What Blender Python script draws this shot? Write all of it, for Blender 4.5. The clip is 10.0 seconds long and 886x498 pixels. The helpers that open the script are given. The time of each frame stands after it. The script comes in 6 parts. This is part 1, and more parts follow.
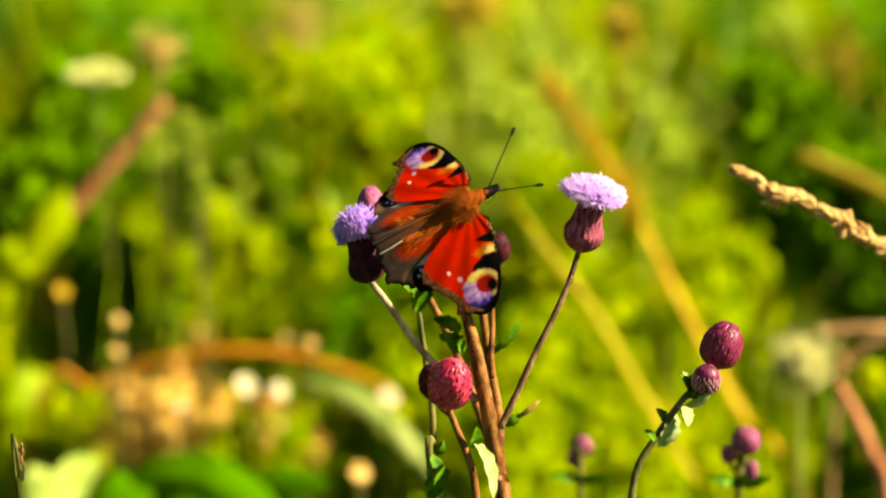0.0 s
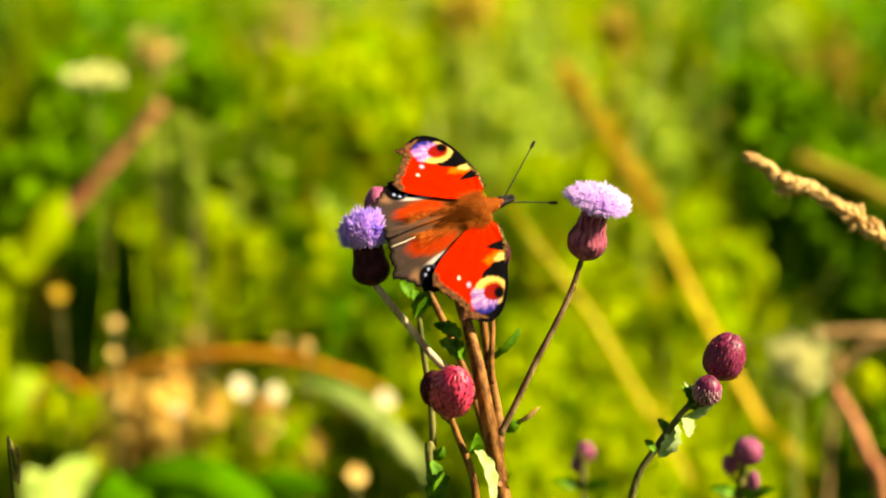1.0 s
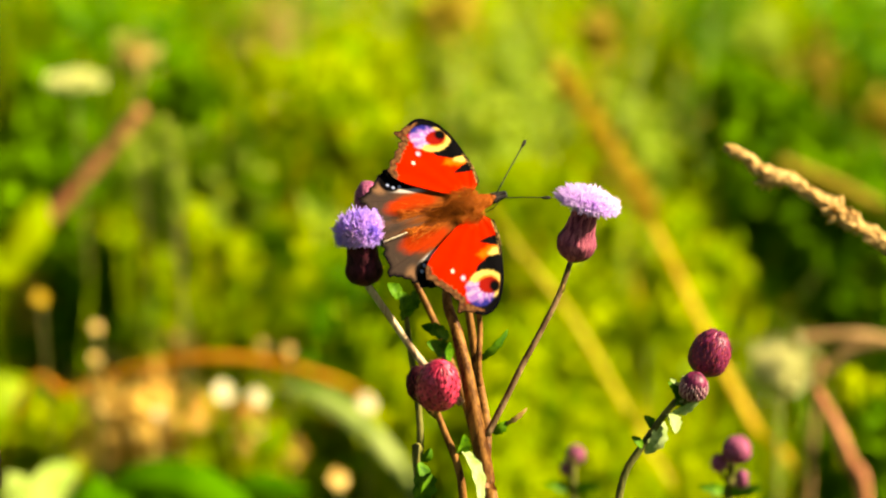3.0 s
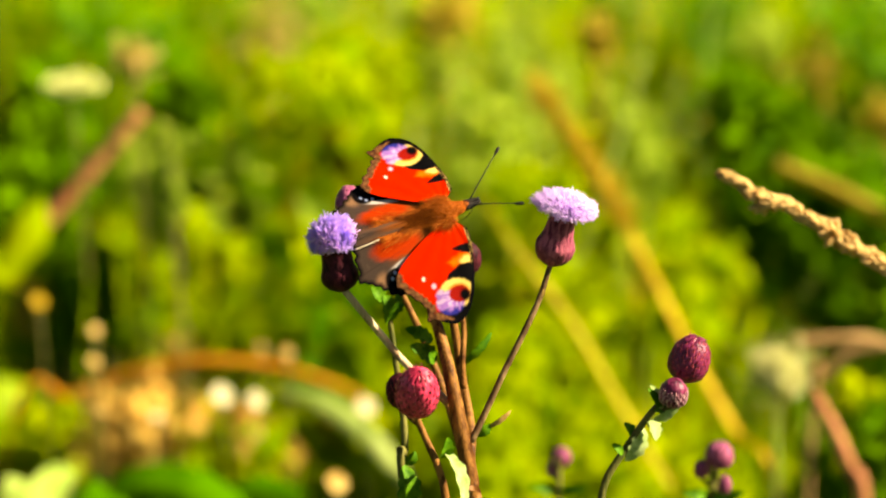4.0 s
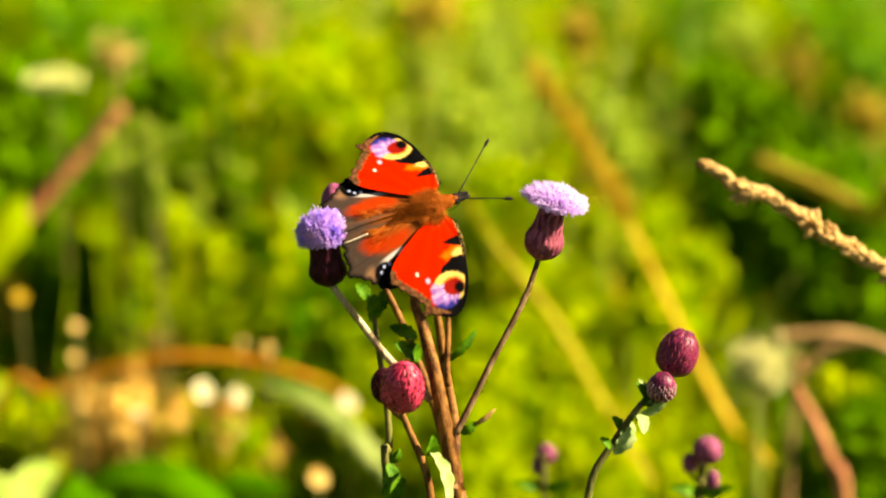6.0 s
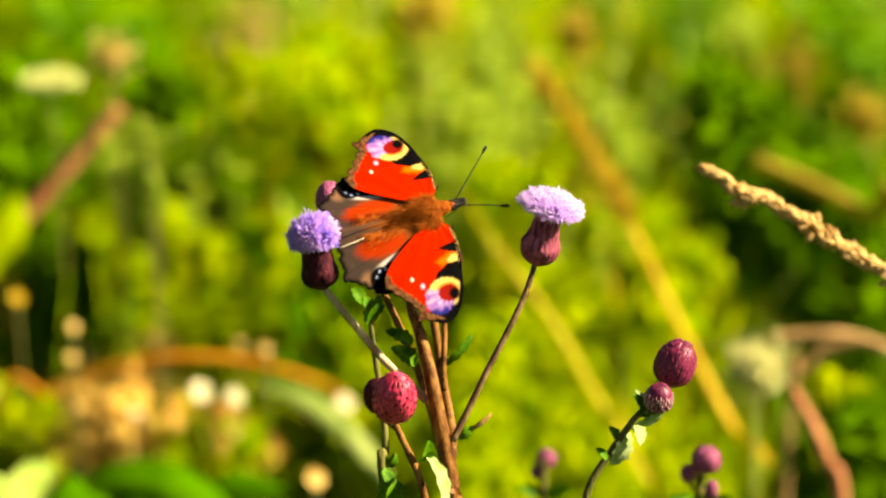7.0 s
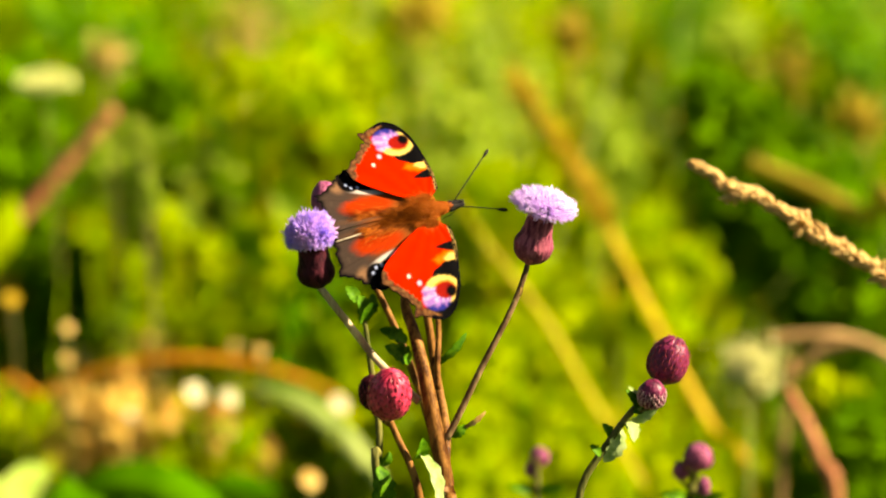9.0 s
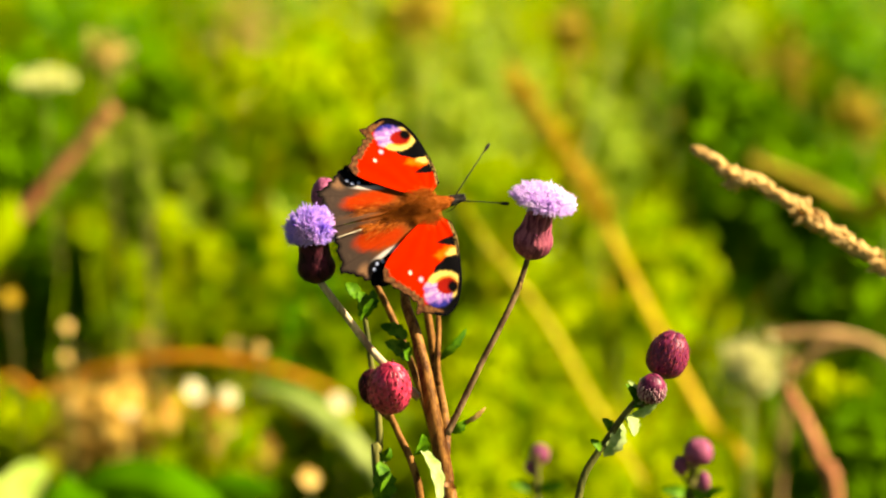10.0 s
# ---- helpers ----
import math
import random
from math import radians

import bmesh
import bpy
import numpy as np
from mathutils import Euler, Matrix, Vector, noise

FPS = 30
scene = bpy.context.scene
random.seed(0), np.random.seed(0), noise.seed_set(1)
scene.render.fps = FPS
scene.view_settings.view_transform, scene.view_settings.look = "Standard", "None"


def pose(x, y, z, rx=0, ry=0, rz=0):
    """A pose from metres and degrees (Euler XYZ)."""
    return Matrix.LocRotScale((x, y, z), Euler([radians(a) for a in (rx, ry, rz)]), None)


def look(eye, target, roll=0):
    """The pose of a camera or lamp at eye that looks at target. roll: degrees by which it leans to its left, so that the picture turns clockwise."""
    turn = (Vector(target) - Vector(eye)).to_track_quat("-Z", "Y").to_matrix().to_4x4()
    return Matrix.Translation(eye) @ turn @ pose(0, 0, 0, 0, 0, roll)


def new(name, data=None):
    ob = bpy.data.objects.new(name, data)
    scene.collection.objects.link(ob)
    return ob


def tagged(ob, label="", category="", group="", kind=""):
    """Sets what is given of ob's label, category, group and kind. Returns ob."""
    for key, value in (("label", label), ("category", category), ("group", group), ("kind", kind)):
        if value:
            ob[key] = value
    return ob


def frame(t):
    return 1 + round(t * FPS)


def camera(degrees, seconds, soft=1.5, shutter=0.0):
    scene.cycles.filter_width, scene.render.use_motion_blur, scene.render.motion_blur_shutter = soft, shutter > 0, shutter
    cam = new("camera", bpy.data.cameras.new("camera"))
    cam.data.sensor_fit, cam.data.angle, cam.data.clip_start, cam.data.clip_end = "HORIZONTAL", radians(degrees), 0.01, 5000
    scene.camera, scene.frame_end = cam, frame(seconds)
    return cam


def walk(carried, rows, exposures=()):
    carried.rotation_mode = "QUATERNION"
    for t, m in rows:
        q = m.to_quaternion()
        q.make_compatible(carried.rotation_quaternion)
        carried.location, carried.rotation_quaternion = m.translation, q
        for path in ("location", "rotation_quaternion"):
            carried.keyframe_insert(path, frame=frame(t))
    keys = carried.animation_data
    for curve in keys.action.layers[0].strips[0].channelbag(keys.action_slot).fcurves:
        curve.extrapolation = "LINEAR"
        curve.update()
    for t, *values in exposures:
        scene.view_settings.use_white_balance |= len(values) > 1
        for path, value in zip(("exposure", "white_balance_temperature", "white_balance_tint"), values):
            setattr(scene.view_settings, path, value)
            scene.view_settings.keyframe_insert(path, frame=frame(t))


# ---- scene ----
# ---- camera and its way ----
cam = camera(18.0, 10.0, soft=2.2)
cam.data.dof.use_dof = True
cam.data.dof.focus_distance = 0.738
cam.data.dof.aperture_fstop = 8.4
walk(cam, [(t, pose(*p)) for t, *p in [(0, 0, 0, 0.86, 67.858, 0.316, 0.976), (0.5, 0, 0, 0.86, 67.887, 0.291, 0.891), (1, 0, 0, 0.86, 67.915, 0.286, 0.905), (1.5, 0, 0, 0.86, 67.903, 0.231, 0.73), (2, 0, 0, 0.86, 67.947, 0.188, 0.636), (2.5, 0, 0, 0.86, 67.951, 0.195, 0.553), (2.7, 0, 0, 0.86, 67.963, 0.181, 0.562), (3.8, 0, 0, 0.86, 68.059, 0.19, 0.493), (4, 0, 0, 0.86, 68.059, 0.157, 0.527), (4.5, 0, 0, 0.86, 68.048, 0.117, 0.431), (5, 0, 0, 0.86, 68.036, 0.072, 0.361), (5.5, 0, 0, 0.86, 67.975, 0.08, 0.27), (5.7, 0, 0, 0.86, 67.968, 0.088, 0.204), (6.8, 0, 0, 0.86, 67.961, 0.025, 0.087), (7, 0, 0, 0.86, 67.974, 0.05, 0.095), (7.5, 0, 0, 0.86, 67.989, 0.044, 0.096), (8, 0, 0, 0.86, 67.982, 0.026, 0.097), (8.5, 0, 0, 0.86, 68.012, -0.003, 0.043), (9, 0, 0, 0.86, 68, -0, 0), (9.5, 0, 0, 0.86, 67.977, 0.001, -0.035), (10, 0, 0, 0.86, 67.968, -0.002, -0.015)]], [(0, 2.05, 8300, 6.5), (10, 2.05, 8300, 6.5)])

# ---- daylight ----
SUN = Vector((0.80, 0.04, 0.57)).normalized()
world = bpy.data.worlds.new("sky")
scene.world = world
world.use_nodes = True
wn, wl = world.node_tree.nodes, world.node_tree.links
sky = wn.new("ShaderNodeTexSky")
sky.sky_type, sky.sun_disc = "NISHITA", False
sky.sun_elevation = math.asin(SUN.z)
sky.sun_rotation = math.atan2(SUN.x, SUN.y)
wn["Background"].inputs["Strength"].default_value = 0.026
wl.new(sky.outputs["Color"], wn["Background"].inputs["Color"])
sun = new("sun", bpy.data.lights.new("sun", "SUN"))
sun.data.energy, sun.data.angle, sun.data.color = 5.0, radians(0.5), (1.0, 0.93, 0.80)
sun.matrix_basis = look(SUN * 5, (0, 0, 0))


# ---- materials ----
def surface(name, dark, light, scale=300.0, rough=0.6, glow=0.0, bump=0.25, island=0.0, fine=6.0, spec=0.06, sheen=0.0, third=None, broad=0.0, streak=0.0):
    """A grown surface: two tones mixed by coarse and fine noise, optional see-through light and a tone that changes from piece to piece."""
    m = bpy.data.materials.new(name)
    m.use_nodes = True
    n, l = m.node_tree.nodes, m.node_tree.links
    b = n["Principled BSDF"]
    co = n.new("ShaderNodeTexCoord")

    def grain(s, detail):
        x = n.new("ShaderNodeTexNoise")
        x.inputs["Scale"].default_value, x.inputs["Detail"].default_value = s, detail
        if streak:
            mp = n.new("ShaderNodeMapping")
            mp.inputs["Scale"].default_value = (1, 1, streak)
            l.new(co.outputs["Object"], mp.inputs["Vector"])
            l.new(mp.outputs["Vector"], x.inputs["Vector"])
        else:
            l.new(co.outputs["Object"], x.inputs["Vector"])
        return x.outputs["Fac"]

    def maths(op, a, c):
        x = n.new("ShaderNodeMath")
        x.operation, x.use_clamp = op.split("_")[0], op == "ADD"
        for i, v in enumerate((a, c)):
            if isinstance(v, float):
                x.inputs[i].default_value = v
            else:
                l.new(v, x.inputs[i])
        return x.outputs[0]

    coarse, small = grain(scale, 3), grain(scale * fine, 2)
    f = maths("ADD", maths("MULTIPLY", maths("SUBTRACT", coarse, 0.5), 2.2), maths("MULTIPLY", small, 0.9))
    if island:
        g = n.new("ShaderNodeNewGeometry")
        own = n.new("ShaderNodeObjectInfo")
        piece = maths("FRACT", maths("ADD_FREE", g.outputs["Random Per Island"], own.outputs["Random"]), 0.0)
        f = maths("ADD", maths("MULTIPLY", f, 1.0 - island), maths("MULTIPLY", piece, island))
    ramp = n.new("ShaderNodeValToRGB")
    ramp.color_ramp.elements[0].color, ramp.color_ramp.elements[1].color = (*dark, 1), (*light, 1)
    ramp.color_ramp.elements[0].position, ramp.color_ramp.elements[1].position = 0.12, 0.85
    if third:
        e = ramp.color_ramp.elements.new(0.97)
        e.color = (*third, 1)
    l.new(f, ramp.inputs["Fac"])
    tone = ramp.outputs["Color"]
    if broad:
        big = n.new("ShaderNodeMapRange")
        l.new(grain(broad, 2), big.inputs["Value"])
        big.inputs["From Min"].default_value, big.inputs["From Max"].default_value = 0.35, 0.65
        mixer = n.new("ShaderNodeMix")
        mixer.data_type, mixer.blend_type = "RGBA", "MULTIPLY"
        mixer.inputs["Factor"].default_value = 1.0
        hue = n.new("ShaderNodeValToRGB")
        hue.color_ramp.elements[0].color, hue.color_ramp.elements[1].color = (0.36, 0.62, 0.7, 1), (1.25, 1.0, 0.8, 1)
        l.new(big.outputs["Result"], hue.inputs["Fac"])
        l.new(tone, mixer.inputs["A"])
        l.new(hue.outputs["Color"], mixer.inputs["B"])
        tone = mixer.outputs["Result"]
    l.new(tone, b.inputs["Base Color"])
    b.inputs["Roughness"].default_value = rough
    b.inputs["Specular IOR Level"].default_value = spec
    if sheen:
        b.inputs["Sheen Weight"].default_value = sheen
    if bump:
        bp = n.new("ShaderNodeBump")
        bp.inputs["Strength"].default_value, bp.inputs["Distance"].default_value = bump, 0.0005
        l.new(small, bp.inputs["Height"])
        l.new(bp.outputs["Normal"], b.inputs["Normal"])
    if glow:
        tl, mx = n.new("ShaderNodeBsdfTranslucent"), n.new("ShaderNodeMixShader")
        l.new(tone, tl.inputs["Color"])
        mx.inputs["Fac"].default_value = glow
        l.new(b.outputs[0], mx.inputs[1])
        l.new(tl.outputs[0], mx.inputs[2])
        l.new(mx.outputs[0], n["Material Output"].inputs["Surface"])
    return m


def scaled_wing(name):
    """Butterfly wing: the pattern lies in the mesh's colour layer; veins and scales come on top of it."""
    m = bpy.data.materials.new(name)
    m.use_nodes = True
    n, l = m.node_tree.nodes, m.node_tree.links
    b = n["Principled BSDF"]
    a, co, no = n.new("ShaderNodeAttribute"), n.new("ShaderNodeTexCoord"), n.new("ShaderNodeTexNoise")
    a.attribute_name = "pattern"
    no.inputs["Scale"].default_value, no.inputs["Detail"].default_value = 4500, 2
    l.new(co.outputs["Object"], no.inputs["Vector"])
    mr = n.new("ShaderNodeMapRange")
    mr.inputs["To Min"].default_value, mr.inputs["To Max"].default_value = 0.7, 1.3
    l.new(no.outputs["Fac"], mr.inputs["Value"])
    mx = n.new("ShaderNodeMix")
    mx.data_type, mx.blend_type = "RGBA", "MULTIPLY"
    mx.inputs["Factor"].default_value = 1.0
    l.new(a.outputs["Color"], mx.inputs["A"])
    l.new(mr.outputs["Result"], mx.inputs["B"])
    l.new(mx.outputs["Result"], b.inputs["Base Color"])
    b.inputs["Roughness"].default_value, b.inputs["Specular IOR Level"].default_value = 0.7, 0.015
    bp = n.new("ShaderNodeBump")
    bp.inputs["Strength"].default_value, bp.inputs["Distance"].default_value = 0.35, 0.0002
    l.new(no.outputs["Fac"], bp.inputs["Height"])
    l.new(bp.outputs["Normal"], b.inputs["Normal"])
    return m


STEM = surface("thistle_stem_skin", (0.045, 0.014, 0.003), (0.26, 0.115, 0.028), 420, 0.5, bump=0.3, streak=0.03)
STEM_DUSK = surface("dusky_stem_skin", (0.075, 0.042, 0.02), (0.25, 0.155, 0.075), 260, 0.55, bump=0.15, streak=0.03)
STEM_PALE = surface("pale_stem_skin", (0.24, 0.15, 0.08), (0.62, 0.48, 0.30), 260, 0.55, bump=0.4, streak=0.03)
STEM_GREEN = surface("green_stem_skin", (0.05, 0.055, 0.012), (0.16, 0.14, 0.035), 260, 0.55, bump=0.4, streak=0.03)
INVOLUCRE = surface("involucre_skin", (0.02, 0.004, 0.008), (0.07, 0.012, 0.02), 400, 0.5)
# purple taken nearly to black: the colour carries the shade on these heads
BRACT_SHADED = surface("bract_shaded_purple", (0.020, 0.005, 0.008), (0.075, 0.013, 0.020), 400, 0.5, 0.1, island=0.5)
BRACT_MAUVE = surface("bract_dusky", (0.07, 0.010, 0.028), (0.40, 0.10, 0.14), 400, 0.5, 0.0, island=0.6)
BRACT_PINK = surface("bract_pink", (0.26, 0.008, 0.032), (0.74, 0.05, 0.12), 400, 0.36, 0.0, island=0.5, spec=0.3)
BRACT_WINE = surface("bract_wine", (0.032, 0.003, 0.014), (0.21, 0.020, 0.072), 400, 0.38, 0.0, island=0.5, spec=0.25)
BRACT_TIP = surface("bract_tip", (0.075, 0.008, 0.016), (0.24, 0.035, 0.055), 500, 0.5, island=0.6)
BRACT_ROSE = surface("bract_rose", (0.12, 0.012, 0.025), (0.38, 0.06, 0.085), 500, 0.45, island=0.6)
BRACT_STRIPE = surface("bract_stripe", (0.30, 0.10, 0.15), (0.66, 0.40, 0.40), 500, 0.5, island=0.6)
BRACT_SOFT = surface("bract_mauve", (0.19, 0.04, 0.10), (0.46, 0.13, 0.23), 400, 0.5, 0.1, island=0.5)
FLORET = surface("floret_lilac", (0.78, 0.56, 0.93), (0.93, 0.76, 0.99), 500, 0.55, 0.62, 0.0)
FLORET_DEEP = surface("floret_violet", (0.55, 0.40, 0.95), (0.92, 0.64, 0.98), 220, 0.55, 0.62, 0.0)
LEAF = surface("thistle_leaf_skin", (0.03, 0.11, 0.004), (0.12, 0.27, 0.011), 350, 0.5, 0.35)
LEAF_PALE = surface("pale_leaf_skin", (0.26, 0.36, 0.10), (0.48, 0.56, 0.23), 300, 0.5, 0.35)
LEAF_DRY = surface("dry_leaf_skin", (0.22, 0.13, 0.03), (0.44, 0.30, 0.10), 300, 0.7, 0.2)
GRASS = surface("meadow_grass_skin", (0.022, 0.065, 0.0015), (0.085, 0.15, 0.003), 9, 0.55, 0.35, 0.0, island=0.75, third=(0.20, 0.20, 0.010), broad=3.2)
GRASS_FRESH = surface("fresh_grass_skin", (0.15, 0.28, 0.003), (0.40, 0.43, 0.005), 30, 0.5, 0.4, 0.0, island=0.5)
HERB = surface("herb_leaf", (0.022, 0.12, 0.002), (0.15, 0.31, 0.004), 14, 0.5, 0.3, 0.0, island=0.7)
# darker copy of the herb leaf: the shade is in its colour
HERB_SHADE_TONE = surface("herb_leaf_shade_tone", (0.028, 0.085, 0.0008), (0.105, 0.22, 0.002), 14, 0.7, 0.2, 0.0, island=0.6, spec=0.02)
HERB_DRIED = surface("dried_herb_leaf", (0.30, 0.15, 0.022), (0.74, 0.50, 0.12), 14, 0.6, 0.3, 0.0, island=0.8)
HERB_OCHRE = surface("ochre_herb_leaf", (0.20, 0.15, 0.006), (0.46, 0.34, 0.04), 20, 0.6, 0.35, 0.0, island=0.7)
HERB_PALE = surface("pale_herb_leaf", (0.17, 0.28, 0.012), (0.38, 0.47, 0.05), 14, 0.6, 0.35, 0.0, island=0.7)
# brighter copy of the herb leaf: sunlight is put into its colour
HERB_SUN_TONE = surface("herb_leaf_sun_tone", (0.16, 0.30, 0.002), (0.43, 0.48, 0.004), 14, 0.5, 0.4, 0.0, island=0.7)
BLADE_DULL = surface("dull_blade_skin", (0.15, 0.22, 0.035), (0.28, 0.34, 0.09), 40, 0.5, 0.35, 0.0)
BLADE_PALE = surface("pale_blade_skin", (0.22, 0.32, 0.05), (0.40, 0.46, 0.12), 40, 0.5, 0.35, 0.0, island=0.4)
BLADE_YELLOW = surface("yellow_blade_skin", (0.38, 0.23, 0.010), (0.55, 0.37, 0.03), 60, 0.55, 0.35, 0.0)
BLADE_OLIVE = surface("olive_blade_skin", (0.36, 0.29, 0.010), (0.52, 0.40, 0.025), 60, 0.55, 0.35, 0.0)
BLADE_ORANGE = surface("orange_blade_skin", (0.46, 0.22, 0.03), (0.72, 0.42, 0.10), 60, 0.6, 0.25, 0.0)
STALK_RED = surface("red_stalk_skin", (0.26, 0.085, 0.035), (0.42, 0.17, 0.075), 60, 0.6)
STALK_BROWN = surface("brown_stalk_skin", (0.20, 0.11, 0.04), (0.42, 0.25, 0.10), 60, 0.6)
STRAW = surface("straw_skin", (0.50, 0.29, 0.09), (0.84, 0.58, 0.24), 180, 0.6, 0.42, 0.3, island=0.5)
UMBEL = surface("umbel_bloom", (0.56, 0.60, 0.17), (0.84, 0.84, 0.36), 200, 0.6, 0.3, 0.0, island=0.5)
FLUFF = surface("pale_seed_fluff", (0.60, 0.57, 0.20), (0.84, 0.80, 0.40), 100, 0.8, 0.35, 0.0, island=0.6)
DRY_BLOOM = surface("dry_bloom", (0.32, 0.17, 0.03), (0.76, 0.54, 0.18), 60, 0.8, 0.2, 0.0, island=0.7)
WHITE_BLOOM = surface("cream_petal", (0.42, 0.35, 0.19), (0.70, 0.62, 0.40), 200, 0.6, 0.2, 0.0, island=0.5)
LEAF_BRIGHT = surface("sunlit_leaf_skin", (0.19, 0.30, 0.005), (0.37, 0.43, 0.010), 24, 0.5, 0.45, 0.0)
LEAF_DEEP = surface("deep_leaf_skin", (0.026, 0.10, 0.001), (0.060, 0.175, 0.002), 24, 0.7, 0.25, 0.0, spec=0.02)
BLADE_RUST = surface("rust_blade_skin", (0.46, 0.17, 0.008), (0.68, 0.29, 0.025), 60, 0.6, 0.3, 0.0)
SOIL = surface("meadow_soil", (0.012, 0.035, 0.001), (0.045, 0.09, 0.002), 7, 0.95, 0.0, 0.6)
WING = scaled_wing("wing_scales")
FUR = surface("body_fur", (0.16, 0.033, 0.004), (0.44, 0.105, 0.010), 2600, 0.75, 0.1, 0.0, island=0.4)
SKIN = surface("body_skin", (0.12, 0.026, 0.004), (0.28, 0.07, 0.010), 900, 0.6)
BLACK = surface("black_chitin", (0.006, 0.005, 0.005), (0.025, 0.02, 0.016), 900, 0.5, spec=0.1)
PALE = surface("pale_chitin", (0.45, 0.36, 0.22), (0.72, 0.62, 0.45), 900, 0.5)

# ---- builders ----
ORIGIN = {}


def thing(name, at, label, category, group="", kind=""):
    ob = new(name)
    ob.empty_display_size = 0.01
    ob.location = at
    ORIGIN[ob] = Vector(at)
    return tagged(ob, label, category, group, kind)


def part(name, bm, material, parent, label="", at=None):
    """Links a mesh, built in the place's own metres, as one part under parent, with its origin at the given place."""
    at = Vector(at) if at is not None else ORIGIN[parent]
    bm.normal_update()
    bmesh.ops.translate(bm, verts=bm.verts, vec=-at)
    me = bpy.data.meshes.new(name)
    bm.to_mesh(me)
    bm.free()
    for one in material if isinstance(material, list) else [material]:
        me.materials.append(one)
    for p in me.polygons:
        p.use_smooth = True
    ob = new(name, me)
    ob.parent = parent
    ob.location = at - ORIGIN[parent]
    ORIGIN[ob] = at
    return tagged(ob, label) if label else ob


def smooth_line(points, steps=6):
    """A soft curve through the points."""
    p = [Vector(q) for q in points]
    p = [2 * p[0] - p[1]] + p + [2 * p[-1] - p[-2]]
    line = []
    for i in range(1, len(p) - 2):
        for k in range(steps):
            t = k / steps
            a, b, c, d = p[i - 1:i + 3]
            line.append(0.5 * (2 * b + (c - a) * t + (2 * a - 5 * b + 4 * c - d) * t * t + (3 * b - 3 * c + d - a) * t ** 3))
    line.append(p[-2])
    return line


def tube(bm, points, r0, r1, sides=8, steps=6, ridge=0.0, bulge=None):
    line = smooth_line(points, steps) if steps else [Vector(q) for q in points]
    side = Vector((0, 1, 0.3))
    rings = []
    for i, q in enumerate(line):
        way = (line[min(i + 1, len(line) - 1)] - line[max(i - 1, 0)]).normalized()
        u = way.cross(side).normalized()
        v = way.cross(u)
        f = i / (len(line) - 1)
        r = r0 + (r1 - r0) * f
        if bulge:
            r *= bulge(f)
        rings.append([bm.verts.new(q + (u * math.cos(a) + v * math.sin(a)) * r * (1 + ridge * (k % 2)))
                      for k, a in enumerate(2 * math.pi * j / sides for j in range(sides))])
    for a, b in zip(rings, rings[1:]):
        for k in range(sides):
            bm.faces.new((a[k], a[(k + 1) % sides], b[(k + 1) % sides], b[k]))
    bm.faces.new(rings[0][::-1])
    bm.faces.new(rings[-1])
    return bm


def blade(bm, points, width, face=(0, -1, 0.3), thick=0.0003, fold=0.25, steps=5, tip=0.05, belly=0.35):
    """A leaf blade along a line: widest at its belly, folded along the midrib, with an underside."""
    line = smooth_line(points, steps)
    top, low = [], []
    for i, q in enumerate(line):
        f = i / (len(line) - 1)
        way = (line[min(i + 1, len(line) - 1)] - line[max(i - 1, 0)]).normalized()
        s = way.cross(Vector(face)).normalized()
        n = s.cross(way)
        w = width * 0.5 * max(tip, min(1.0, (f / belly) ** 0.7 if f < belly else 1 - ((f - belly) / (1 - belly)) ** 1.8))
        row = [q - s * w + n * w * fold, q, q + s * w + n * w * fold]
        top.append([bm.verts.new(x + n * thick) for x in row])
        low.append([bm.verts.new(x - n * thick) for x in row])
    for g, flip in ((top, 0), (low, 1)):
        for a, b in zip(g, g[1:]):
            for k in range(2):
                f4 = (a[k], a[k + 1], b[k + 1], b[k])
                bm.faces.new(f4[::-1] if flip else f4)
    for a, b, c, d in zip(top, top[1:], low, low[1:]):
        bm.faces.new((a[0], b[0], d[0], c[0]))
        bm.faces.new((b[2], a[2], c[2], d[2]))
    return bm


def spiny_leaf(bm, base, tip, width, face=(0.55, -0.7, 0.4), lobes=4, curl=0.15):
    """A thistle leaf: lobed and toothed along both edges, raised a little at the rim."""
    base, tip = Vector(base), Vector(tip)
    way = tip - base
    s = way.cross(Vector(face)).normalized()
    n = s.cross(way).normalized()
    rows = []
    count = lobes * 4 + 1
    for i in range(count):
        f = i / (count - 1)
        w = width * 0.5 * (math.sin(math.pi * min(1, f * 0.93 + 0.06)) ** 0.7) * (0.82 + 0.3 * (1 - abs((i % 4) - 2) / 2))
        q = base + way * f + n * way.length * curl * math.sin(math.pi * f)
        rows.append([q + s * w * k + n * (abs(k) * w * 0.35) for k in (-1, -0.5, 0, 0.5, 1)])
    for off, flip in ((0.00012, 0), (-0.00012, 1)):
        g = [[bm.verts.new(x + n * off) for x in r] for r in rows]
        for a, b in zip(g, g[1:]):
            for k in range(4):
                f4 = (a[k], a[k + 1], b[k + 1], b[k])
                bm.faces.new(f4[::-1] if flip else f4)
    return bm


def frame_on(base, axis):
    z = Vector(axis).normalized()
    x = z.orthogonal().normalized()
    m = Matrix((x, z.cross(x), z)).transposed().to_4x4()
    return Matrix.Translation(base) @ m


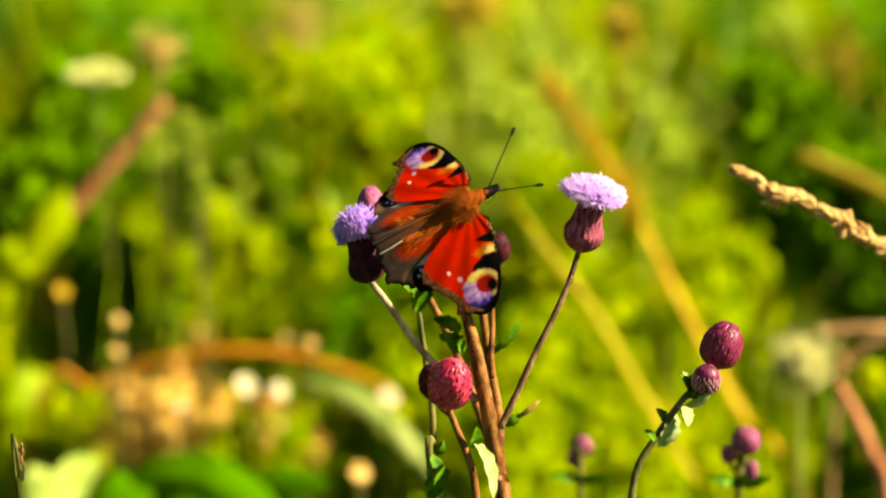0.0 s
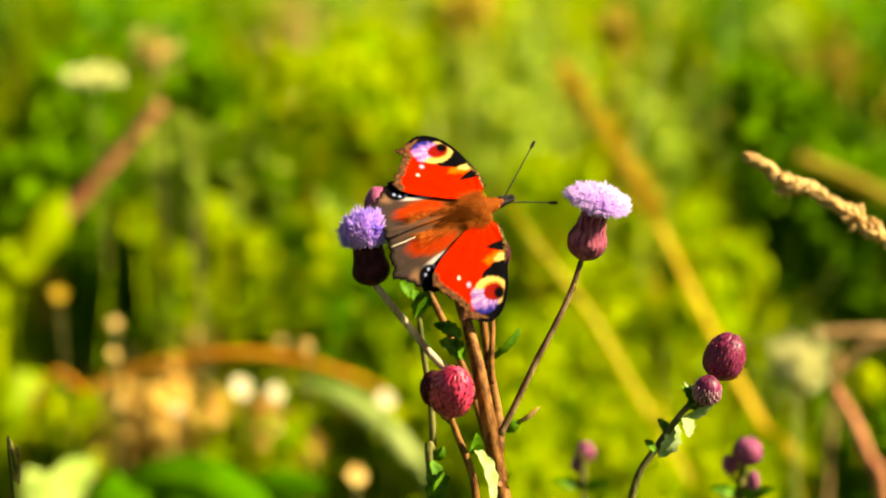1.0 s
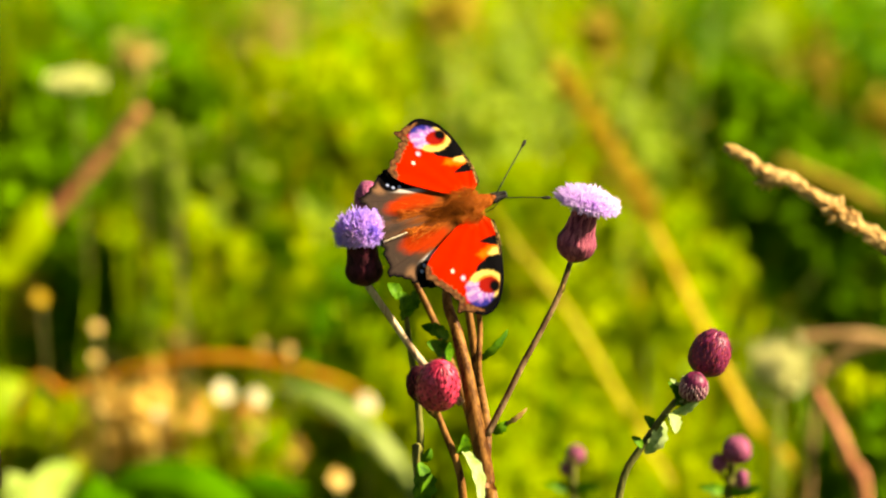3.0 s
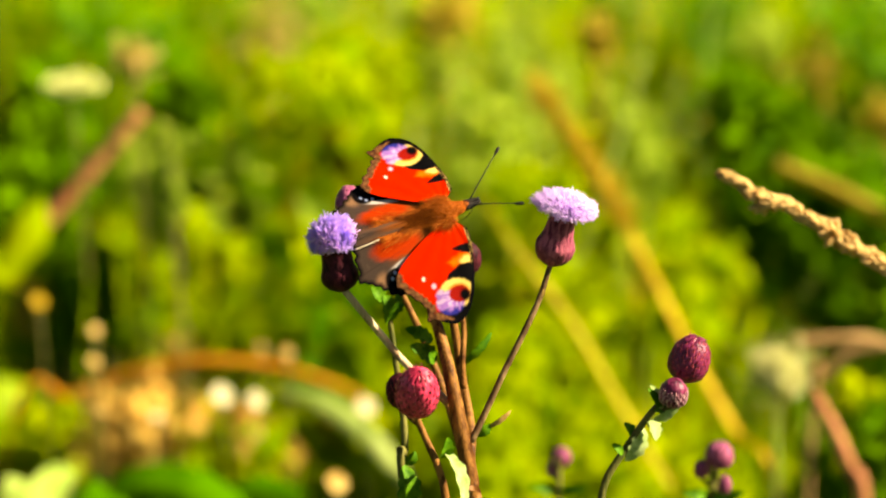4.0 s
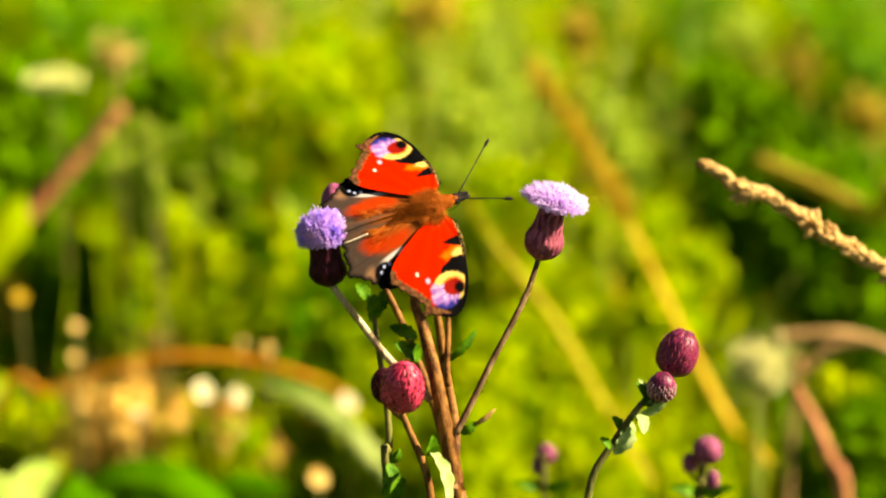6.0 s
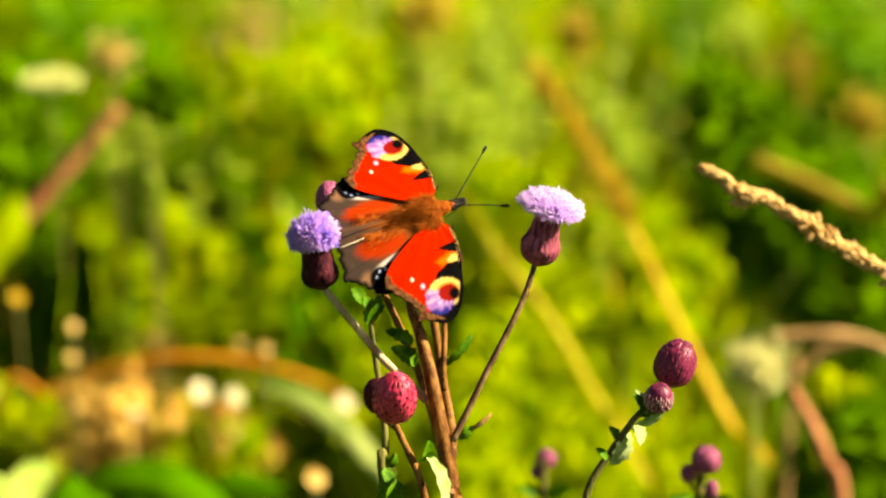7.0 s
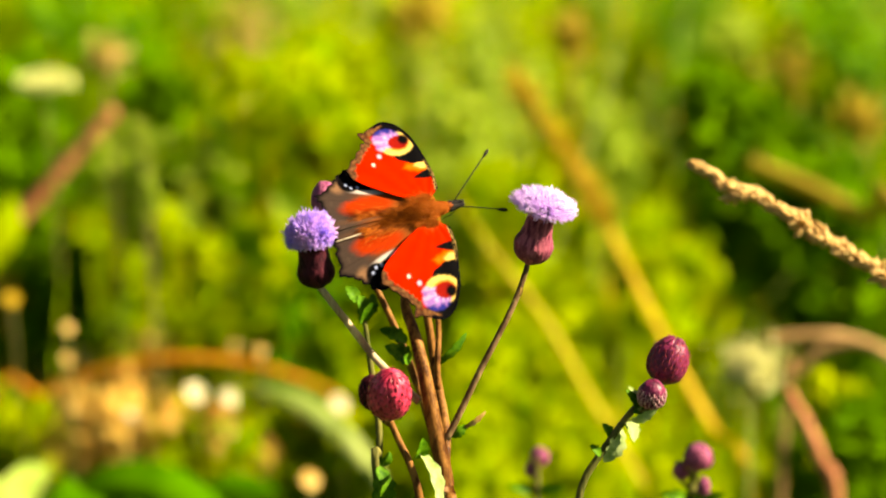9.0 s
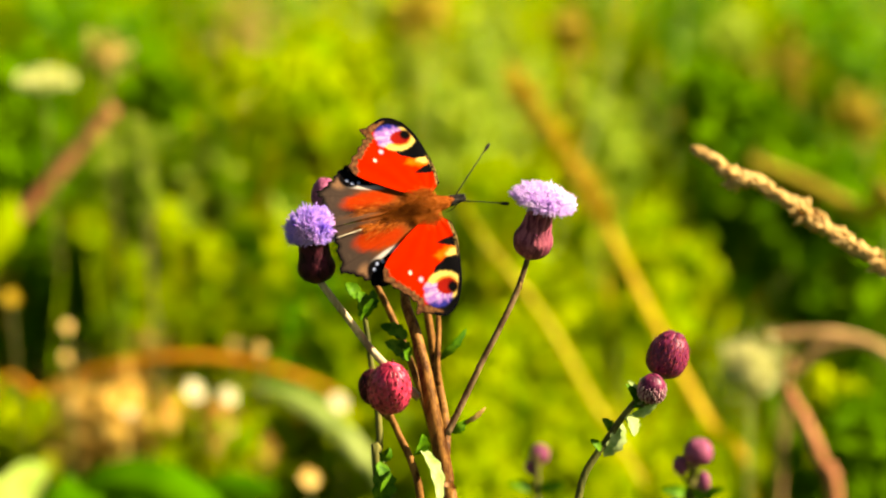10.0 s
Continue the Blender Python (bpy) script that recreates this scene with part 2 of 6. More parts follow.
def flower_head(parent, base, axis, radius, height, scales, florets=0, floret=None, brush=(0.0085, 0.0050), reach=1.6, pinch=0.55, tips=None, tip=0.024, closed=False, seed=1, labels=("", ""), single=False, rows=9, across=15):
    """A thistle head: the body of the involucre, its overlapping keeled bracts with their tips, and the brush of florets.
    brush: half the brush's width and its height over the involucre; reach: how far its florets turn down, in radians."""
    rng = random.Random(seed)
    m = frame_on(base, axis)
    if closed:
        shape = ([0, 0.07, 0.22, 0.42, 0.62, 0.80, 0.93, 1], [0.36, 0.66, 0.93, 1, 0.97, 0.84, 0.64, 0.42])
    else:
        shape = ([0, 0.07, 0.20, 0.36, 0.55, 0.80, 1], [0.34, 0.70, 0.95, 1, 0.93 * (0.55 + 0.45 * pinch), 0.25 + 0.65 * pinch, pinch])

    def girth(f):
        return radius * float(np.interp(f, *shape))

    bm = bmesh.new()
    rings = []
    for i in range(15):
        f = i / 14
        rings.append([bm.verts.new(m @ Vector((girth(f) * 0.95 * math.cos(a), girth(f) * 0.95 * math.sin(a), height * f))) for a in (2 * math.pi * k / 20 for k in range(20))])
    for a, b in zip(rings, rings[1:]):
        for k in range(20):
            bm.faces.new((a[k], a[(k + 1) % 20], b[(k + 1) % 20], b[k]))
    bm.faces.new(rings[0][::-1])
    bm.faces.new(rings[-1])
    part("involucre", bm, INVOLUCRE, parent)
    joined = bmesh.new()
    look_pair = [scales, tips or scales]
    for r in range(rows):
        f0 = r / rows * 0.90
        count = across if 1 < r < rows - 1 else across - 4
        for k in range(count):
            a = 2 * math.pi * (k + 0.5 * (r % 2)) / count + rng.uniform(-0.06, 0.06)
            w = math.pi / count
            f1 = f0 + rng.uniform(0.20, 0.25)

            def on(f, da, lift):
                g = girth(min(1, f)) * (1 + lift)
                return m @ Vector((g * math.cos(a + da), g * math.sin(a + da), height * f))

            bm = bmesh.new() if single else joined
            rise = rng.uniform(0.035, 0.075) if closed else rng.uniform(0.06, 0.14)
            fm, fn = f0 + 0.09, f0 + 0.16
            q = [on(f0, -w * 0.8, 0.0), on(f0, 0, 0.03), on(f0, w * 0.8, 0.0), on(fm, -w, 0.012), on(fm, 0, 0.075), on(fm, w, 0.012),
                 on(fn, -w * 0.62, 0.03), on(fn, 0, 0.085), on(fn, w * 0.62, 0.03), on(f1, 0, rise), on(f1 + 0.035, 0, rise + (0.17 if closed and r > rows - 5 else 0.05))]
            v = [bm.verts.new(x) for x in q]
            for quad in ((0, 1, 4, 3), (1, 2, 5, 4), (3, 4, 7, 6), (4, 5, 8, 7)):
                bm.faces.new([v[i] for i in quad])
            for tri in ((6, 7, 9), (7, 8, 9)):
                bm.faces.new([v[i] for i in tri]).material_index = 1 if tip < 0.05 else 0
            if tips and (tip < 0.05 or r < rows - 3):
                old = len(bm.faces)
                tube(bm, [q[7] if tip < 0.05 else q[4], q[9], q[10]], radius * tip, radius * 0.012, 4, 0)
                bm.faces.ensure_lookup_table()
                for face in bm.faces[old:]:
                    face.material_index = 1
            if single:
                part("bract", bm, look_pair, parent)
    for k in range(13 if closed else 0):
        a = 2 * math.pi * (k + rng.uniform(-0.1, 0.1)) / 13
        bm = bmesh.new() if single else joined

        def over(g, da, z):
            return m @ Vector((g * math.cos(a + da), g * math.sin(a + da), height * z))

        g = girth(0.93)
        v = [bm.verts.new(x) for x in (over(g * 1.04, -0.22, 0.92), over(g * 1.08, 0, 0.93), over(g * 1.04, 0.22, 0.92), over(g * 0.6, -0.18, 1.02), over(g * 0.62, 0, 1.045), over(g * 0.6, 0.18, 1.02), over(g * 0.08, 0.1, 1.05 + rng.uniform(0, 0.02)))]
        for ring in ((0, 1, 4, 3), (1, 2, 5, 4), (3, 4, 6), (4, 5, 6)):
            bm.faces.new([v[i] for i in ring])
        if single:
            part("bract", bm, look_pair, parent)
    if single:
        joined.free()
    else:
        tagged(part("bract_cover", joined, look_pair, parent, labels[0]), kind="stuff")
    neck = girth(1) * 0.85
    for k in range(florets):
        bm = bmesh.new()
        f = (k + 0.5) / florets
        tilt = reach * math.sqrt(f)
        a = k * 2.39996
        size = rng.uniform(0.90, 1.05)
        out = Vector((math.cos(a), math.sin(a), 0))
        root = out * neck * math.sqrt(f) + Vector((0, 0, height * 0.95))
        end = out * brush[0] * math.sin(tilt) * size + Vector((0, 0, height + brush[1] * (0.30 + 0.70 * math.cos(tilt)) * size))
        mid = root.lerp(end, 0.62) + Vector((0, 0, 0.10 * brush[1] * math.sin(tilt)))
        way = (end - mid).normalized()
        tube(bm, [m @ root, m @ mid], 0.00016, 0.00034, 4, 0)
        ln = (end - mid).length
        for j in range(9):
            e = mid + way * ln * rng.uniform(0.75, 1.0) + Vector((rng.uniform(-1, 1), rng.uniform(-1, 1), rng.uniform(-1, 1))) * 0.0011
            tube(bm, [m @ mid, m @ (mid.lerp(e, 0.55) + way * 0.0002), m @ e], 0.00024, 0.00010, 3, 0)
        part("floret", bm, floret or FLORET, parent)


def ray_dir(a, b):
    return Vector(b) - Vector(a)


MOVERS = {}

# ---- the ground ----
def make_ground():
    n, cells = 48, []
    for i in range(n + 1):
        for j in range(n + 1):
            u, v = 2 * i / n - 1, 2 * j / n - 1
            x, y = 60 * u * abs(u) ** 1.6, 1.8 + 60 * v * abs(v) ** 1.6
            cells.append((x, y, 0.012 * noise.noise(Vector((x * 2, y * 2, 0))) - 0.012))
    faces = [(i * (n + 1) + j, (i + 1) * (n + 1) + j, (i + 1) * (n + 1) + j + 1, i * (n + 1) + j + 1) for i in range(n) for j in range(n)]
    me = bpy.data.meshes.new("ground")
    me.from_pydata(cells, [], faces)
    me.materials.append(SOIL)
    tagged(new("ground", me), "dark meadow soil with low green growth", "ground", kind="structure")


make_ground()


# ---- the main thistle ----
def main_thistle():
    t = thing("thistle", (0.0024, 0.69343, 0), "branching creeping thistle with lilac flowers and purple buds", "thistle", "thistles")
    bm = tube(bmesh.new(), [(0.0024, 0.69343, 0), (0.0035, 0.690, 0.20), (0.004, 0.689, 0.40), (0.00165, 0.6606, 0.50897), (0.0006, 0.66534, 0.52335), (-0.0021, 0.67006, 0.53771), (-0.0051, 0.67658, 0.55119), (-0.00768, 0.68235, 0.56013), (-0.01028, 0.6885, 0.56732), (-0.00744, 0.69559, 0.57421), (-0.00031, 0.6978, 0.57166)], 0.0033, 0.0007, 10, 6, 0.10)
    part("main_stem", bm, STEM, t)
    bm = tube(bmesh.new(), [(0.0003, 0.66691, 0.52591), (0.00061, 0.67728, 0.53423), (-0.00199, 0.68933, 0.54537), (-0.00352, 0.69426, 0.55489), (-0.00597, 0.69942, 0.56767)], 0.0015, 0.0010, 8, 6, 0.10)
    part("side_stem", bm, STEM, t)
    bm = tube(bmesh.new(), [(-0.00137, 0.68216, 0.54364), (-0.00152, 0.68592, 0.55027), (-0.00122, 0.69088, 0.55721), (-0.00214, 0.69551, 0.566)], 0.0009, 0.0007, 6, 5)
    part("thin_stem", bm, STEM, t)
    # the bud under the butterfly
    br = part("bud_stalk", tube(bmesh.new(), [(-0.00244, 0.69573, 0.56921), (-0.00031, 0.69815, 0.56986), (0.00076, 0.69861, 0.57099)], 0.0011, 0.0010, 8, 4), STEM, t, at=(-0.00244, 0.69573, 0.56921))
    flower_head(br, (-0.00031, 0.69849, 0.57071), ray_dir((-0.00031, 0.69849, 0.57071), (0.0003, 0.69787, 0.57985)), 0.0034, 0.0085, BRACT_SHADED, closed=True, seed=5)
    # lilac flower on a long bare stalk
    br = part("flower_stalk", tube(bmesh.new(), [(0.0009, 0.66905, 0.5352), (0.0051, 0.67219, 0.54299), (0.00988, 0.67504, 0.55271), (0.01512, 0.6788, 0.56201), (0.01964, 0.68325, 0.57037), (0.02278, 0.68679, 0.57912)], 0.00095, 0.00075, 8, 6, 0.08), STEM_DUSK, t, at=(0.0009, 0.66905, 0.5352))
    MOVERS["flower_branch_right"] = br
    flower_head(br, (0.02278, 0.68668, 0.57885), ray_dir((0.02278, 0.68668, 0.57885), (0.02643, 0.68554, 0.59471)), 0.0050, 0.0158, BRACT_MAUVE, 300, FLORET, (0.0086, 0.0042), 1.6, 0.62, across=20, rows=10, single=True, seed=2, labels=("purple-brown overlapping bracts", "pale lilac open brush of florets"))
    spiny = bmesh.new()
    spiny_leaf(spiny, (0.01961, 0.68233, 0.57076), (0.02057, 0.68052, 0.57428), 0.0010, lobes=2)
    part("bract_leaf", spiny, LEAF_DRY, br)
    # violet flower whose stalk runs behind the near bud
    br = part("flower_stalk", tube(bmesh.new(), [(-0.00631, 0.67457, 0.54353), (-0.01084, 0.67716, 0.54729), (-0.01804, 0.67896, 0.5544), (-0.02234, 0.67921, 0.56036), (-0.02732, 0.67531, 0.56938), (-0.03219, 0.67406, 0.57699)], 0.00105, 0.0009, 8, 6, 0.08), STEM_PALE, t, at=(-0.0062, 0.66278, 0.54906))
    MOVERS["flower_branch_left"] = br
    # the butterfly's shade on these bracts is in their dark colour
    flower_head(br, (-0.03265, 0.67420, 0.57690), ray_dir((-0.03278, 0.67434, 0.57767), (-0.03466, 0.67632, 0.59324)), 0.0047, 0.0123, BRACT_SHADED, 290, FLORET_DEEP, (0.0065, 0.0084), 2.15, 0.82, single=True, seed=3, labels=("purple bracts coloured darker for the butterfly's shade", "violet florets of an open brush"))
    # two near buds
    br = part("bud_stalk", tube(bmesh.new(), [(-0.00535, 0.65261, 0.51321), (-0.00624, 0.65706, 0.52423), (-0.00832, 0.65995, 0.53138), (-0.01158, 0.66262, 0.53799), (-0.01455, 0.66513, 0.54419)], 0.0012, 0.00085, 8, 6, 0.08), STEM, t, at=(-0.00535, 0.65261, 0.51321))
    MOVERS["bud_branch_front"] = br
    flower_head(br, (-0.01450, 0.66502, 0.54461), ray_dir((-0.01455, 0.66502, 0.54391), (-0.01313, 0.65855, 0.56262)), 0.0055, 0.0140, BRACT_PINK, closed=True, tips=BRACT_ROSE, single=True, seed=4, labels=("bright pink overlapping bracts", ""))
    bud = part("bud_stalk", tube(bmesh.new(), [(-0.01401, 0.66689, 0.54055), (-0.01619, 0.67118, 0.54049), (-0.01804, 0.674, 0.54213)], 0.0008, 0.0007, 6, 3), STEM, t, at=(-0.00535, 0.65261, 0.51321))
    MOVERS["bud_branch_front_2"] = bud
    flower_head(bud, (-0.01744, 0.674, 0.54213), ray_dir((-0.01744, 0.674, 0.54213), (-0.01998, 0.67231, 0.55396)), 0.0038, 0.0094, BRACT_SHADED, closed=True, tips=BRACT_TIP, single=True, seed=6)
    # pink bud behind the wing
    br = part("bud_stalk", tube(bmesh.new(), [(0.00092, 0.67787, 0.51701), (-0.00599, 0.68976, 0.53843), (-0.01447, 0.69965, 0.55756), (-0.02448, 0.70657, 0.57469), (-0.03255, 0.70828, 0.58427)], 0.0012, 0.0008, 8, 6), STEM, t, at=(0.00092, 0.67787, 0.51701))
    MOVERS["bud_branch_back"] = br
    flower_head(br, (-0.0324, 0.70817, 0.58398), ray_dir((-0.0324, 0.70817, 0.58398), (-0.03209, 0.71173, 0.59281)), 0.0034, 0.0086, BRACT_SOFT, closed=True, seed=7)
    # leaves
    for a, b, w, mt in (
        ((-0.00879, 0.68409, 0.55109), (-0.0155, 0.68105, 0.55692), 0.0052, LEAF), ((-0.00972, 0.68791, 0.5552), (-0.01697, 0.68733, 0.5591), 0.004, LEAF),
        ((-0.02172, 0.69437, 0.55785), (-0.02282, 0.69355, 0.5665), 0.0058, LEAF), ((-0.0211, 0.69506, 0.55955), (-0.01896, 0.69735, 0.56522), 0.004, LEAF), ((-0.02325, 0.69644, 0.56295), (-0.0263, 0.69804, 0.56692), 0.004, LEAF),
        ((-0.00184, 0.69019, 0.5475), (0.00642, 0.69346, 0.55558), 0.0025, LEAF), ((-0.0073, 0.66264, 0.5327), (-0.00533, 0.66104, 0.53942), 0.0042, LEAF),
        ((0.0021, 0.67119, 0.53516), (0.00631, 0.67231, 0.53795), 0.003, LEAF), ((0.00541, 0.67198, 0.53712), (0.01142, 0.67367, 0.5413), 0.0015, LEAF_DRY),
        ((-0.00626, 0.66421, 0.53391), (-0.00088, 0.64943, 0.52401), 0.0042, LEAF_PALE), ((-0.01758, 0.66905, 0.51386), (-0.01727, 0.67365, 0.52524), 0.0075, LEAF),
        ((-0.01711, 0.6787, 0.52171), (-0.01924, 0.68041, 0.52596), 0.0034, LEAF), ((-0.01652, 0.67994, 0.52212), (-0.01438, 0.68131, 0.52552), 0.003, LEAF)):
        bm = bmesh.new()
        spiny_leaf(bm, a, b, w)
        part("leaf", bm, mt, t)
    bm = tube(bmesh.new(), [(0.0, 0.700, 0.35), (-0.01708, 0.67437, 0.51367), (-0.01711, 0.68041, 0.52596), (-0.01774, 0.68532, 0.53544), (-0.01973, 0.69048, 0.54821), (-0.02141, 0.69506, 0.55955), (-0.02202, 0.69707, 0.56451)], 0.0012, 0.0006, 6, 5)
    part("leafy_shoot", bm, STEM_GREEN, t, "thin green leafy shoot")
    return t


MOVERS["thistle"] = main_thistle()


# ---- the thistle with two buds ----
def budding_thistle():
    t = thing("thistle", (0.03582, 0.66487, 0), "green-stemmed thistle with two closed wine-red buds", "thistle", "thistles")
    b = (0.03582, 0.66487, 0.51687)
    part("main_stem", tube(bmesh.new(), [(0.03582, 0.66487, 0), (b[0] - 0.001, b[1], 0.22), (b[0] - 0.001, b[1], 0.42), (0.03507, 0.65642, 0.49593), (0.03522, 0.66149, 0.50849), b, (0.03763, 0.66769, 0.52384), (0.04154, 0.67006, 0.5297), (0.04786, 0.67344, 0.53808), (0.05238, 0.67525, 0.54254), (0.05509, 0.67491, 0.54171)], 0.0015, 0.0007, 8, 6, 0.1), STEM_GREEN, t)
    st = part("bud_stalk", tube(bmesh.new(), [(0.05177, 0.67491, 0.54171), (0.0541, 0.67887, 0.54351), (0.05803, 0.68023, 0.54687)], 0.0010, 0.0008, 8, 4), STEM_GREEN, t, at=(0.05177, 0.67491, 0.54171))
    flower_head(st, (0.05795, 0.67932, 0.54729), ray_dir((0.05795, 0.67932, 0.54729), (0.06253, 0.68121, 0.55997)), 0.0052, 0.0122, BRACT_WINE, closed=True, tips=BRACT_ROSE, single=True, seed=8, labels=("wine-red overlapping bracts", ""))
    st = part("bud_stalk", tube(bmesh.new(), [(0.05276, 0.67174, 0.54188), (0.05404, 0.67117, 0.54314), (0.05479, 0.6714, 0.54369)], 0.0008, 0.0007, 6, 3), STEM_GREEN, t, at=(0.05276, 0.67174, 0.54188))
    flower_head(st, (0.05479, 0.67129, 0.54341), ray_dir((0.05479, 0.67129, 0.54341), (0.05576, 0.67136, 0.55161)), 0.0035, 0.0076, BRACT_WINE, closed=True, tips=BRACT_STRIPE, tip=0.09, single=True, seed=9)
    for a, e, w, mt in (((0.0511, 0.674, 0.54213), (0.04844, 0.67217, 0.54828), 0.0026, LEAF), ((0.0517, 0.67434, 0.54297), (0.04917, 0.67433, 0.54827), 0.0022, LEAF_PALE), ((0.05163, 0.67298, 0.54228), (0.05278, 0.66957, 0.54718), 0.002, LEAF_PALE),
                        ((0.05013, 0.6718, 0.53936), (0.05681, 0.67038, 0.54384), 0.0026, LEAF_PALE), ((0.04883, 0.67457, 0.5382), (0.0508, 0.67062, 0.53377), 0.0042, LEAF_PALE), ((0.04521, 0.67254, 0.53317), (0.0425, 0.67423, 0.53737), 0.003, LEAF),
                        ((0.04739, 0.67469, 0.53581), (0.04286, 0.67129, 0.52742), 0.0054, LEAF_PALE), ((0.04167, 0.66736, 0.53103), (0.03897, 0.66849, 0.53381), 0.0024, LEAF), ((0.0508, 0.67367, 0.5413), (0.05419, 0.67061, 0.54175), 0.003, LEAF)):
        bm = bmesh.new()
        spiny_leaf(bm, a, e, w)
        part("leaf", bm, mt, t)
    return t


MOVERS["thistle_b"] = budding_thistle()


# ---- two smaller thistles further back ----
def small_thistle(base, stem, buds, label, scales):
    t = thing("thistle", base, label, "thistle", "thistles")
    q = stem[0]
    part("main_stem", tube(bmesh.new(), [base, (q[0], q[1], 0.2), *stem], 0.0013, 0.0007, 8, 5, 0.1), STEM_GREEN, t)
    for i, (a, e, r) in enumerate(buds):
        st = part("bud_stalk", tube(bmesh.new(), [stem[-1], (Vector(stem[-1]) + Vector(a)) / 2 + Vector((0, 0, -0.001)), a], 0.0008, 0.0007, 6, 3), STEM_GREEN, t)
        flower_head(st, a, ray_dir(a, e), r, ray_dir(a, e).length, scales, closed=True, tips=BRACT_TIP, seed=20 + i)
    for s in (-1, 1):
        bm = bmesh.new()
        spiny_leaf(bm, stem[-2], Vector(stem[-2]) + Vector((0.010 * s, -0.004, 0.004)), 0.004)
        part("leaf", bm, LEAF, t)
    return t


MOVERS["thistle_c"] = small_thistle((0.07488, 0.7675, 0), [(0.07681, 0.77464, 0.46021), (0.07681, 0.77563, 0.46265), (0.07768, 0.77714, 0.46639)],
                                    [((0.07801, 0.77219, 0.4755), (0.07874, 0.77090, 0.48330), 0.0043), ((0.07350, 0.77281, 0.4712), (0.07270, 0.77297, 0.47680), 0.0023), ((0.07993, 0.76754, 0.46832), (0.07992, 0.76782, 0.47406), 0.0020)],
                                    "slender thistle with three small pink-purple buds, in soft focus", BRACT_SOFT)
MOVERS["thistle_d"] = small_thistle((0.03119, 0.82998, 0), [(0.03119, 0.82962, 0.43079), (0.03081, 0.83209, 0.43688), (0.03081, 0.83385, 0.44124)],
                                    [((0.03175, 0.83547, 0.44525), (0.03215, 0.83416, 0.45130), 0.0032), ((0.02968, 0.83378, 0.44107), (0.02931, 0.83575, 0.44594), 0.0026)],
                                    "slender thistle with two dull pink buds, blurred in the grass", BRACT_SOFT)


# ---- the dry grass head ----
def seed_head():
    t = thing("grass_stalk", (0.18487, 0.74422, 0), "dry straw-coloured grass stalk with a narrow seed head", "grass")
    line = [(0.17825, 0.74049, 0.50383), (0.15174, 0.7498, 0.52687), (0.12971, 0.75713, 0.54499), (0.12159, 0.75924, 0.55021), (0.11232, 0.76135, 0.55543), (0.1037, 0.76346, 0.56066), (0.09674, 0.76507, 0.56465), (0.09111, 0.76631, 0.56772), (0.08647, 0.7665, 0.56818), (0.08283, 0.76705, 0.56956), (0.07952, 0.7683, 0.57264), (0.07488, 0.76923, 0.57494)]
    g = (0.18487, 0.74422, 0)
    part("stalk", tube(bmesh.new(), [g, (g[0], g[1], 0.2), (g[0] - 0.003, g[1], 0.40), *line], 0.0014, 0.0004, 6, 6), STRAW, t)
    rng, bm = random.Random(12), bmesh.new()
    path = smooth_line(line[1:], 18)
    for i, q in enumerate(path):
        f = i / len(path)
        for k in range(6):
            way = (path[min(i + 1, len(path) - 1)] - path[max(i - 1, 0)]).normalized()
            u = way.orthogonal().normalized()
            u.rotate(Matrix.Rotation(rng.uniform(0, 6.28), 3, way))
            lump = (0.5 + 1.5 * abs(noise.noise(Vector((f * 15, 3, 0))))) * (0.95 if f < 0.72 else 0.5)
            a = q + u * 0.0006
            e = q + u * 0.0034 * lump * rng.uniform(0.2, 1.35) + way * rng.uniform(0.0006, 0.0046)
            tube(bm, [a, (a + e) / 2 + u * 0.0003, e], 0.00054, 0.0002, 5, 0, bulge=lambda z: 1 + 1.3 * math.sin(math.pi * z))
    tagged(part("seed_head", bm, STRAW, t, "crowded straw-yellow spikelets"), kind="stuff")
    return t


MOVERS["seed"] = seed_head()


# ---- the butterfly, in its own space: x ahead, y to its left, z up ----
RED, RUST, BROWN, INK = (0.46, 0.0090, 0.001), (0.22, 0.045, 0.006), (0.062, 0.023, 0.010), (0.002, 0.0017, 0.002)
YELLOW, ORANGE, LILAC, PINK, BLUE = (0.58, 0.40, 0.10), (0.46, 0.11, 0.006), (0.24, 0.105, 0.34), (0.40, 0.26, 0.42), (0.016, 0.016, 0.15)
MAROON, WHITE, GREY = (0.20, 0.006, 0.004), (0.80, 0.70, 0.72), (0.042, 0.027, 0.020)


def mixed(c, d, f):
    """Colours c passing over to d where f goes from 0 to 1."""
    f = np.clip(f, 0.0, 1.0)
    f = (f * f * (3 - 2 * f))[:, None]
    return np.asarray(c) * (1 - f) + np.asarray(d) * f


def spot(a, b, ca, cb, ra, rb, soft=0.25, turn=0.0):
    """1 inside an ellipse, falling to 0 over its soft rim."""
    x, y = a - ca, b - cb
    c, s = math.cos(turn), math.sin(turn)
    return np.clip((1 + soft - np.hypot((x * c + y * s) / ra, (y * c - x * s) / rb)) / (2 * soft), 0, 1)


def wedge(a, b, corners, soft=0.25):
    """1 inside a convex patch whose corners run anticlockwise, falling to 0 over soft mm."""
    d = np.full(a.shape, 99.0)
    for (x0, y0), (x1, y1) in zip(corners, corners[1:] + corners[:1]):
        n = math.hypot(x1 - x0, y1 - y0)
        d = np.minimum(d, ((x1 - x0) * (b - y0) - (y1 - y0) * (a - x0)) / n)
    return np.clip(0.5 + d / (2 * soft), 0, 1)


def mottle(a, b, scale, seed):
    return np.array([noise.noise(Vector((x * scale, y * scale, seed))) for x, y in zip(a, b)])


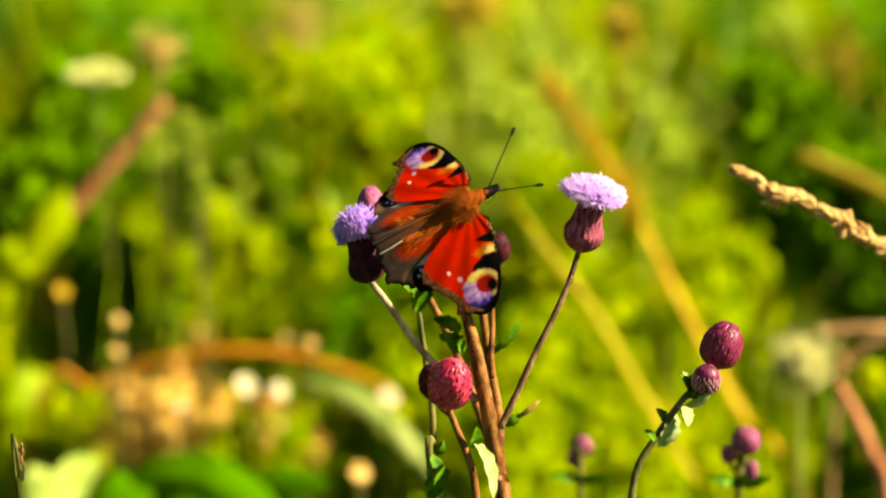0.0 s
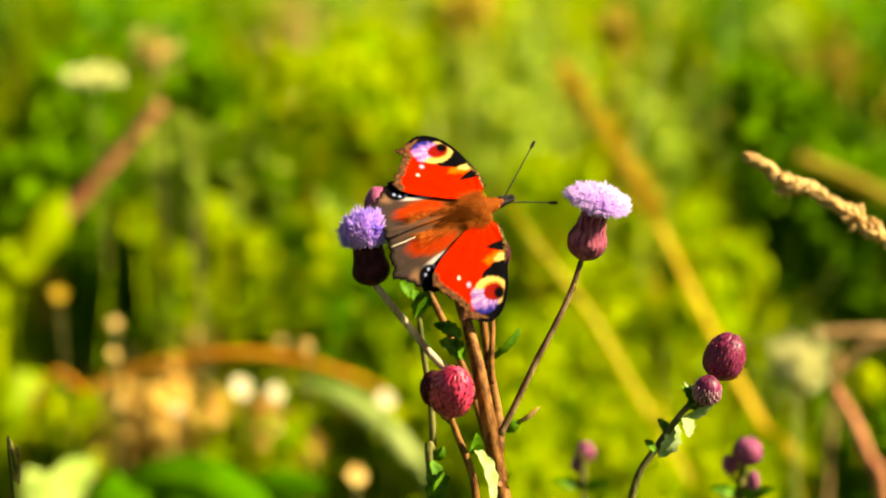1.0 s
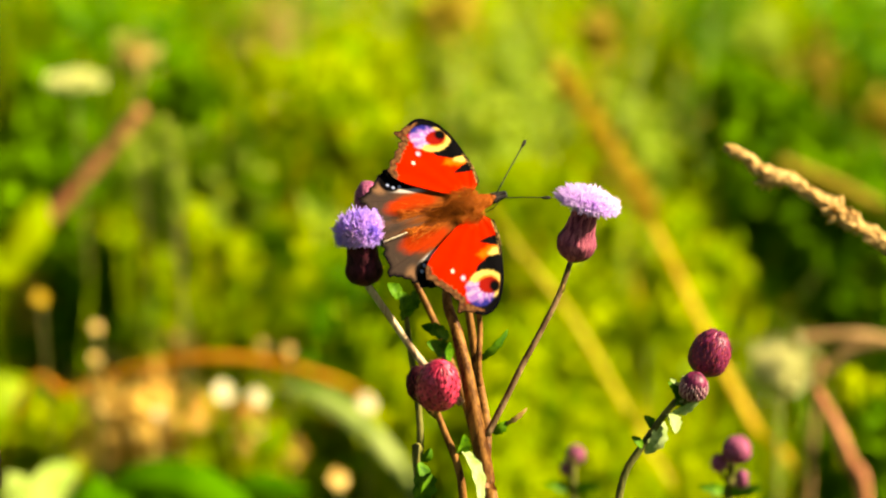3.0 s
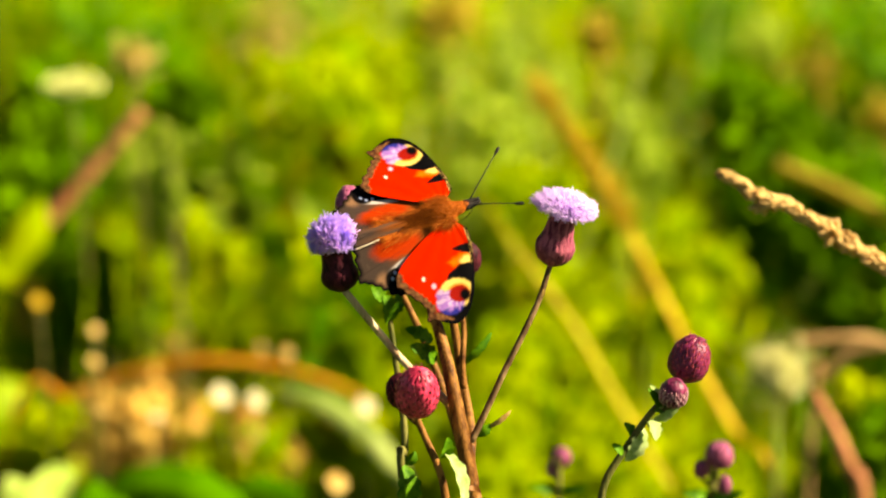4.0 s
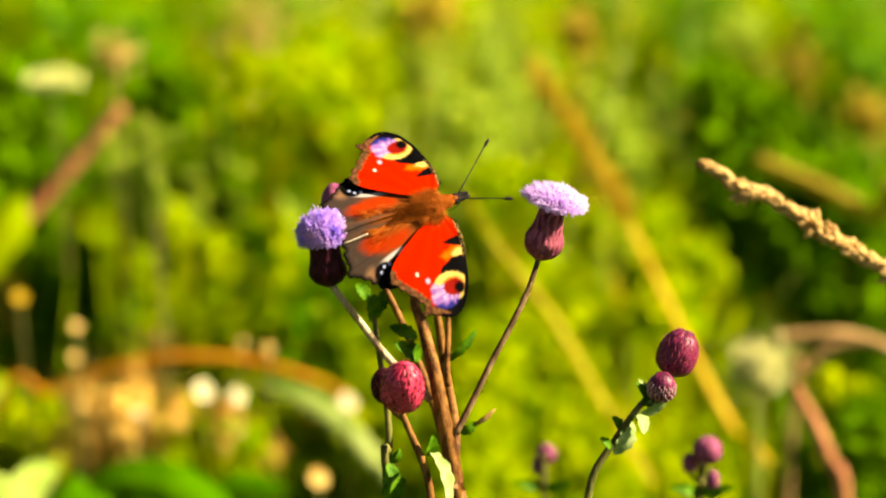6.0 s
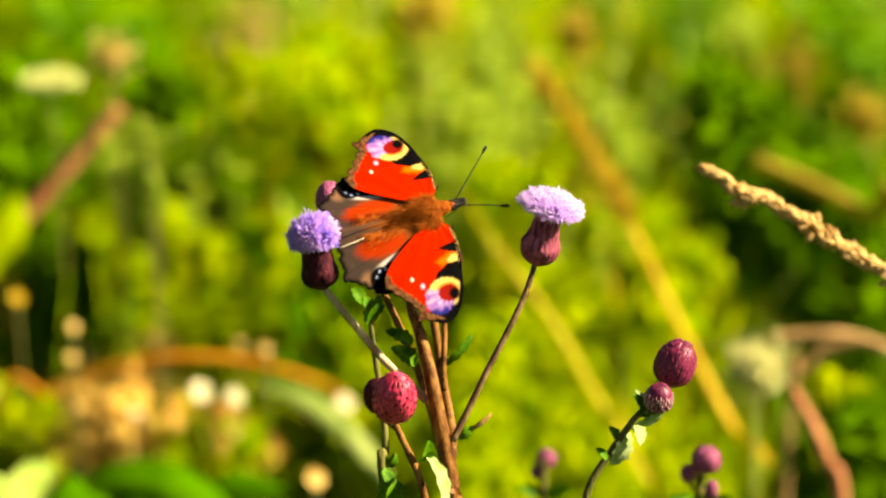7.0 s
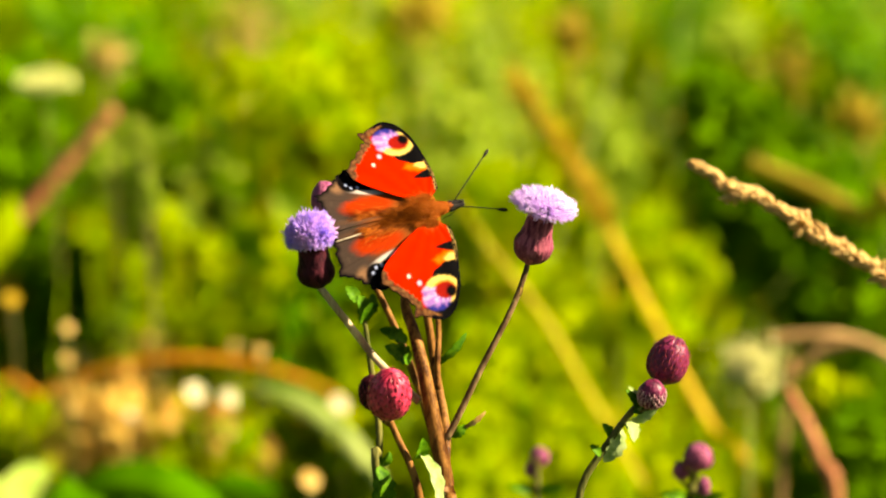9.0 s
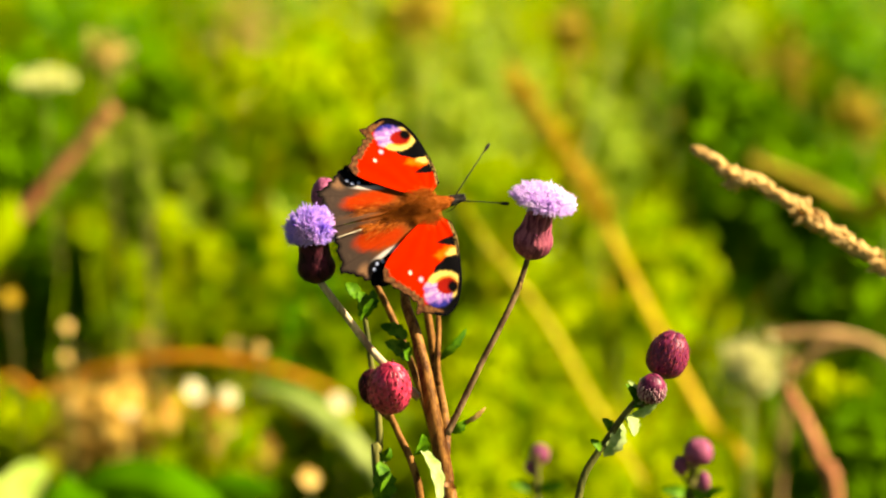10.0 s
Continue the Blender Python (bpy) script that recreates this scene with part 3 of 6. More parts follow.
def fore_pattern(a, b, rim, costa):
    """Colour of the forewing a mm out and b mm ahead of its root; rim and costa: mm from the outer and the front edge."""
    w, w2 = mottle(a, b, 1.1, 4.0), mottle(a, b, 0.35, 11.0)
    a0, b0 = a, b
    a, b = a + 0.16 * w, b + 0.16 * mottle(a, b, 1.3, 6.0)
    r = np.hypot(a, b)
    c = mixed(np.tile(RUST, (len(a), 1)), RED, (r - 1.5) / 3.5 + 0.25 * w)
    c = mixed(c, (0.38, 0.010, 0.0015), 0.45 + 1.1 * w2)
    vein = np.abs(np.sin(np.arctan2(b, a + 2.5) * 10.0))
    c = mixed(c, (0.10, 0.006, 0.002), (0.10 - vein) * 7 * np.clip((9 - r) / 5, 0.25, 1))
    # black and yellow bars along the front edge
    c = mixed(c, ORANGE, wedge(a, b, [(9.2, 5), (9.2, 0.8), (10.8, -2.4), (11.9, -1.4), (12.0, 5)], 0.8))
    c = mixed(c, YELLOW, wedge(a, b, [(9.9, 5), (9.9, 1.7), (11.0, 0.2), (11.7, 0.6), (11.8, 5)], 0.5))
    c = mixed(c, INK, wedge(a, b, [(7.0, 5), (6.9, 1.6), (7.7, -1.3), (8.5, 0.5), (9.5, 3.0), (9.6, 5)], 0.18))
    c = mixed(c, INK, wedge(a, b, [(11.5, 5), (11.7, 0.1), (13.6, -3.2), (14.9, -3.9), (17.3, 2.0), (17.3, 5)], 0.2))
    c = mixed(c, INK, (a - 21.6) / 1.2)
    # eye spot: dark surround, yellow ring, lilac crescent streaked with blue, maroon middle
    c = mixed(c, INK, spot(a, b, 20.8, -0.9, 4.0, 5.2, 0.1))
    c = mixed(c, YELLOW, spot(a, b, 18.4, -2.1, 3.55, 4.4, 0.09))
    c = mixed(c, ORANGE, spot(a, b, 18.6, -1.7, 2.5, 3.0, 0.2) * 0.8)
    way = np.arctan2(b + 1.7, a - 18.7)
    streak = np.sin(way * 13 + 2.5 * w)
    lilac = mixed(np.tile(LILAC, (len(a), 1)), PINK, 0.45 + 0.5 * streak - 0.5 * np.clip((a - 20.6) / 1.6, 0, 1))
    lilac = mixed(lilac, BLUE, (a - 21.4) / 1.5 + 0.35 * streak)
    crescent = np.maximum(spot(a, b, 20.5, -4.1, 3.0, 3.5, 0.12), spot(a, b, 18.5, -6.0, 1.5, 1.3, 0.3))
    c = mixed(c, lilac, crescent)
    c = mixed(c, MAROON, spot(a, b, 18.75, -1.5, 2.05, 2.55, 0.14))
    c = mixed(c, INK, spot(a, b, 19.25, -0.1, 1.45, 1.25, 0.35))
    for ca, cb, cr, tone in ((13.6, -9.5, 0.42, (0.74, 0.52, 0.42)), (15.8, -7.3, 0.62, (0.58, 0.36, 0.46))):
        c = mixed(c, tone, spot(a, b, ca, cb, cr, cr * 0.85, 0.7))
    # margins
    edge = mixed(np.tile(BROWN, (len(a), 1)), (0.16, 0.066, 0.024), 0.5 + w)
    c = mixed(edge, c, (rim - 1.45 - 0.4 * w) / 0.7)
    c = mixed(np.tile((0.022, 0.010, 0.005), (len(a), 1)), c, (rim - 0.12) / 0.4)
    speck = np.where((mottle(a0, b0, 2.6, 9.0) > 0.08)[:, None], (0.26, 0.16, 0.05), INK)
    front = mixed(speck, INK, (a - 11.0) / 1.5)
    return mixed(front, c, (costa - 0.75) / 0.35)


def hind_pattern(a, b, rim, costa):
    w, w2 = mottle(a, b, 0.8, 7.0), mottle(a, b, 2.2, 3.0)
    r = np.hypot(a, b)
    n = len(a)
    c = mixed(np.tile((0.17, 0.044, 0.008), (n, 1)), GREY, (r - 10.5) / 8)
    c = mixed(c, (0.085, 0.042, 0.024), spot(a, b, -0.2, -13.5, 0.9, 7.0, 0.5))
    c = mixed(c, (0.30, 0.022, 0.003), spot(a + 0.4 * w, b, 3.1, -12.4, 2.7, 6.4, 0.3, 0.06))
    fan = np.abs(np.sin(np.arctan2(a - 1.0, -b) * 11))
    c = mixed(c, (0.022, 0.012, 0.008), (0.14 - fan) * 4 * np.clip((r - 6) / 8, 0, 1))
    c = mixed(c, (0.22, 0.11, 0.055), spot(a, b, 10.2, -18.2, 2.0, 1.4, 0.6, -0.6) * 0.75)
    # eye spot under the forewing's edge: pale inner rim, black, blue specks
    c = mixed(c, (0.44, 0.38, 0.34), spot(a, b, 7.2, -11.6, 0.8, 4.0, 0.4, 0.32) * 0.85)
    c = mixed(c, INK, np.maximum(spot(a, b, 11.2, -14.6, 3.2, 2.9, 0.12), spot(a, b, 9.0, -11.2, 1.5, 3.6, 0.2, 0.3)))
    for ca, cb in ((9.2, -14.6), (8.9, -13.1), (10.4, -15.6)):
        c = mixed(c, (0.30, 0.34, 0.52), spot(a, b, ca, cb, 0.42, 0.34, 0.6))
    c = mixed(c, (0.09, 0.055, 0.040), (w - 0.1) * 0.8 * np.clip((r - 17) / 3, 0, 1))
    c = mixed(c, (0.030, 0.018, 0.013), (w2 - 0.15) * 0.8 * np.clip((r - 16) / 4, 0, 1))
    c = mixed(mixed(c, INK, np.full(n, 0.62)), c, (rim - 0.45 - 0.3 * w) / 0.9)
    return mixed(np.tile(INK, (n, 1)), c, (rim - 0.25) / 0.35)


FORE = [(3.3, 3.9), (7.0, 4.2), (11.2, 3.8), (14.8, 3.2), (18.0, 2.5), (20.8, 1.5), (23.1, 0.3), (24.6, -1.1), (25.5, -2.5), (25.8, -4.1), (25.3, -5.7), (24.6, -7.2), (24.0, -9.0), (23.8, -10.6),
        (22.5, -10.2), (21.2, -9.8), (20.2, -10.7), (18.7, -11.9), (17.4, -13.2), (16.0, -14.5), (14.6, -15.8), (13.1, -16.3), (11.5, -15.8), (9.5, -14.3), (8.0, -12.7), (5.8, -9.8), (3.4, -6.4), (1.7, -3.2)]
HIND = [(4.0, -1.2), (8.0, -4.0), (11.6, -7.4), (13.9, -10.6), (15.0, -13.2), (14.7, -15.4), (13.5, -17.3), (12.1, -18.6), (11.0, -20.2), (9.9, -21.8), (9.4, -23.6), (8.2, -23.7), (6.4, -23.0), (4.2, -23.4), (2.2, -22.9), (0.2, -23.1), (-2.0, -22.6), (-1.9, -16.0), (-1.8, -9.0), (-1.2, -4.0)]


def wing_mesh(outline, pattern, side, fore, scale=1.07):
    """A wing with thickness, gently cambered, as a fan of fine rings about its root, with scalloped rim and its pattern in a colour layer."""
    mm = 0.001 * scale
    fine = smooth_line([Vector((*p, 0)) for p in outline], 14)
    total = len(fine) - 1
    outer = (0.43, 0.80) if fore else (0.24, 0.82)
    edge = []
    for i, p in enumerate(fine):
        f = i / total
        wave = 0.0
        if outer[0] < f < outer[1]:
            wave = 0.22 * math.sin(f * 110) + 0.4 * noise.noise(Vector((f * 26, 2.0, side * 3.0)))
        edge.append((p.x * (1 + wave / max(6.0, p.length)), p.y * (1 + wave / max(6.0, p.length))))
    edge = np.array(edge)
    m = len(edge)
    place_on = np.arange(m) / total
    rim_pts = edge[(place_on > outer[0] - 0.06) & (place_on < outer[1])][::2]
    front = edge[place_on < 0.38][::2] if fore else None

    def sheet(rings, layer):
        f = (0.03 + 0.97 * np.arange(rings + 1) / rings)[:, None, None]
        q = (edge[None] * f).reshape(-1, 2)
        f = np.repeat(f.ravel(), m)
        z = layer * 0.07 + 0.9 * np.sin(np.minimum(1, np.hypot(q[:, 0], q[:, 1]) / 26) * np.pi) * (0.5 if fore else 0.35) + 0.10 * np.sin(np.arctan2(q[:, 1], q[:, 0] + 1) * 18) * f
        return q, np.stack([q[:, 1] * mm, side * q[:, 0] * mm, z * mm], 1)

    def away(q, line):
        return np.sqrt(np.min([(q[:, 0] - x) ** 2 + (q[:, 1] - y) ** 2 for x, y in line], axis=0))

    rings, under = 96, 12
    q, top = sheet(rings, 1)
    low = sheet(under, -1)[1]
    colours = np.ones((len(top) + len(low), 4), dtype=np.float32)
    colours[:len(top), :3] = pattern(q[:, 0], q[:, 1], away(q, rim_pts), away(q, front) if fore else np.full(len(q), 9.0))
    colours[len(top):, :3] = (0.03, 0.02, 0.015)
    faces, half = [], len(top)
    for count, start, flip in ((rings, 0, side > 0), (under, half, side < 0)):
        for i in range(count):
            for k in range(m - 1):
                a = start + i * m + k
                f4 = (a, a + 1, a + m + 1, a + m)
                faces.append(f4[::-1] if flip else f4)
    last, last_low = rings * m, half + under * m
    for k in range(m - 1):
        faces.append((last + k, last + k + 1, last_low + k + 1, last_low + k))
    me = bpy.data.meshes.new("wing")
    me.from_pydata(np.concatenate([top, low]).tolist(), [], faces)
    layer = me.color_attributes.new("pattern", "FLOAT_COLOR", "POINT")
    layer.data.foreach_set("color", colours.ravel())
    me.materials.append(WING)
    me.polygons.foreach_set("use_smooth", np.ones(len(faces), dtype=bool))
    return me


def ovoid(bm, centre, size, rings=12, sides=16, taper=0.0):
    bmesh.ops.create_uvsphere(bm, u_segments=sides, v_segments=rings, radius=1.0, matrix=Matrix.Translation(centre) @ Matrix.Diagonal((*size, 1)))
    if taper:
        for v in bm.verts:
            k = (v.co.x - centre[0]) / size[0]
            v.co.y *= 1 + taper * k
            v.co.z = centre[2] + (v.co.z - centre[2]) * (1 + taper * k)
    return bm


def butterfly():
    t = thing("butterfly", (0, 0, 0), "red peacock butterfly with eye-spotted wings spread, resting on the thistle", "butterfly")
    mm = 0.001
    girths = ((-4.5, 0.7), (-2.5, 1.7), (0.0, 2.35), (2.5, 2.4), (4.6, 2.0), (6.2, 1.5), (7.0, 1.2))
    bm, rings = bmesh.new(), []
    for x, r in girths:
        rings.append([bm.verts.new((x * mm, r * math.cos(k * math.pi / 8) * mm, (0.3 + r * 0.92 * math.sin(k * math.pi / 8)) * mm)) for k in range(16)])
    for a, b in zip(rings, rings[1:]):
        for k in range(16):
            bm.faces.new((a[k], a[(k + 1) % 16], b[(k + 1) % 16], b[k]))
    bm.faces.new(rings[0][::-1])
    bm.faces.new(rings[-1])
    part("thorax", bm, SKIN, t)
    bm = ovoid(bmesh.new(), (-8.0 * mm, 0, -1.4 * mm), (7.6 * mm, 1.5 * mm, 1.5 * mm), 20, 16, 0.25)
    for v in bm.verts:
        v.co.y *= 1 + 0.05 * math.sin(v.co.x * 5200)
        v.co.z *= 1 + 0.04 * math.sin(v.co.x * 5200)
    part("abdomen", bm, SKIN, t)
    head = part("head", ovoid(bmesh.new(), (7.6 * mm, 0, 0.5 * mm), (1.6 * mm, 1.25 * mm, 1.15 * mm)), SKIN, t)
    for s in (1, -1):
        part("eye", ovoid(bmesh.new(), (7.9 * mm, 0.85 * s * mm, 0.5 * mm), (0.95 * mm, 0.75 * mm, 0.9 * mm), 8, 12), BLACK, head, "dark rounded eye")
        part("palp", tube(bmesh.new(), [(8.2 * mm, 0.45 * s * mm, 0.5 * mm), (9.9 * mm, 0.5 * s * mm, 0.8 * mm), (11.6 * mm, 0.4 * s * mm, 1.2 * mm)], 1.05 * mm, 0.38 * mm, 8, 4), BLACK, head)
    for tip, mid in (((0.0216, 0.0123, 0.0020), 1), ((0.0219, -0.0048, 0.0016), -1)):
        a = Vector((8.6 * mm, 0.5 * mid * mm, 1.2 * mm))
        e = Vector(tip)
        way = (e - a).normalized()
        an = part("antenna", tube(bmesh.new(), [a, (a + e) / 2 + Vector((0, 0, 0.0004)), e], 0.19 * mm, 0.16 * mm, 6, 5), BLACK, t, "thin dark antenna")
        part("club", tube(bmesh.new(), [e - way * 0.0022, e - way * 0.001, e + way * 0.0003], 0.18 * mm, 0.27 * mm, 8, 4, bulge=lambda z: 1 + 1.1 * math.sin(math.pi * min(1, z * 0.9 + 0.05))), BLACK, an, "black clubbed tip")
    part("proboscis", tube(bmesh.new(), [(8.9 * mm, 0, -0.4 * mm), (9.6 * mm, -0.4 * mm, -2.5 * mm), (8.5 * mm, -0.6 * mm, -5.2 * mm), (6.8 * mm, -0.6 * mm, -6.6 * mm)], 0.14 * mm, 0.09 * mm, 6, 5), BLACK, t)
    for s in (1, -1):
        for x0, x1, y1 in ((4.0, 4.6, 3.0), (2.2, 2.2, 4.2), (0.2, -2.4, 4.0)):
            part("leg", tube(bmesh.new(), [(x0 * mm, s * 1.2 * mm, -1.2 * mm), (x1 * 0.8 * mm, s * y1 * mm, -2.4 * mm), (x1 * mm, s * y1 * 0.75 * mm, -6.2 * mm)], 0.28 * mm, 0.13 * mm, 6, 4), BLACK, t)
    # fur on the thorax, the abdomen and the roots of the hindwings
    rng, bm = random.Random(3), bmesh.new()
    for k in range(5000):
        if k < 2600:
            th, x = rng.uniform(-0.3, 3.44), rng.uniform(-4.5, 8.2)
            r = np.interp(x, [-4.5, -2.5, 0, 2.5, 4.6, 6.2, 7.4, 8.6], [0.8, 1.7, 2.35, 2.4, 2.0, 1.6, 1.3, 0.9])
            n = Vector((0.1, math.cos(th), math.sin(th)))
            p = Vector((x, r * n.y, 0.3 + 0.92 * r * n.z)) * mm
            d = (n * 0.2 + Vector((-1.0, rng.uniform(-0.2, 0.2), rng.uniform(-0.08, 0.08)))).normalized()
            ln = rng.uniform(1.2, 2.8)
        elif k < 4400:
            x = rng.uniform(-16, 1.5)
            y = rng.gauss(0, 0.9) * (1.0 - 0.07 * x)
            p = Vector((x, y, 0.8 + 1.5 * max(0, 1 + x / 10) * math.exp(-(y / 2.2) ** 2))) * mm
            d = Vector((-1, 0.10 * y + rng.uniform(-0.10, 0.10), rng.uniform(-0.05, 0.02))).normalized()
            ln = rng.uniform(2.4, 5.2)
        else:
            x, y = rng.uniform(-2.5, 4.5), rng.choice((-1, 1)) * rng.uniform(1.6, 3.6)
            p = Vector((x, y, 1.9 - 0.25 * abs(y))) * mm
            d = Vector((-1, 0.35 * y + rng.uniform(-0.2, 0.2), -0.12)).normalized()
            ln = rng.uniform(1.5, 3.4)
        e = p + d * ln * mm
        tube(bm, [p, (p + e) / 2 + Vector((0, 0, 0.12 * mm)), e], 0.038 * mm, 0.010 * mm, 3, 0)
    part("margin_hair", tube(bmesh.new(), [(-17.5 * mm, -2.2 * mm, 0.9 * mm), (-21.0 * mm, -2.6 * mm, 0.9 * mm), (-24.4 * mm, -2.8 * mm, 0.6 * mm)], 0.13 * mm, 0.19 * mm, 6, 5), PALE, t, "pale hair along the hindwing's inner edge")
    tagged(part("fur", bm, FUR, t, "long rusty brown hair"), kind="stuff")
    for name, side, fore in (("left_forewing", 1, True), ("right_forewing", -1, True), ("left_hindwing", 1, False), ("right_hindwing", -1, False)):
        ob = new("forewing" if fore else "hindwing", wing_mesh(FORE if fore else HIND, fore_pattern if fore else hind_pattern, side, fore))
        ob.parent = t
        ob.location = (2.0 * mm, side * 2.1 * mm, 0.8 * mm) if fore else (-0.2 * mm, side * 2.0 * mm, 0.35 * mm)
        tagged(ob, "brick-red forewing with a yellow and lilac eye spot" if fore else "grey-brown hindwing with a black and blue eye spot")
        MOVERS[name] = ob
    return t


MOVERS["butterfly"] = butterfly()


# ---- the meadow behind ----
def grass_field(name, count, xs, ys, heights, widths, material, label, seed, lean=0.25, gaps=0.0, stray=0.0, toward=None):
    """A field of separate bent blades, one object."""
    rng = np.random.default_rng(seed)
    x, y = rng.uniform(*xs, count), rng.uniform(*ys, count)
    if gaps:
        keep = np.array([noise.noise(Vector((a * 3.0, b * 3.0, seed))) > gaps - 1 + 0.5 * r for a, b, r in zip(x, y, rng.random(count))])
        x, y = x[keep], y[keep]
    n = len(x)
    h = rng.uniform(*heights, n)
    w = rng.uniform(*widths, n)
    a = rng.uniform(0, 2 * np.pi, n) if toward is None else rng.normal(toward, 0.35, n)
    ln = rng.normal(0, lean, n) if toward is None else rng.normal(lean, 0.15, n)
    bend = rng.uniform(0.0, 0.5, n)
    face = rng.uniform(0, 2 * np.pi, n)
    x, y = x + rng.normal(0, 1, n) * stray, y + rng.normal(0, 1, n) * stray
    verts, faces = [], []
    lv = 5
    V = np.zeros((n, lv * 2, 3))
    for i in range(lv):
        f = i / (lv - 1)
        cx = x + np.cos(a) * h * (ln * f + bend * f * f * 0.7)
        cy = y + np.sin(a) * h * (ln * f + bend * f * f * 0.7)
        cz = h * (f - 0.22 * bend * f * f)
        ww = w * 0.5 * (1 - f ** 2.2 * 0.93)
        for s in (0, 1):
            V[:, i * 2 + s, 0] = cx + (s * 2 - 1) * np.cos(face) * ww
            V[:, i * 2 + s, 1] = cy + (s * 2 - 1) * np.sin(face) * ww
            V[:, i * 2 + s, 2] = cz
    base = np.arange(n)[:, None, None] * lv * 2
    quads = np.array([(2 * i, 2 * i + 1, 2 * i + 3, 2 * i + 2) for i in range(lv - 1)])[None] + base
    me = bpy.data.meshes.new(name)
    me.from_pydata(V.reshape(-1, 3).tolist(), [], quads.reshape(-1, 4).tolist())
    me.materials.append(material)
    return tagged(new(name, me), label, "grass", kind="stuff")


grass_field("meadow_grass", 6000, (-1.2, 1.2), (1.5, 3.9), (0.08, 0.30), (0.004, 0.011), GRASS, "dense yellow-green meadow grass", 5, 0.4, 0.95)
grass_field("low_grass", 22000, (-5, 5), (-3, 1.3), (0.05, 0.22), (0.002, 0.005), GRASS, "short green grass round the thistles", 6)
grass_field("side_grass", 16000, (-5, -1.2), (1.3, 6), (0.08, 0.32), (0.004, 0.012), GRASS, "meadow grass to one side", 9, stray=0.22)
grass_field("side_grass", 16000, (1.2, 5), (1.3, 6), (0.08, 0.32), (0.004, 0.012), GRASS, "meadow grass to the sunny side", 10, stray=0.22)
grass_field("far_grass", 9000, (-9, 9), (3.9, 14), (0.15, 0.45), (0.006, 0.02), GRASS, "tall grass of the wider meadow", 7, stray=0.3)
grass_field("bright_grass", 7000, (-5, -0.8), (-3, 6), (0.05, 0.2), (0.003, 0.008), GRASS_FRESH, "fresh grass scattered over the wider meadow", 41, 0.3)
grass_field("bright_grass", 7000, (0.8, 5), (-3, 6), (0.05, 0.2), (0.003, 0.008), GRASS_FRESH, "fresh grass scattered over the sunny meadow", 42, 0.3)
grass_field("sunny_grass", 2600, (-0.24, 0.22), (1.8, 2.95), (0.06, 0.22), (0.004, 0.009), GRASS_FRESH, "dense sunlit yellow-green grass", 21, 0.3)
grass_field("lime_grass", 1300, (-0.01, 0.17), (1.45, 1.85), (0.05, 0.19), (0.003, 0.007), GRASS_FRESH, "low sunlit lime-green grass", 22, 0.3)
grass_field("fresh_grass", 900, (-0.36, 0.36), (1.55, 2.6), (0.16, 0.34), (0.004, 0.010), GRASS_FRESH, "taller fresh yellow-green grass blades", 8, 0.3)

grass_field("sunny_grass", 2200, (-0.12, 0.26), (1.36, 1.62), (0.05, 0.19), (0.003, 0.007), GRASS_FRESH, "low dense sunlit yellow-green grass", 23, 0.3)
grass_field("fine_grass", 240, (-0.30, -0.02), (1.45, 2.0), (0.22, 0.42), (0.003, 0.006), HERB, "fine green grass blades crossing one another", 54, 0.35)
grass_field("fine_grass", 130, (-0.30, 0.0), (1.42, 1.9), (0.22, 0.40), (0.003, 0.005), HERB_SUN_TONE, "fine sun-toned grass blades crossing one another", 55, 0.35)
grass_field("leaning_grass", 70, (0.02, 0.30), (1.45, 2.3), (0.26, 0.46), (0.004, 0.010), BLADE_PALE, "pale grass blades leaning with the wind", 51, 0.5, toward=math.pi)
grass_field("leaning_grass", 260, (0.05, 0.55), (1.45, 2.2), (0.24, 0.44), (0.004, 0.010), HERB, "deep green grass blades leaning with the wind", 52, 0.5, toward=math.pi)
grass_field("leaning_grass", 60, (0.0, 0.40), (1.4, 1.9), (0.22, 0.40), (0.003, 0.007), BLADE_YELLOW, "yellowed grass blades leaning with the wind", 53, 0.5, toward=math.pi)
grass_field("tall_grass", 90, (-0.26, 0.26), (1.42, 1.95), (0.30, 0.50), (0.005, 0.008), GRASS_FRESH, "tall single fresh grass blades", 31, 0.22)
grass_field("tall_grass", 60, (-0.10, 0.26), (1.45, 1.9), (0.30, 0.48), (0.005, 0.009), BLADE_PALE, "tall pale grey-green grass blades", 32, 0.2)
grass_field("tall_grass", 40, (-0.26, 0.26), (1.42, 1.8), (0.28, 0.45), (0.004, 0.006), BLADE_YELLOW, "tall single yellowed grass blades", 33, 0.28)


def place(x, y, d):
    """A place d metres ahead of the viewpoint; x and y count across the slope of sight in steps of 0.2 mm per metre of distance."""
    u, v = (x - 784) * d / 4950.0, (441 - y) * d / 4950.0
    return (u, d * 0.92718 + v * 0.37461, 0.86 - d * 0.37461 + v * 0.92718)


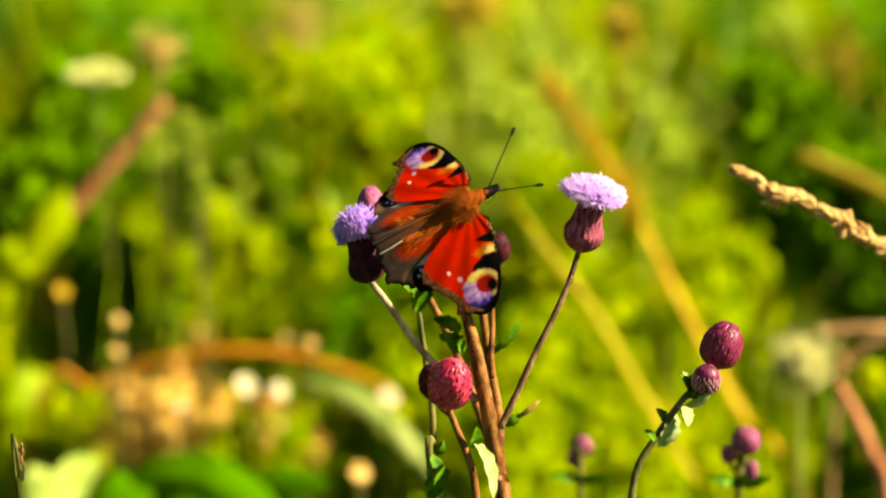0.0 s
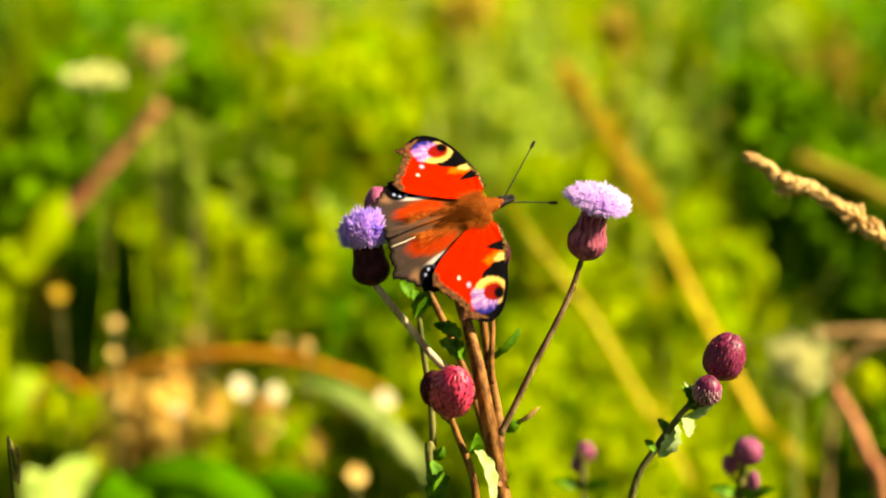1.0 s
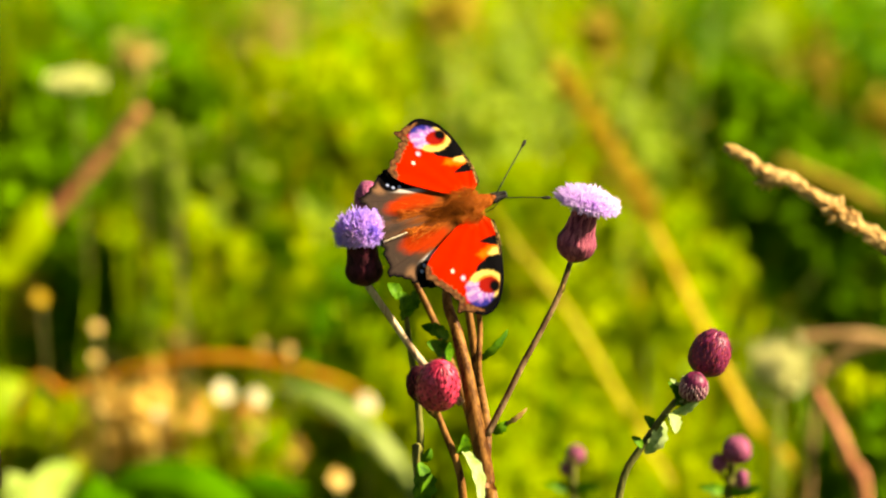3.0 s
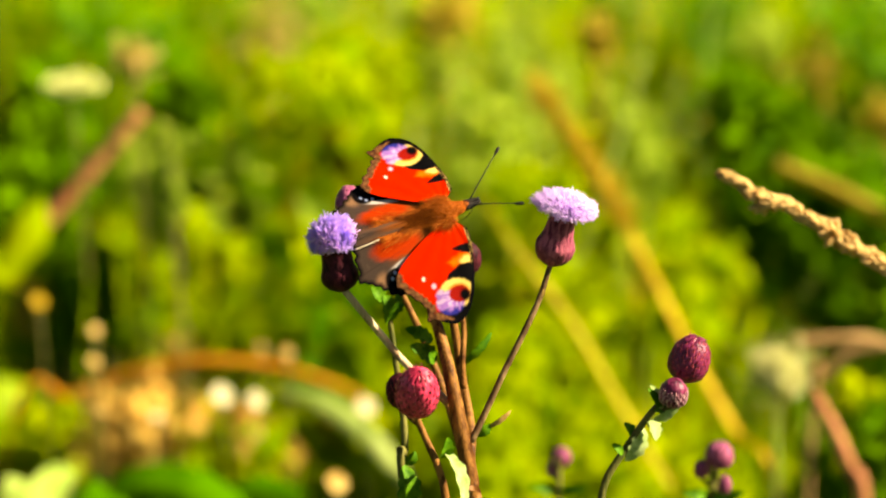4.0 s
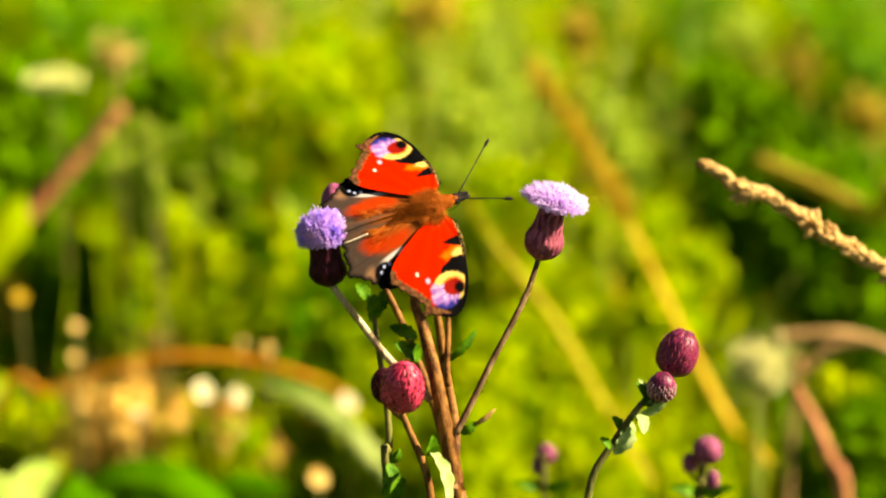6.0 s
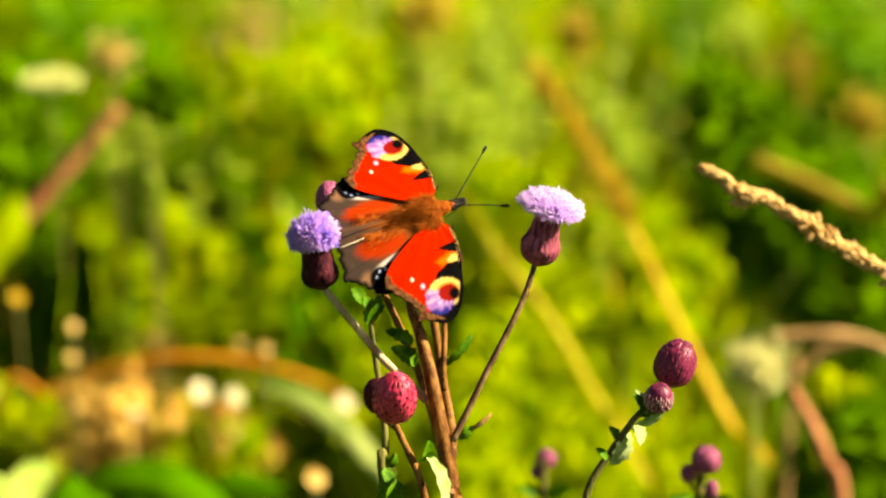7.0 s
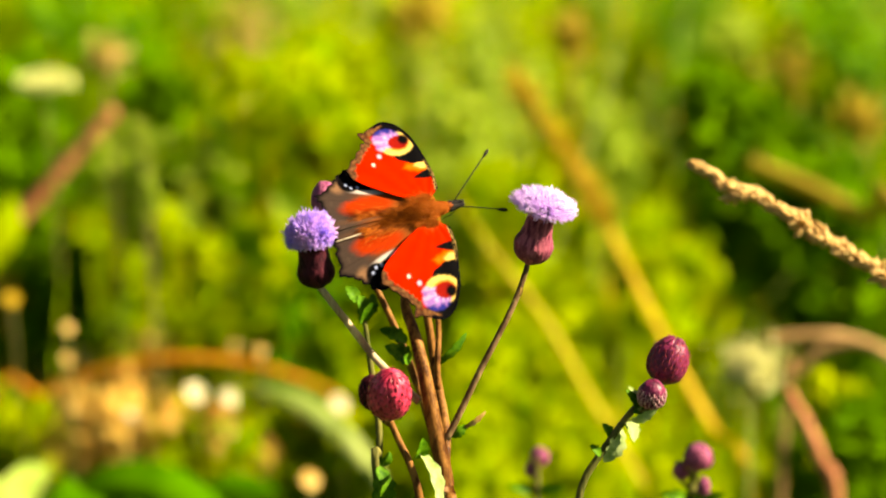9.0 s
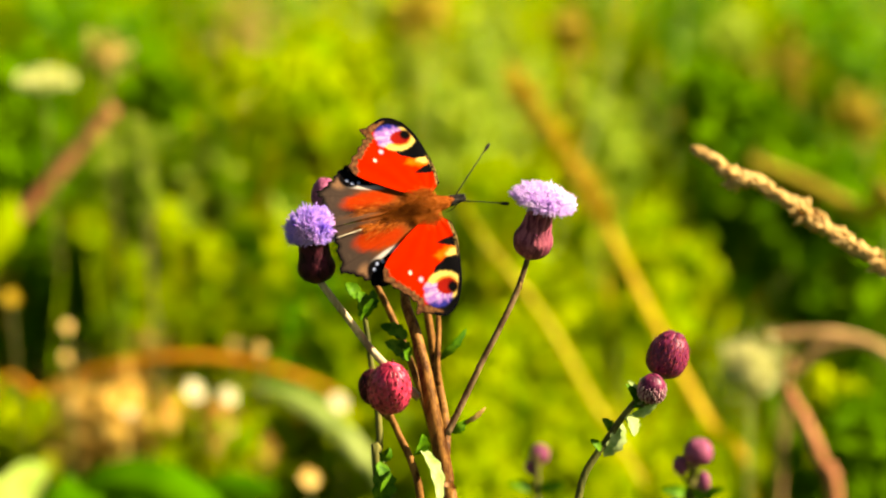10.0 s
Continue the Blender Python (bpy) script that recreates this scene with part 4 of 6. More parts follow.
def herbs(name, spots, material, label, seed, size=(0.008, 0.022), near=1.55, far=1.95, per=50, tall=1.0):
    """Leafy herbs: clumps of small folded leaves on thin stalks from the ground, all one object. spots: rows of across, down and reach."""
    rng = random.Random(seed)
    verts, faces = [], []
    for sx, sy, sr in spots:
        d = rng.uniform(near, far)
        c = Vector(place(sx, sy, d))
        reach = sr * d / 4950.0
        for k in range(per * 3):
            q = c + Vector((rng.gauss(0, reach * 0.55), rng.gauss(0, reach * 0.9), rng.gauss(0, reach * 0.55 * tall)))
            n = Vector((rng.gauss(0.55, 0.55), rng.gauss(-0.25, 0.55), rng.uniform(0.1, 1.0))).normalized()
            u = n.orthogonal().normalized()
            u.rotate(Matrix.Rotation(rng.uniform(0, 6.283), 3, n))
            s = n.cross(u)
            ln = rng.uniform(*size) * 0.66
            w = ln * rng.uniform(0.16, 0.34)
            b = len(verts)
            verts += [q, q + u * ln * 0.45 + s * w + n * w * 0.3, q + u * ln * 0.5 - n * 0.001, q + u * ln * 0.45 - s * w + n * w * 0.3, q + u * ln]
            faces += [(b, b + 2, b + 1), (b, b + 3, b + 2), (b + 1, b + 2, b + 4), (b + 2, b + 3, b + 4)]
        for k in range(5):
            q = c + Vector((rng.gauss(0, reach * 0.5), rng.gauss(0, reach * 0.5), rng.gauss(0, reach * 0.4)))
            g = Vector((q.x + rng.gauss(0, 0.02), q.y + rng.gauss(0, 0.02), -0.005))
            b = len(verts)
            for e, r in ((g, 0.0009), (q, 0.0005)):
                verts += [e + Vector((r * math.cos(a), r * math.sin(a), 0)) for a in (0, 2.09, 4.19)]
            faces += [(b, b + 1, b + 4, b + 3), (b + 1, b + 2, b + 5, b + 4), (b + 2, b, b + 3, b + 5)]
    me = bpy.data.meshes.new(name)
    me.from_pydata([tuple(v) for v in verts], [], faces)
    me.materials.append(material)
    return tagged(new(name, me), label, "herbs", kind="stuff")


# the SUN and SHADED spots lay out light and shade by leaf colour
UPPER_SUN = [(320, 120, 30), (545, 200, 55), (500, 150, 40), (590, 60, 60), (430, 290, 40), (20, 430, 40), (640, 120, 50), (470, 330, 35), (700, 40, 50), (790, 40, 50), (960, 60, 60), (1000, 140, 50), (1130, 105, 26), (870, 420, 60), (960, 380, 60),
             (850, 330, 50), (1050, 400, 50), (620, 300, 40), (560, 100, 50), (1120, 330, 45), (900, 250, 50), (430, 60, 40), (250, 30, 40), (1340, 40, 40), (520, 250, 45), (560, 310, 40), (480, 220, 40), (600, 180, 45), (410, 170, 40), (1020, 260, 45), (1060, 340, 50), (1000, 200, 40), (1110, 400, 50), (950, 300, 45), (1150, 300, 30)]
LOWER_SUN = [(680, 540, 60), (700, 600, 50), (330, 730, 45), (640, 790, 60), (700, 840, 60), (560, 740, 45), (300, 800, 50), (430, 850, 60), (380, 800, 50), (850, 520, 80), (900, 620, 80), (960, 520, 60), (1000, 650, 70), (1060, 560, 70), (930, 740, 80), (860, 800, 70), (1020, 800, 70),
             (1080, 700, 55), (1130, 620, 55), (1150, 830, 65), (1300, 820, 50), (1230, 840, 60), (620, 640, 50), (700, 760, 60), (760, 850, 60), (950, 860, 80), (1080, 850, 70), (620, 740, 46), (590, 860, 50), (640, 700, 42), (470, 760, 36), (540, 850, 50), (520, 790, 45), (450, 720, 30), (1170, 560, 50), (1210, 480, 40), (250, 790, 40), (350, 715, 36), (420, 740, 45), (480, 720, 40), (520, 760, 40), (180, 810, 40), (80, 770, 40), (400, 800, 45), (460, 830, 40), (820, 760, 50), (810, 860, 50), (880, 700, 40), (840, 640, 40), (540, 700, 30), (500, 680, 26), (580, 780, 40)]
GREENS = [(150, 60, 60), (250, 80, 60), (330, 40, 60), (120, 30, 60), (40, 40, 60), (650, 200, 60), (400, 230, 70), (360, 300, 60), (480, 400, 60), (200, 330, 50), (100, 300, 45), (420, 390, 55), (300, 440, 60), (1180, 60, 60), (1240, 110, 80), (1300, 160, 70), (1480, 170, 55), (1180, 350, 60), (1500, 300, 60), (250, 500, 55), (340, 520, 60), (430, 490, 70),
          (520, 520, 80), (560, 470, 60), (600, 560, 60), (480, 760, 60), (600, 820, 60), (1290, 740, 55), (1220, 650, 55), (1270, 530, 55), (1380, 760, 35), (1380, 220, 60), (1080, 300, 60), (1240, 250, 60), (1400, 330, 60), (1520, 120, 60), (1230, 420, 50), (1150, 200, 60), (560, 400, 60), (1420, 60, 60), (1500, 20, 60), (1540, 200, 50), (1450, 250, 50), (1330, 280, 50), (1250, 30, 60), (1260, 320, 55), (1330, 330, 50), (1200, 280, 50), (1240, 400, 50)]
rng = random.Random(91)
DRIED = [(rng.uniform(85, 480), rng.uniform(675, 800), rng.uniform(16, 30)) for _ in range(24)] + [(270, 610, 26), (300, 640, 24)]
OCHRES = [(560, 265, 22), (330, 400, 45), (1010, 60, 22), (1520, 215, 30), (560, 620, 50), (830, 700, 40), (1190, 740, 36), (740, 20, 40), (1400, 120, 40), (510, 800, 40), (20, 530, 28), (560, 770, 40), (900, 470, 40), (1000, 330, 40), (1110, 480, 40)]
PALES = [(770, 200, 45), (850, 150, 50), (850, 260, 60), (1090, 240, 40), (720, 110, 40), (880, 90, 40), (930, 180, 40), (1110, 300, 35), (1300, 80, 40), (790, 330, 40), (560, 590, 35), (1000, 250, 40), (10, 370, 30)]
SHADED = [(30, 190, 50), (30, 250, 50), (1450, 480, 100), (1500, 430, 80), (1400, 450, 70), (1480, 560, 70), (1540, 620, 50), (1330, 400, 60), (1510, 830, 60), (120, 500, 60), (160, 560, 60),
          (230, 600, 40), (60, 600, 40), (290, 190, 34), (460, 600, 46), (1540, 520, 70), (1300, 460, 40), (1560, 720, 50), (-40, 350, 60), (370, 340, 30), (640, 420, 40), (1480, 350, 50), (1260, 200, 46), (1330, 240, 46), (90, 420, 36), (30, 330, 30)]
# dark-coloured clumps set where the meadow falls into shade
herbs("shade_herbs", SHADED, HERB_SHADE_TONE, "leafy plants coloured dark green to stand for shade in the grass", 16, (0.018, 0.040), 1.5, 1.62, 60)
herbs("shade_herbs", [(1480, 830, 60), (1530, 770, 50), (1440, 875, 40), (1545, 860, 50)], HERB_SHADE_TONE, "low leaves coloured dark green to stand for shade", 20, (0.014, 0.030), 1.24, 1.32, 40)
herbs("sunlit_herbs", UPPER_SUN, HERB_SUN_TONE, "leafy herbs in a sun-toned yellow-green", 11)
herbs("sunlit_herbs", LOWER_SUN, HERB_SUN_TONE, "low leafy herbs in a sun-toned lime green", 12, near=1.36, far=1.56, per=80)
herbs("green_herbs", GREENS, HERB, "leafy green meadow herbs", 13)
herbs("withered_herbs", OCHRES, HERB_OCHRE, "withered ochre and brown herbs", 14, (0.008, 0.022), 1.45, 1.75)
herbs("dried_herbs", DRIED, HERB_DRIED, "dried beige flower heads and leaves", 17, (0.006, 0.018), 1.4, 1.58, 22)
herbs("sunlit_herbs", [(500, 150, 45), (540, 210, 50), (600, 240, 40), (480, 270, 35), (570, 150, 40), (430, 130, 30)], HERB_SUN_TONE, "bright yellow-green leafy sprays", 61, (0.008, 0.020), 1.42, 1.50, 30)
herbs("sunlit_herbs", [(820, 700, 40), (850, 780, 45), (810, 850, 45), (880, 860, 45), (870, 640, 40)], HERB_SUN_TONE, "low yellow-green leaves behind the thistle's foot", 62, (0.006, 0.016), 1.24, 1.33, 34)
herbs("withered_herbs", [(430, 780, 30), (500, 800, 30), (560, 830, 30), (530, 745, 26)], HERB_OCHRE, "low withered ochre leaves", 63, (0.006, 0.016), 1.38, 1.44, 12)
herbs("dried_herbs", [(140, 710, 30), (200, 735, 30), (260, 765, 30), (110, 780, 30), (230, 690, 24), (300, 740, 24), (390, 745, 26), (450, 800, 26)], HERB_DRIED, "low dried beige leaves in the sun", 68, (0.006, 0.016), 1.27, 1.33, 22)
herbs("sunlit_herbs", [(340, 770, 34), (430, 780, 30), (300, 820, 30), (410, 840, 34), (30, 760, 30)], HERB_SUN_TONE, "low sun-toned yellow-green leaves", 69, (0.006, 0.016), 1.26, 1.33, 24)
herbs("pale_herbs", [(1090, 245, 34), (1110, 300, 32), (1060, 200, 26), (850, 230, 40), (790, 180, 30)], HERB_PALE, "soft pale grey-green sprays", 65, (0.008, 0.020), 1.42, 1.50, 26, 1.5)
herbs("sunlit_herbs", [(1150, 400, 36), (1120, 450, 36), (1050, 380, 40), (900, 400, 46), (860, 330, 40), (960, 340, 40), (1190, 480, 34), (1000, 280, 30)], HERB_SUN_TONE, "sun-toned yellow-green leaves among the grass", 66, (0.007, 0.018), 1.40, 1.50, 24)
herbs("sunlit_herbs", [(560, 500, 40), (620, 540, 40), (520, 560, 36), (600, 600, 36), (440, 430, 30), (480, 640, 26)], HERB, "fresh green leaves among the grass", 67, (0.007, 0.018), 1.38, 1.46, 30)
herbs("green_herbs", [(240, 330, 35), (330, 390, 30), (280, 430, 35), (200, 280, 30), (370, 270, 35), (430, 360, 36), (510, 400, 36), (400, 500, 40)], HERB_PALE, "mid-green leafy sprays", 64, (0.008, 0.020), 1.44, 1.52, 14)
rng = random.Random(5)
WIDER = [(rng.choice((-1, 1)) * rng.uniform(1100, 5200) + 784, rng.uniform(250, 1000), rng.uniform(60, 140)) for _ in range(90)]
herbs("sunlit_herbs", [(560, 490, 34), (620, 520, 34), (600, 590, 34), (650, 560, 34), (330, 570, 26), (260, 530, 22), (450, 400, 34), (520, 440, 34), (300, 400, 28), (240, 460, 24), (380, 460, 30), (480, 520, 30), (400, 570, 24), (170, 400, 22)], HERB_SUN_TONE, "scattered sun-toned sprays among the taller grass", 74, (0.007, 0.018), 1.38, 1.46, 13)
grass_field("slender_grass", 80, (-0.02, 0.22), (1.28, 1.42), (0.20, 0.36), (0.003, 0.006), HERB_PALE, "slender pale green grass stems standing among the herbs", 71, 0.15)
grass_field("slender_grass", 60, (-0.02, 0.22), (1.28, 1.42), (0.18, 0.33), (0.003, 0.006), BLADE_OLIVE, "slender yellowed grass stems standing among the herbs", 72, 0.15)
grass_field("slender_grass", 60, (-0.02, 0.22), (1.28, 1.42), (0.18, 0.33), (0.003, 0.006), HERB, "slender green grass stems standing among the herbs", 73, 0.15)
herbs("wider_herbs", WIDER, HERB_SUN_TONE, "sun-toned herbs across the wider meadow", 18, (0.02, 0.05), 1.6, 2.2)
herbs("pale_herbs", PALES, HERB_PALE, "pale grey-green downy herbs", 15, tall=1.6)

OUT = Vector((0.62, -0.70, 0.38))


def rib(points, width, material, parent):
    """The midrib on the back of a leaf, and the sheath or stalk at its foot."""
    back = OUT.normalized() * -0.0008
    part("midrib", tube(bmesh.new(), [Vector(q) + back for q in points], width * 0.07, width * 0.03, 5, 5), material, parent)
    line = smooth_line(points, 8)
    part("sheath", tube(bmesh.new(), [q for q in line[:7]], width * 0.16, width * 0.11, 6, 0), material, parent)


def long_blade(name, points, width, material, label, category="grass", at=None, belly=0.3):
    """One long leaf from the ground."""
    at = at or (points[0][0], points[0][1], 0)
    t = thing(name, at, label, category)
    part("leaf_blade", blade(bmesh.new(), points, width, OUT, 0.0004, 0.2, 8, 0.05, belly), material, t)
    rib(points, width, material, t)
    return t


def stalk(name, points, r0, r1, material, label, category="stalk"):
    t = thing(name, (points[0][0], points[0][1], 0), label, category)
    part("stem", tube(bmesh.new(), points, r0, r1, 8, 6), material, t)
    return t


def down(p, dx=0.0, dy=0.0):
    """The spot on the ground below a place."""
    return (p[0] + dx, p[1] + dy, -0.005)


YB = long_blade("grass_plant", [(0.21164, 1.15985, 0), place(1350, 905, 1.27), place(1262, 760, 1.29), place(1190, 630, 1.31), place(1095, 441, 1.34), place(1030, 320, 1.36), place(965, 220, 1.38), place(905, 135, 1.40)], 0.0052, BLADE_YELLOW, "long arching yellowed grass blade with a loose seed head", at=(0.21164, 1.15985, 0))
rng, bm = random.Random(8), bmesh.new()
line = smooth_line([place(1075, 405, 1.345), place(1030, 320, 1.36), place(965, 220, 1.38), place(915, 150, 1.40)], 30)
for q in line:
    for k in range(3):
        u = Vector((rng.gauss(0, 1), rng.gauss(0, 1), rng.gauss(0, 1))) * 0.004
        tube(bm, [q, q + u * 0.6 + Vector((-0.001, 0, 0.002)), q + u + Vector((-0.002, 0, 0.005))], 0.0005, 0.0003, 4, 0, bulge=lambda z: 1 + 1.2 * math.sin(math.pi * z))
tagged(part("seed_head", bm, BLADE_YELLOW, YB, "loose golden seed head"), kind="stuff")
MOVERS["yellow"] = YB
long_blade("grass_plant", [(0.17361, 1.1235, 0.14376), (0.11009, 1.16316, 0.24191), (0.07304, 1.18596, 0.29835), (0.04658, 1.20281, 0.34007), (0.02011, 1.2157, 0.37196), (0.0043, 1.24433, 0.38943)], 0.0044, BLADE_OLIVE, "leaning yellowed grass blade")
long_blade("grass_plant", [down((0.08513, 1.23883, 0.18896)), (0.08513, 1.26002, 0.24141), (0.08372, 1.28545, 0.30434), (0.07806, 1.3024, 0.3463)], 0.0040, BLADE_OLIVE, "upright yellowed grass blade")

# red-brown stalks and their company
stalk("dead_stalk", [down((-0.42571, 1.23181, 0.1182)), (-0.31097, 1.28125, 0.24055), (-0.21487, 1.32262, 0.34295), (-0.19048, 1.33304, 0.36875), (-0.16667, 1.34336, 0.39429)], 0.0050, 0.0038, STALK_RED, "thick reddish dead stalk leaning in the grass")
p = (0.1617, 1.02631, 0.33033)
stalk("dead_stalk", [down(p, 0.02), (p[0] + 0.01, p[1], 0.2), p, (0.15589, 1.03328, 0.34756), (0.14892, 1.03937, 0.36264), (0.14125, 1.04442, 0.37514)], 0.0034, 0.0026, STALK_RED, "reddish dead stalk bent at its top")
p = (0.21236, 1.08365, 0.33877)
stalk("bent_stalk", [down(p, 0.03), (p[0] + 0.02, p[1], 0.15), p, (0.19418, 1.09455, 0.36574), (0.17358, 1.09818, 0.37473), (0.15661, 1.09854, 0.37563), (0.13721, 1.098, 0.37428)], 0.0030, 0.0024, STALK_BROWN, "arching pale brown dry stalk")
p = (0.14691, 1.08728, 0.34776)
stalk("bent_stalk", [down(p), (p[0], p[1], 0.12), p, (0.15176, 1.09273, 0.36125), (0.16146, 1.09636, 0.37024), (0.17358, 1.09764, 0.37338)], 0.0009, 0.0026, STALK_BROWN, "short bent dry stalk")
p = place(1620, 430, 1.40)
stalk("bent_stalk", [down(p, 0.16), p, place(1540, 388, 1.40), place(1460, 345, 1.40), place(1390, 312, 1.40), place(1325, 286, 1.40)], 0.0046, 0.0034, HERB_OCHRE, "dull brown stalk leaning far back in the grass")
p = place(-30, 760, 1.32)
long_blade("grass_plant", [down(p, -0.06), p, place(75, 696, 1.32), place(180, 655, 1.32), place(290, 636, 1.32), place(400, 638, 1.32), place(500, 660, 1.32), place(580, 690, 1.32), place(625, 720, 1.32)], 0.0044, BLADE_RUST, "arching orange-brown dead blade", belly=0.5)
p = (-0.01681, 1.14936, 0.23446)
long_blade("grass_plant", [down(p, 0.01), p, (-0.026, 1.16117, 0.26368), (-0.03651, 1.16854, 0.28194), (-0.05095, 1.17445, 0.29655), (-0.06802, 1.17868, 0.30702), (-0.08115, 1.18045, 0.3114), (-0.09297, 1.18084, 0.31238)], 0.0108, BLADE_DULL, "broad pale green arching blade", belly=0.6)
for i, (x0, y0, x1, y1, x2, y2, d, w, mt) in enumerate((
    (800, 700, 775, 300, 745, 60, 1.7, 0.014, BLADE_PALE), (930, 600, 890, 250, 840, 0, 1.7, 0.015, BLADE_PALE), (1150, 480, 1110, 290, 1040, 180, 1.6, 0.012, BLADE_PALE), (1330, 600, 1310, 250, 1250, 90, 1.9, 0.012, BLADE_PALE),
    (640, 640, 600, 300, 610, 60, 1.6, 0.010, GRASS_FRESH), (700, 560, 560, 240, 510, 150, 1.6, 0.010, GRASS_FRESH), (300, 520, 330, 280, 410, 120, 1.6, 0.007, GRASS_FRESH), (520, 700, 430, 480, 330, 330, 1.6, 0.008, GRASS_FRESH),
    (600, 560, 450, 330, 300, 300, 1.5, 0.011, GRASS_FRESH),
    (1240, 800, 1290, 560, 1330, 420, 1.5, 0.012, GRASS_FRESH), (1010, 820, 980, 660, 1000, 520, 1.5, 0.014, GRASS_FRESH), (870, 860, 880, 700, 850, 560, 1.45, 0.014, BLADE_YELLOW), (1180, 900, 1200, 740, 1190, 640, 1.5, 0.012, BLADE_ORANGE))):
    f, c = 0.000202 * d, 784
    pts = [place(x0, y0, d), place(x1, y1, d), place(x2, y2, d)]
    long_blade("grass_plant", [(pts[0][0], pts[0][1], -0.005), *pts], w * 0.6, mt, {"pale_blade_skin": "pale grey-green grass blade", "fresh_grass_skin": "broad fresh green grass blade", "straw_skin": "dry straw-coloured grass blade", "yellow_blade_skin": "single yellowed grass blade", "orange_blade_skin": "orange dead grass blade"}[mt.name])


# umbels, seed heads and dry blooms
def tuft(name, centre, size, count, bit, material, label, category, seed, stem=STEM_GREEN, flat=False):
    """A head of many small florets or seeds on short rays, on its own stem."""
    centre = Vector(centre)
    t = thing(name, (centre.x, centre.y, 0), label, category)
    low = centre - Vector((0, 0, size[2] * 0.8))
    part("stem", tube(bmesh.new(), [(centre.x, centre.y, -0.005), (centre.x + 0.004, centre.y, low.z * 0.5), low], 0.0010, 0.0007, 6, 5), stem, t)
    rng, bm, rays = random.Random(seed), bmesh.new(), bmesh.new()
    for k in range(count):
        v = Vector((rng.gauss(0, 0.42), rng.gauss(0, 0.42), rng.gauss(0, 0.42)))
        if flat:
            a, f = rng.uniform(0, 6.283), math.sqrt(rng.random())
            v = Vector((math.cos(a) * f, math.sin(a) * f, rng.uniform(-0.5, 0.5) - 0.3 * f))
        q = centre + Vector((v.x * size[0], v.y * size[1], v.z * size[2]))
        r = bit * rng.uniform(0.6, 1.3)
        bmesh.ops.create_icosphere(bm, subdivisions=1, radius=r, matrix=Matrix.Translation(q) @ Euler((rng.uniform(0, 6), rng.uniform(0, 6), 0)).to_matrix().to_4x4() @ Matrix.Diagonal((1, 1, 0.45, 1)))
        if k % 4 == 0:
            tube(rays, [low, (low + q) / 2 + Vector((v.x * 0.002, 0, 0)), q], 0.0005, 0.0003, 4, 0)
    tagged(part("bloom", bm, material, t), kind="stuff")
    tagged(part("branching", rays, stem, t), kind="stuff")
    return t


tuft("umbel", (-0.1956, 1.3062, 0.4225), (0.0145, 0.011, 0.0052), 210, 0.0013, UMBEL, "flat creamy white flower umbel", "flower", 31, flat=True)
tuft("seed_plume", (0.12685, 1.0479, 0.38375), (0.0125, 0.010, 0.0125), 420, 0.0012, FLUFF, "pale fluffy seed head", "seed head", 32, BLADE_PALE)
tuft("seed_plume", (-0.1424, 1.24346, 0.41398), (0.015, 0.01, 0.009), 60, 0.0018, HERB_PALE, "small pale yellow seed head", "seed head", 33)
tuft("seed_plume", (-0.1384, 1.23297, 0.38802), (0.006, 0.006, 0.014), 50, 0.0018, HERB_PALE, "small pale green seed head", "seed head", 34)
tuft("seed_plume", (-0.16941, 1.33419, 0.42497), (0.014, 0.01, 0.014), 60, 0.0018, DRY_BLOOM, "straw-coloured fluffy seed head", "seed head", 35)
tuft("seed_plume", (-0.12158, 1.62394, 0.34131), (0.03, 0.02, 0.04), 190, 0.0024, DRY_BLOOM, "beige feathery grass plume", "seed head", 36)
tuft("seed_plume", (-0.1419, 1.48846, 0.27292), (0.012, 0.01, 0.030), 90, 0.002, DRY_BLOOM, "brown withered seed head", "seed head", 37)
tuft("yellow_flower", (0.11669, 1.52382, 0.36043), (0.008, 0.006, 0.008), 50, 0.002, LEAF_BRIGHT, "small round yellow-green flower head", "flower", 38)
tuft("yellow_flower", (0.2379, 1.51086, 0.32836), (0.009, 0.006, 0.011), 50, 0.002, BLADE_YELLOW, "small ochre flower head", "flower", 39)
tuft("dry_bloom", (-0.17986, 1.31161, 0.23561), (0.030, 0.02, 0.020), 60, 0.0030, DRY_BLOOM, "withered brown flower cluster", "dry flower", 40, STALK_BROWN)
tuft("dry_bloom", (-0.15057, 1.30831, 0.22746), (0.030, 0.02, 0.018), 60, 0.0030, DRY_BLOOM, "withered beige flower cluster", "dry flower", 41, STALK_BROWN)
tuft("dry_bloom", (-0.14667, 1.37046, 0.2478), (0.022, 0.02, 0.020), 50, 0.0030, DRY_BLOOM, "withered straw flower cluster", "dry flower", 42, STALK_BROWN)
tuft("dry_bloom", (-0.08905, 1.30283, 0.21388), (0.026, 0.02, 0.022), 50, 0.0030, DRY_BLOOM, "withered orange-brown flower cluster", "dry flower", 43, STALK_BROWN)
tuft("dry_bloom", (-0.06788, 1.37159, 0.25061), (0.012, 0.02, 0.020), 60, 0.0022, DRY_BLOOM, "small withered flower cluster", "dry flower", 44, STALK_BROWN)
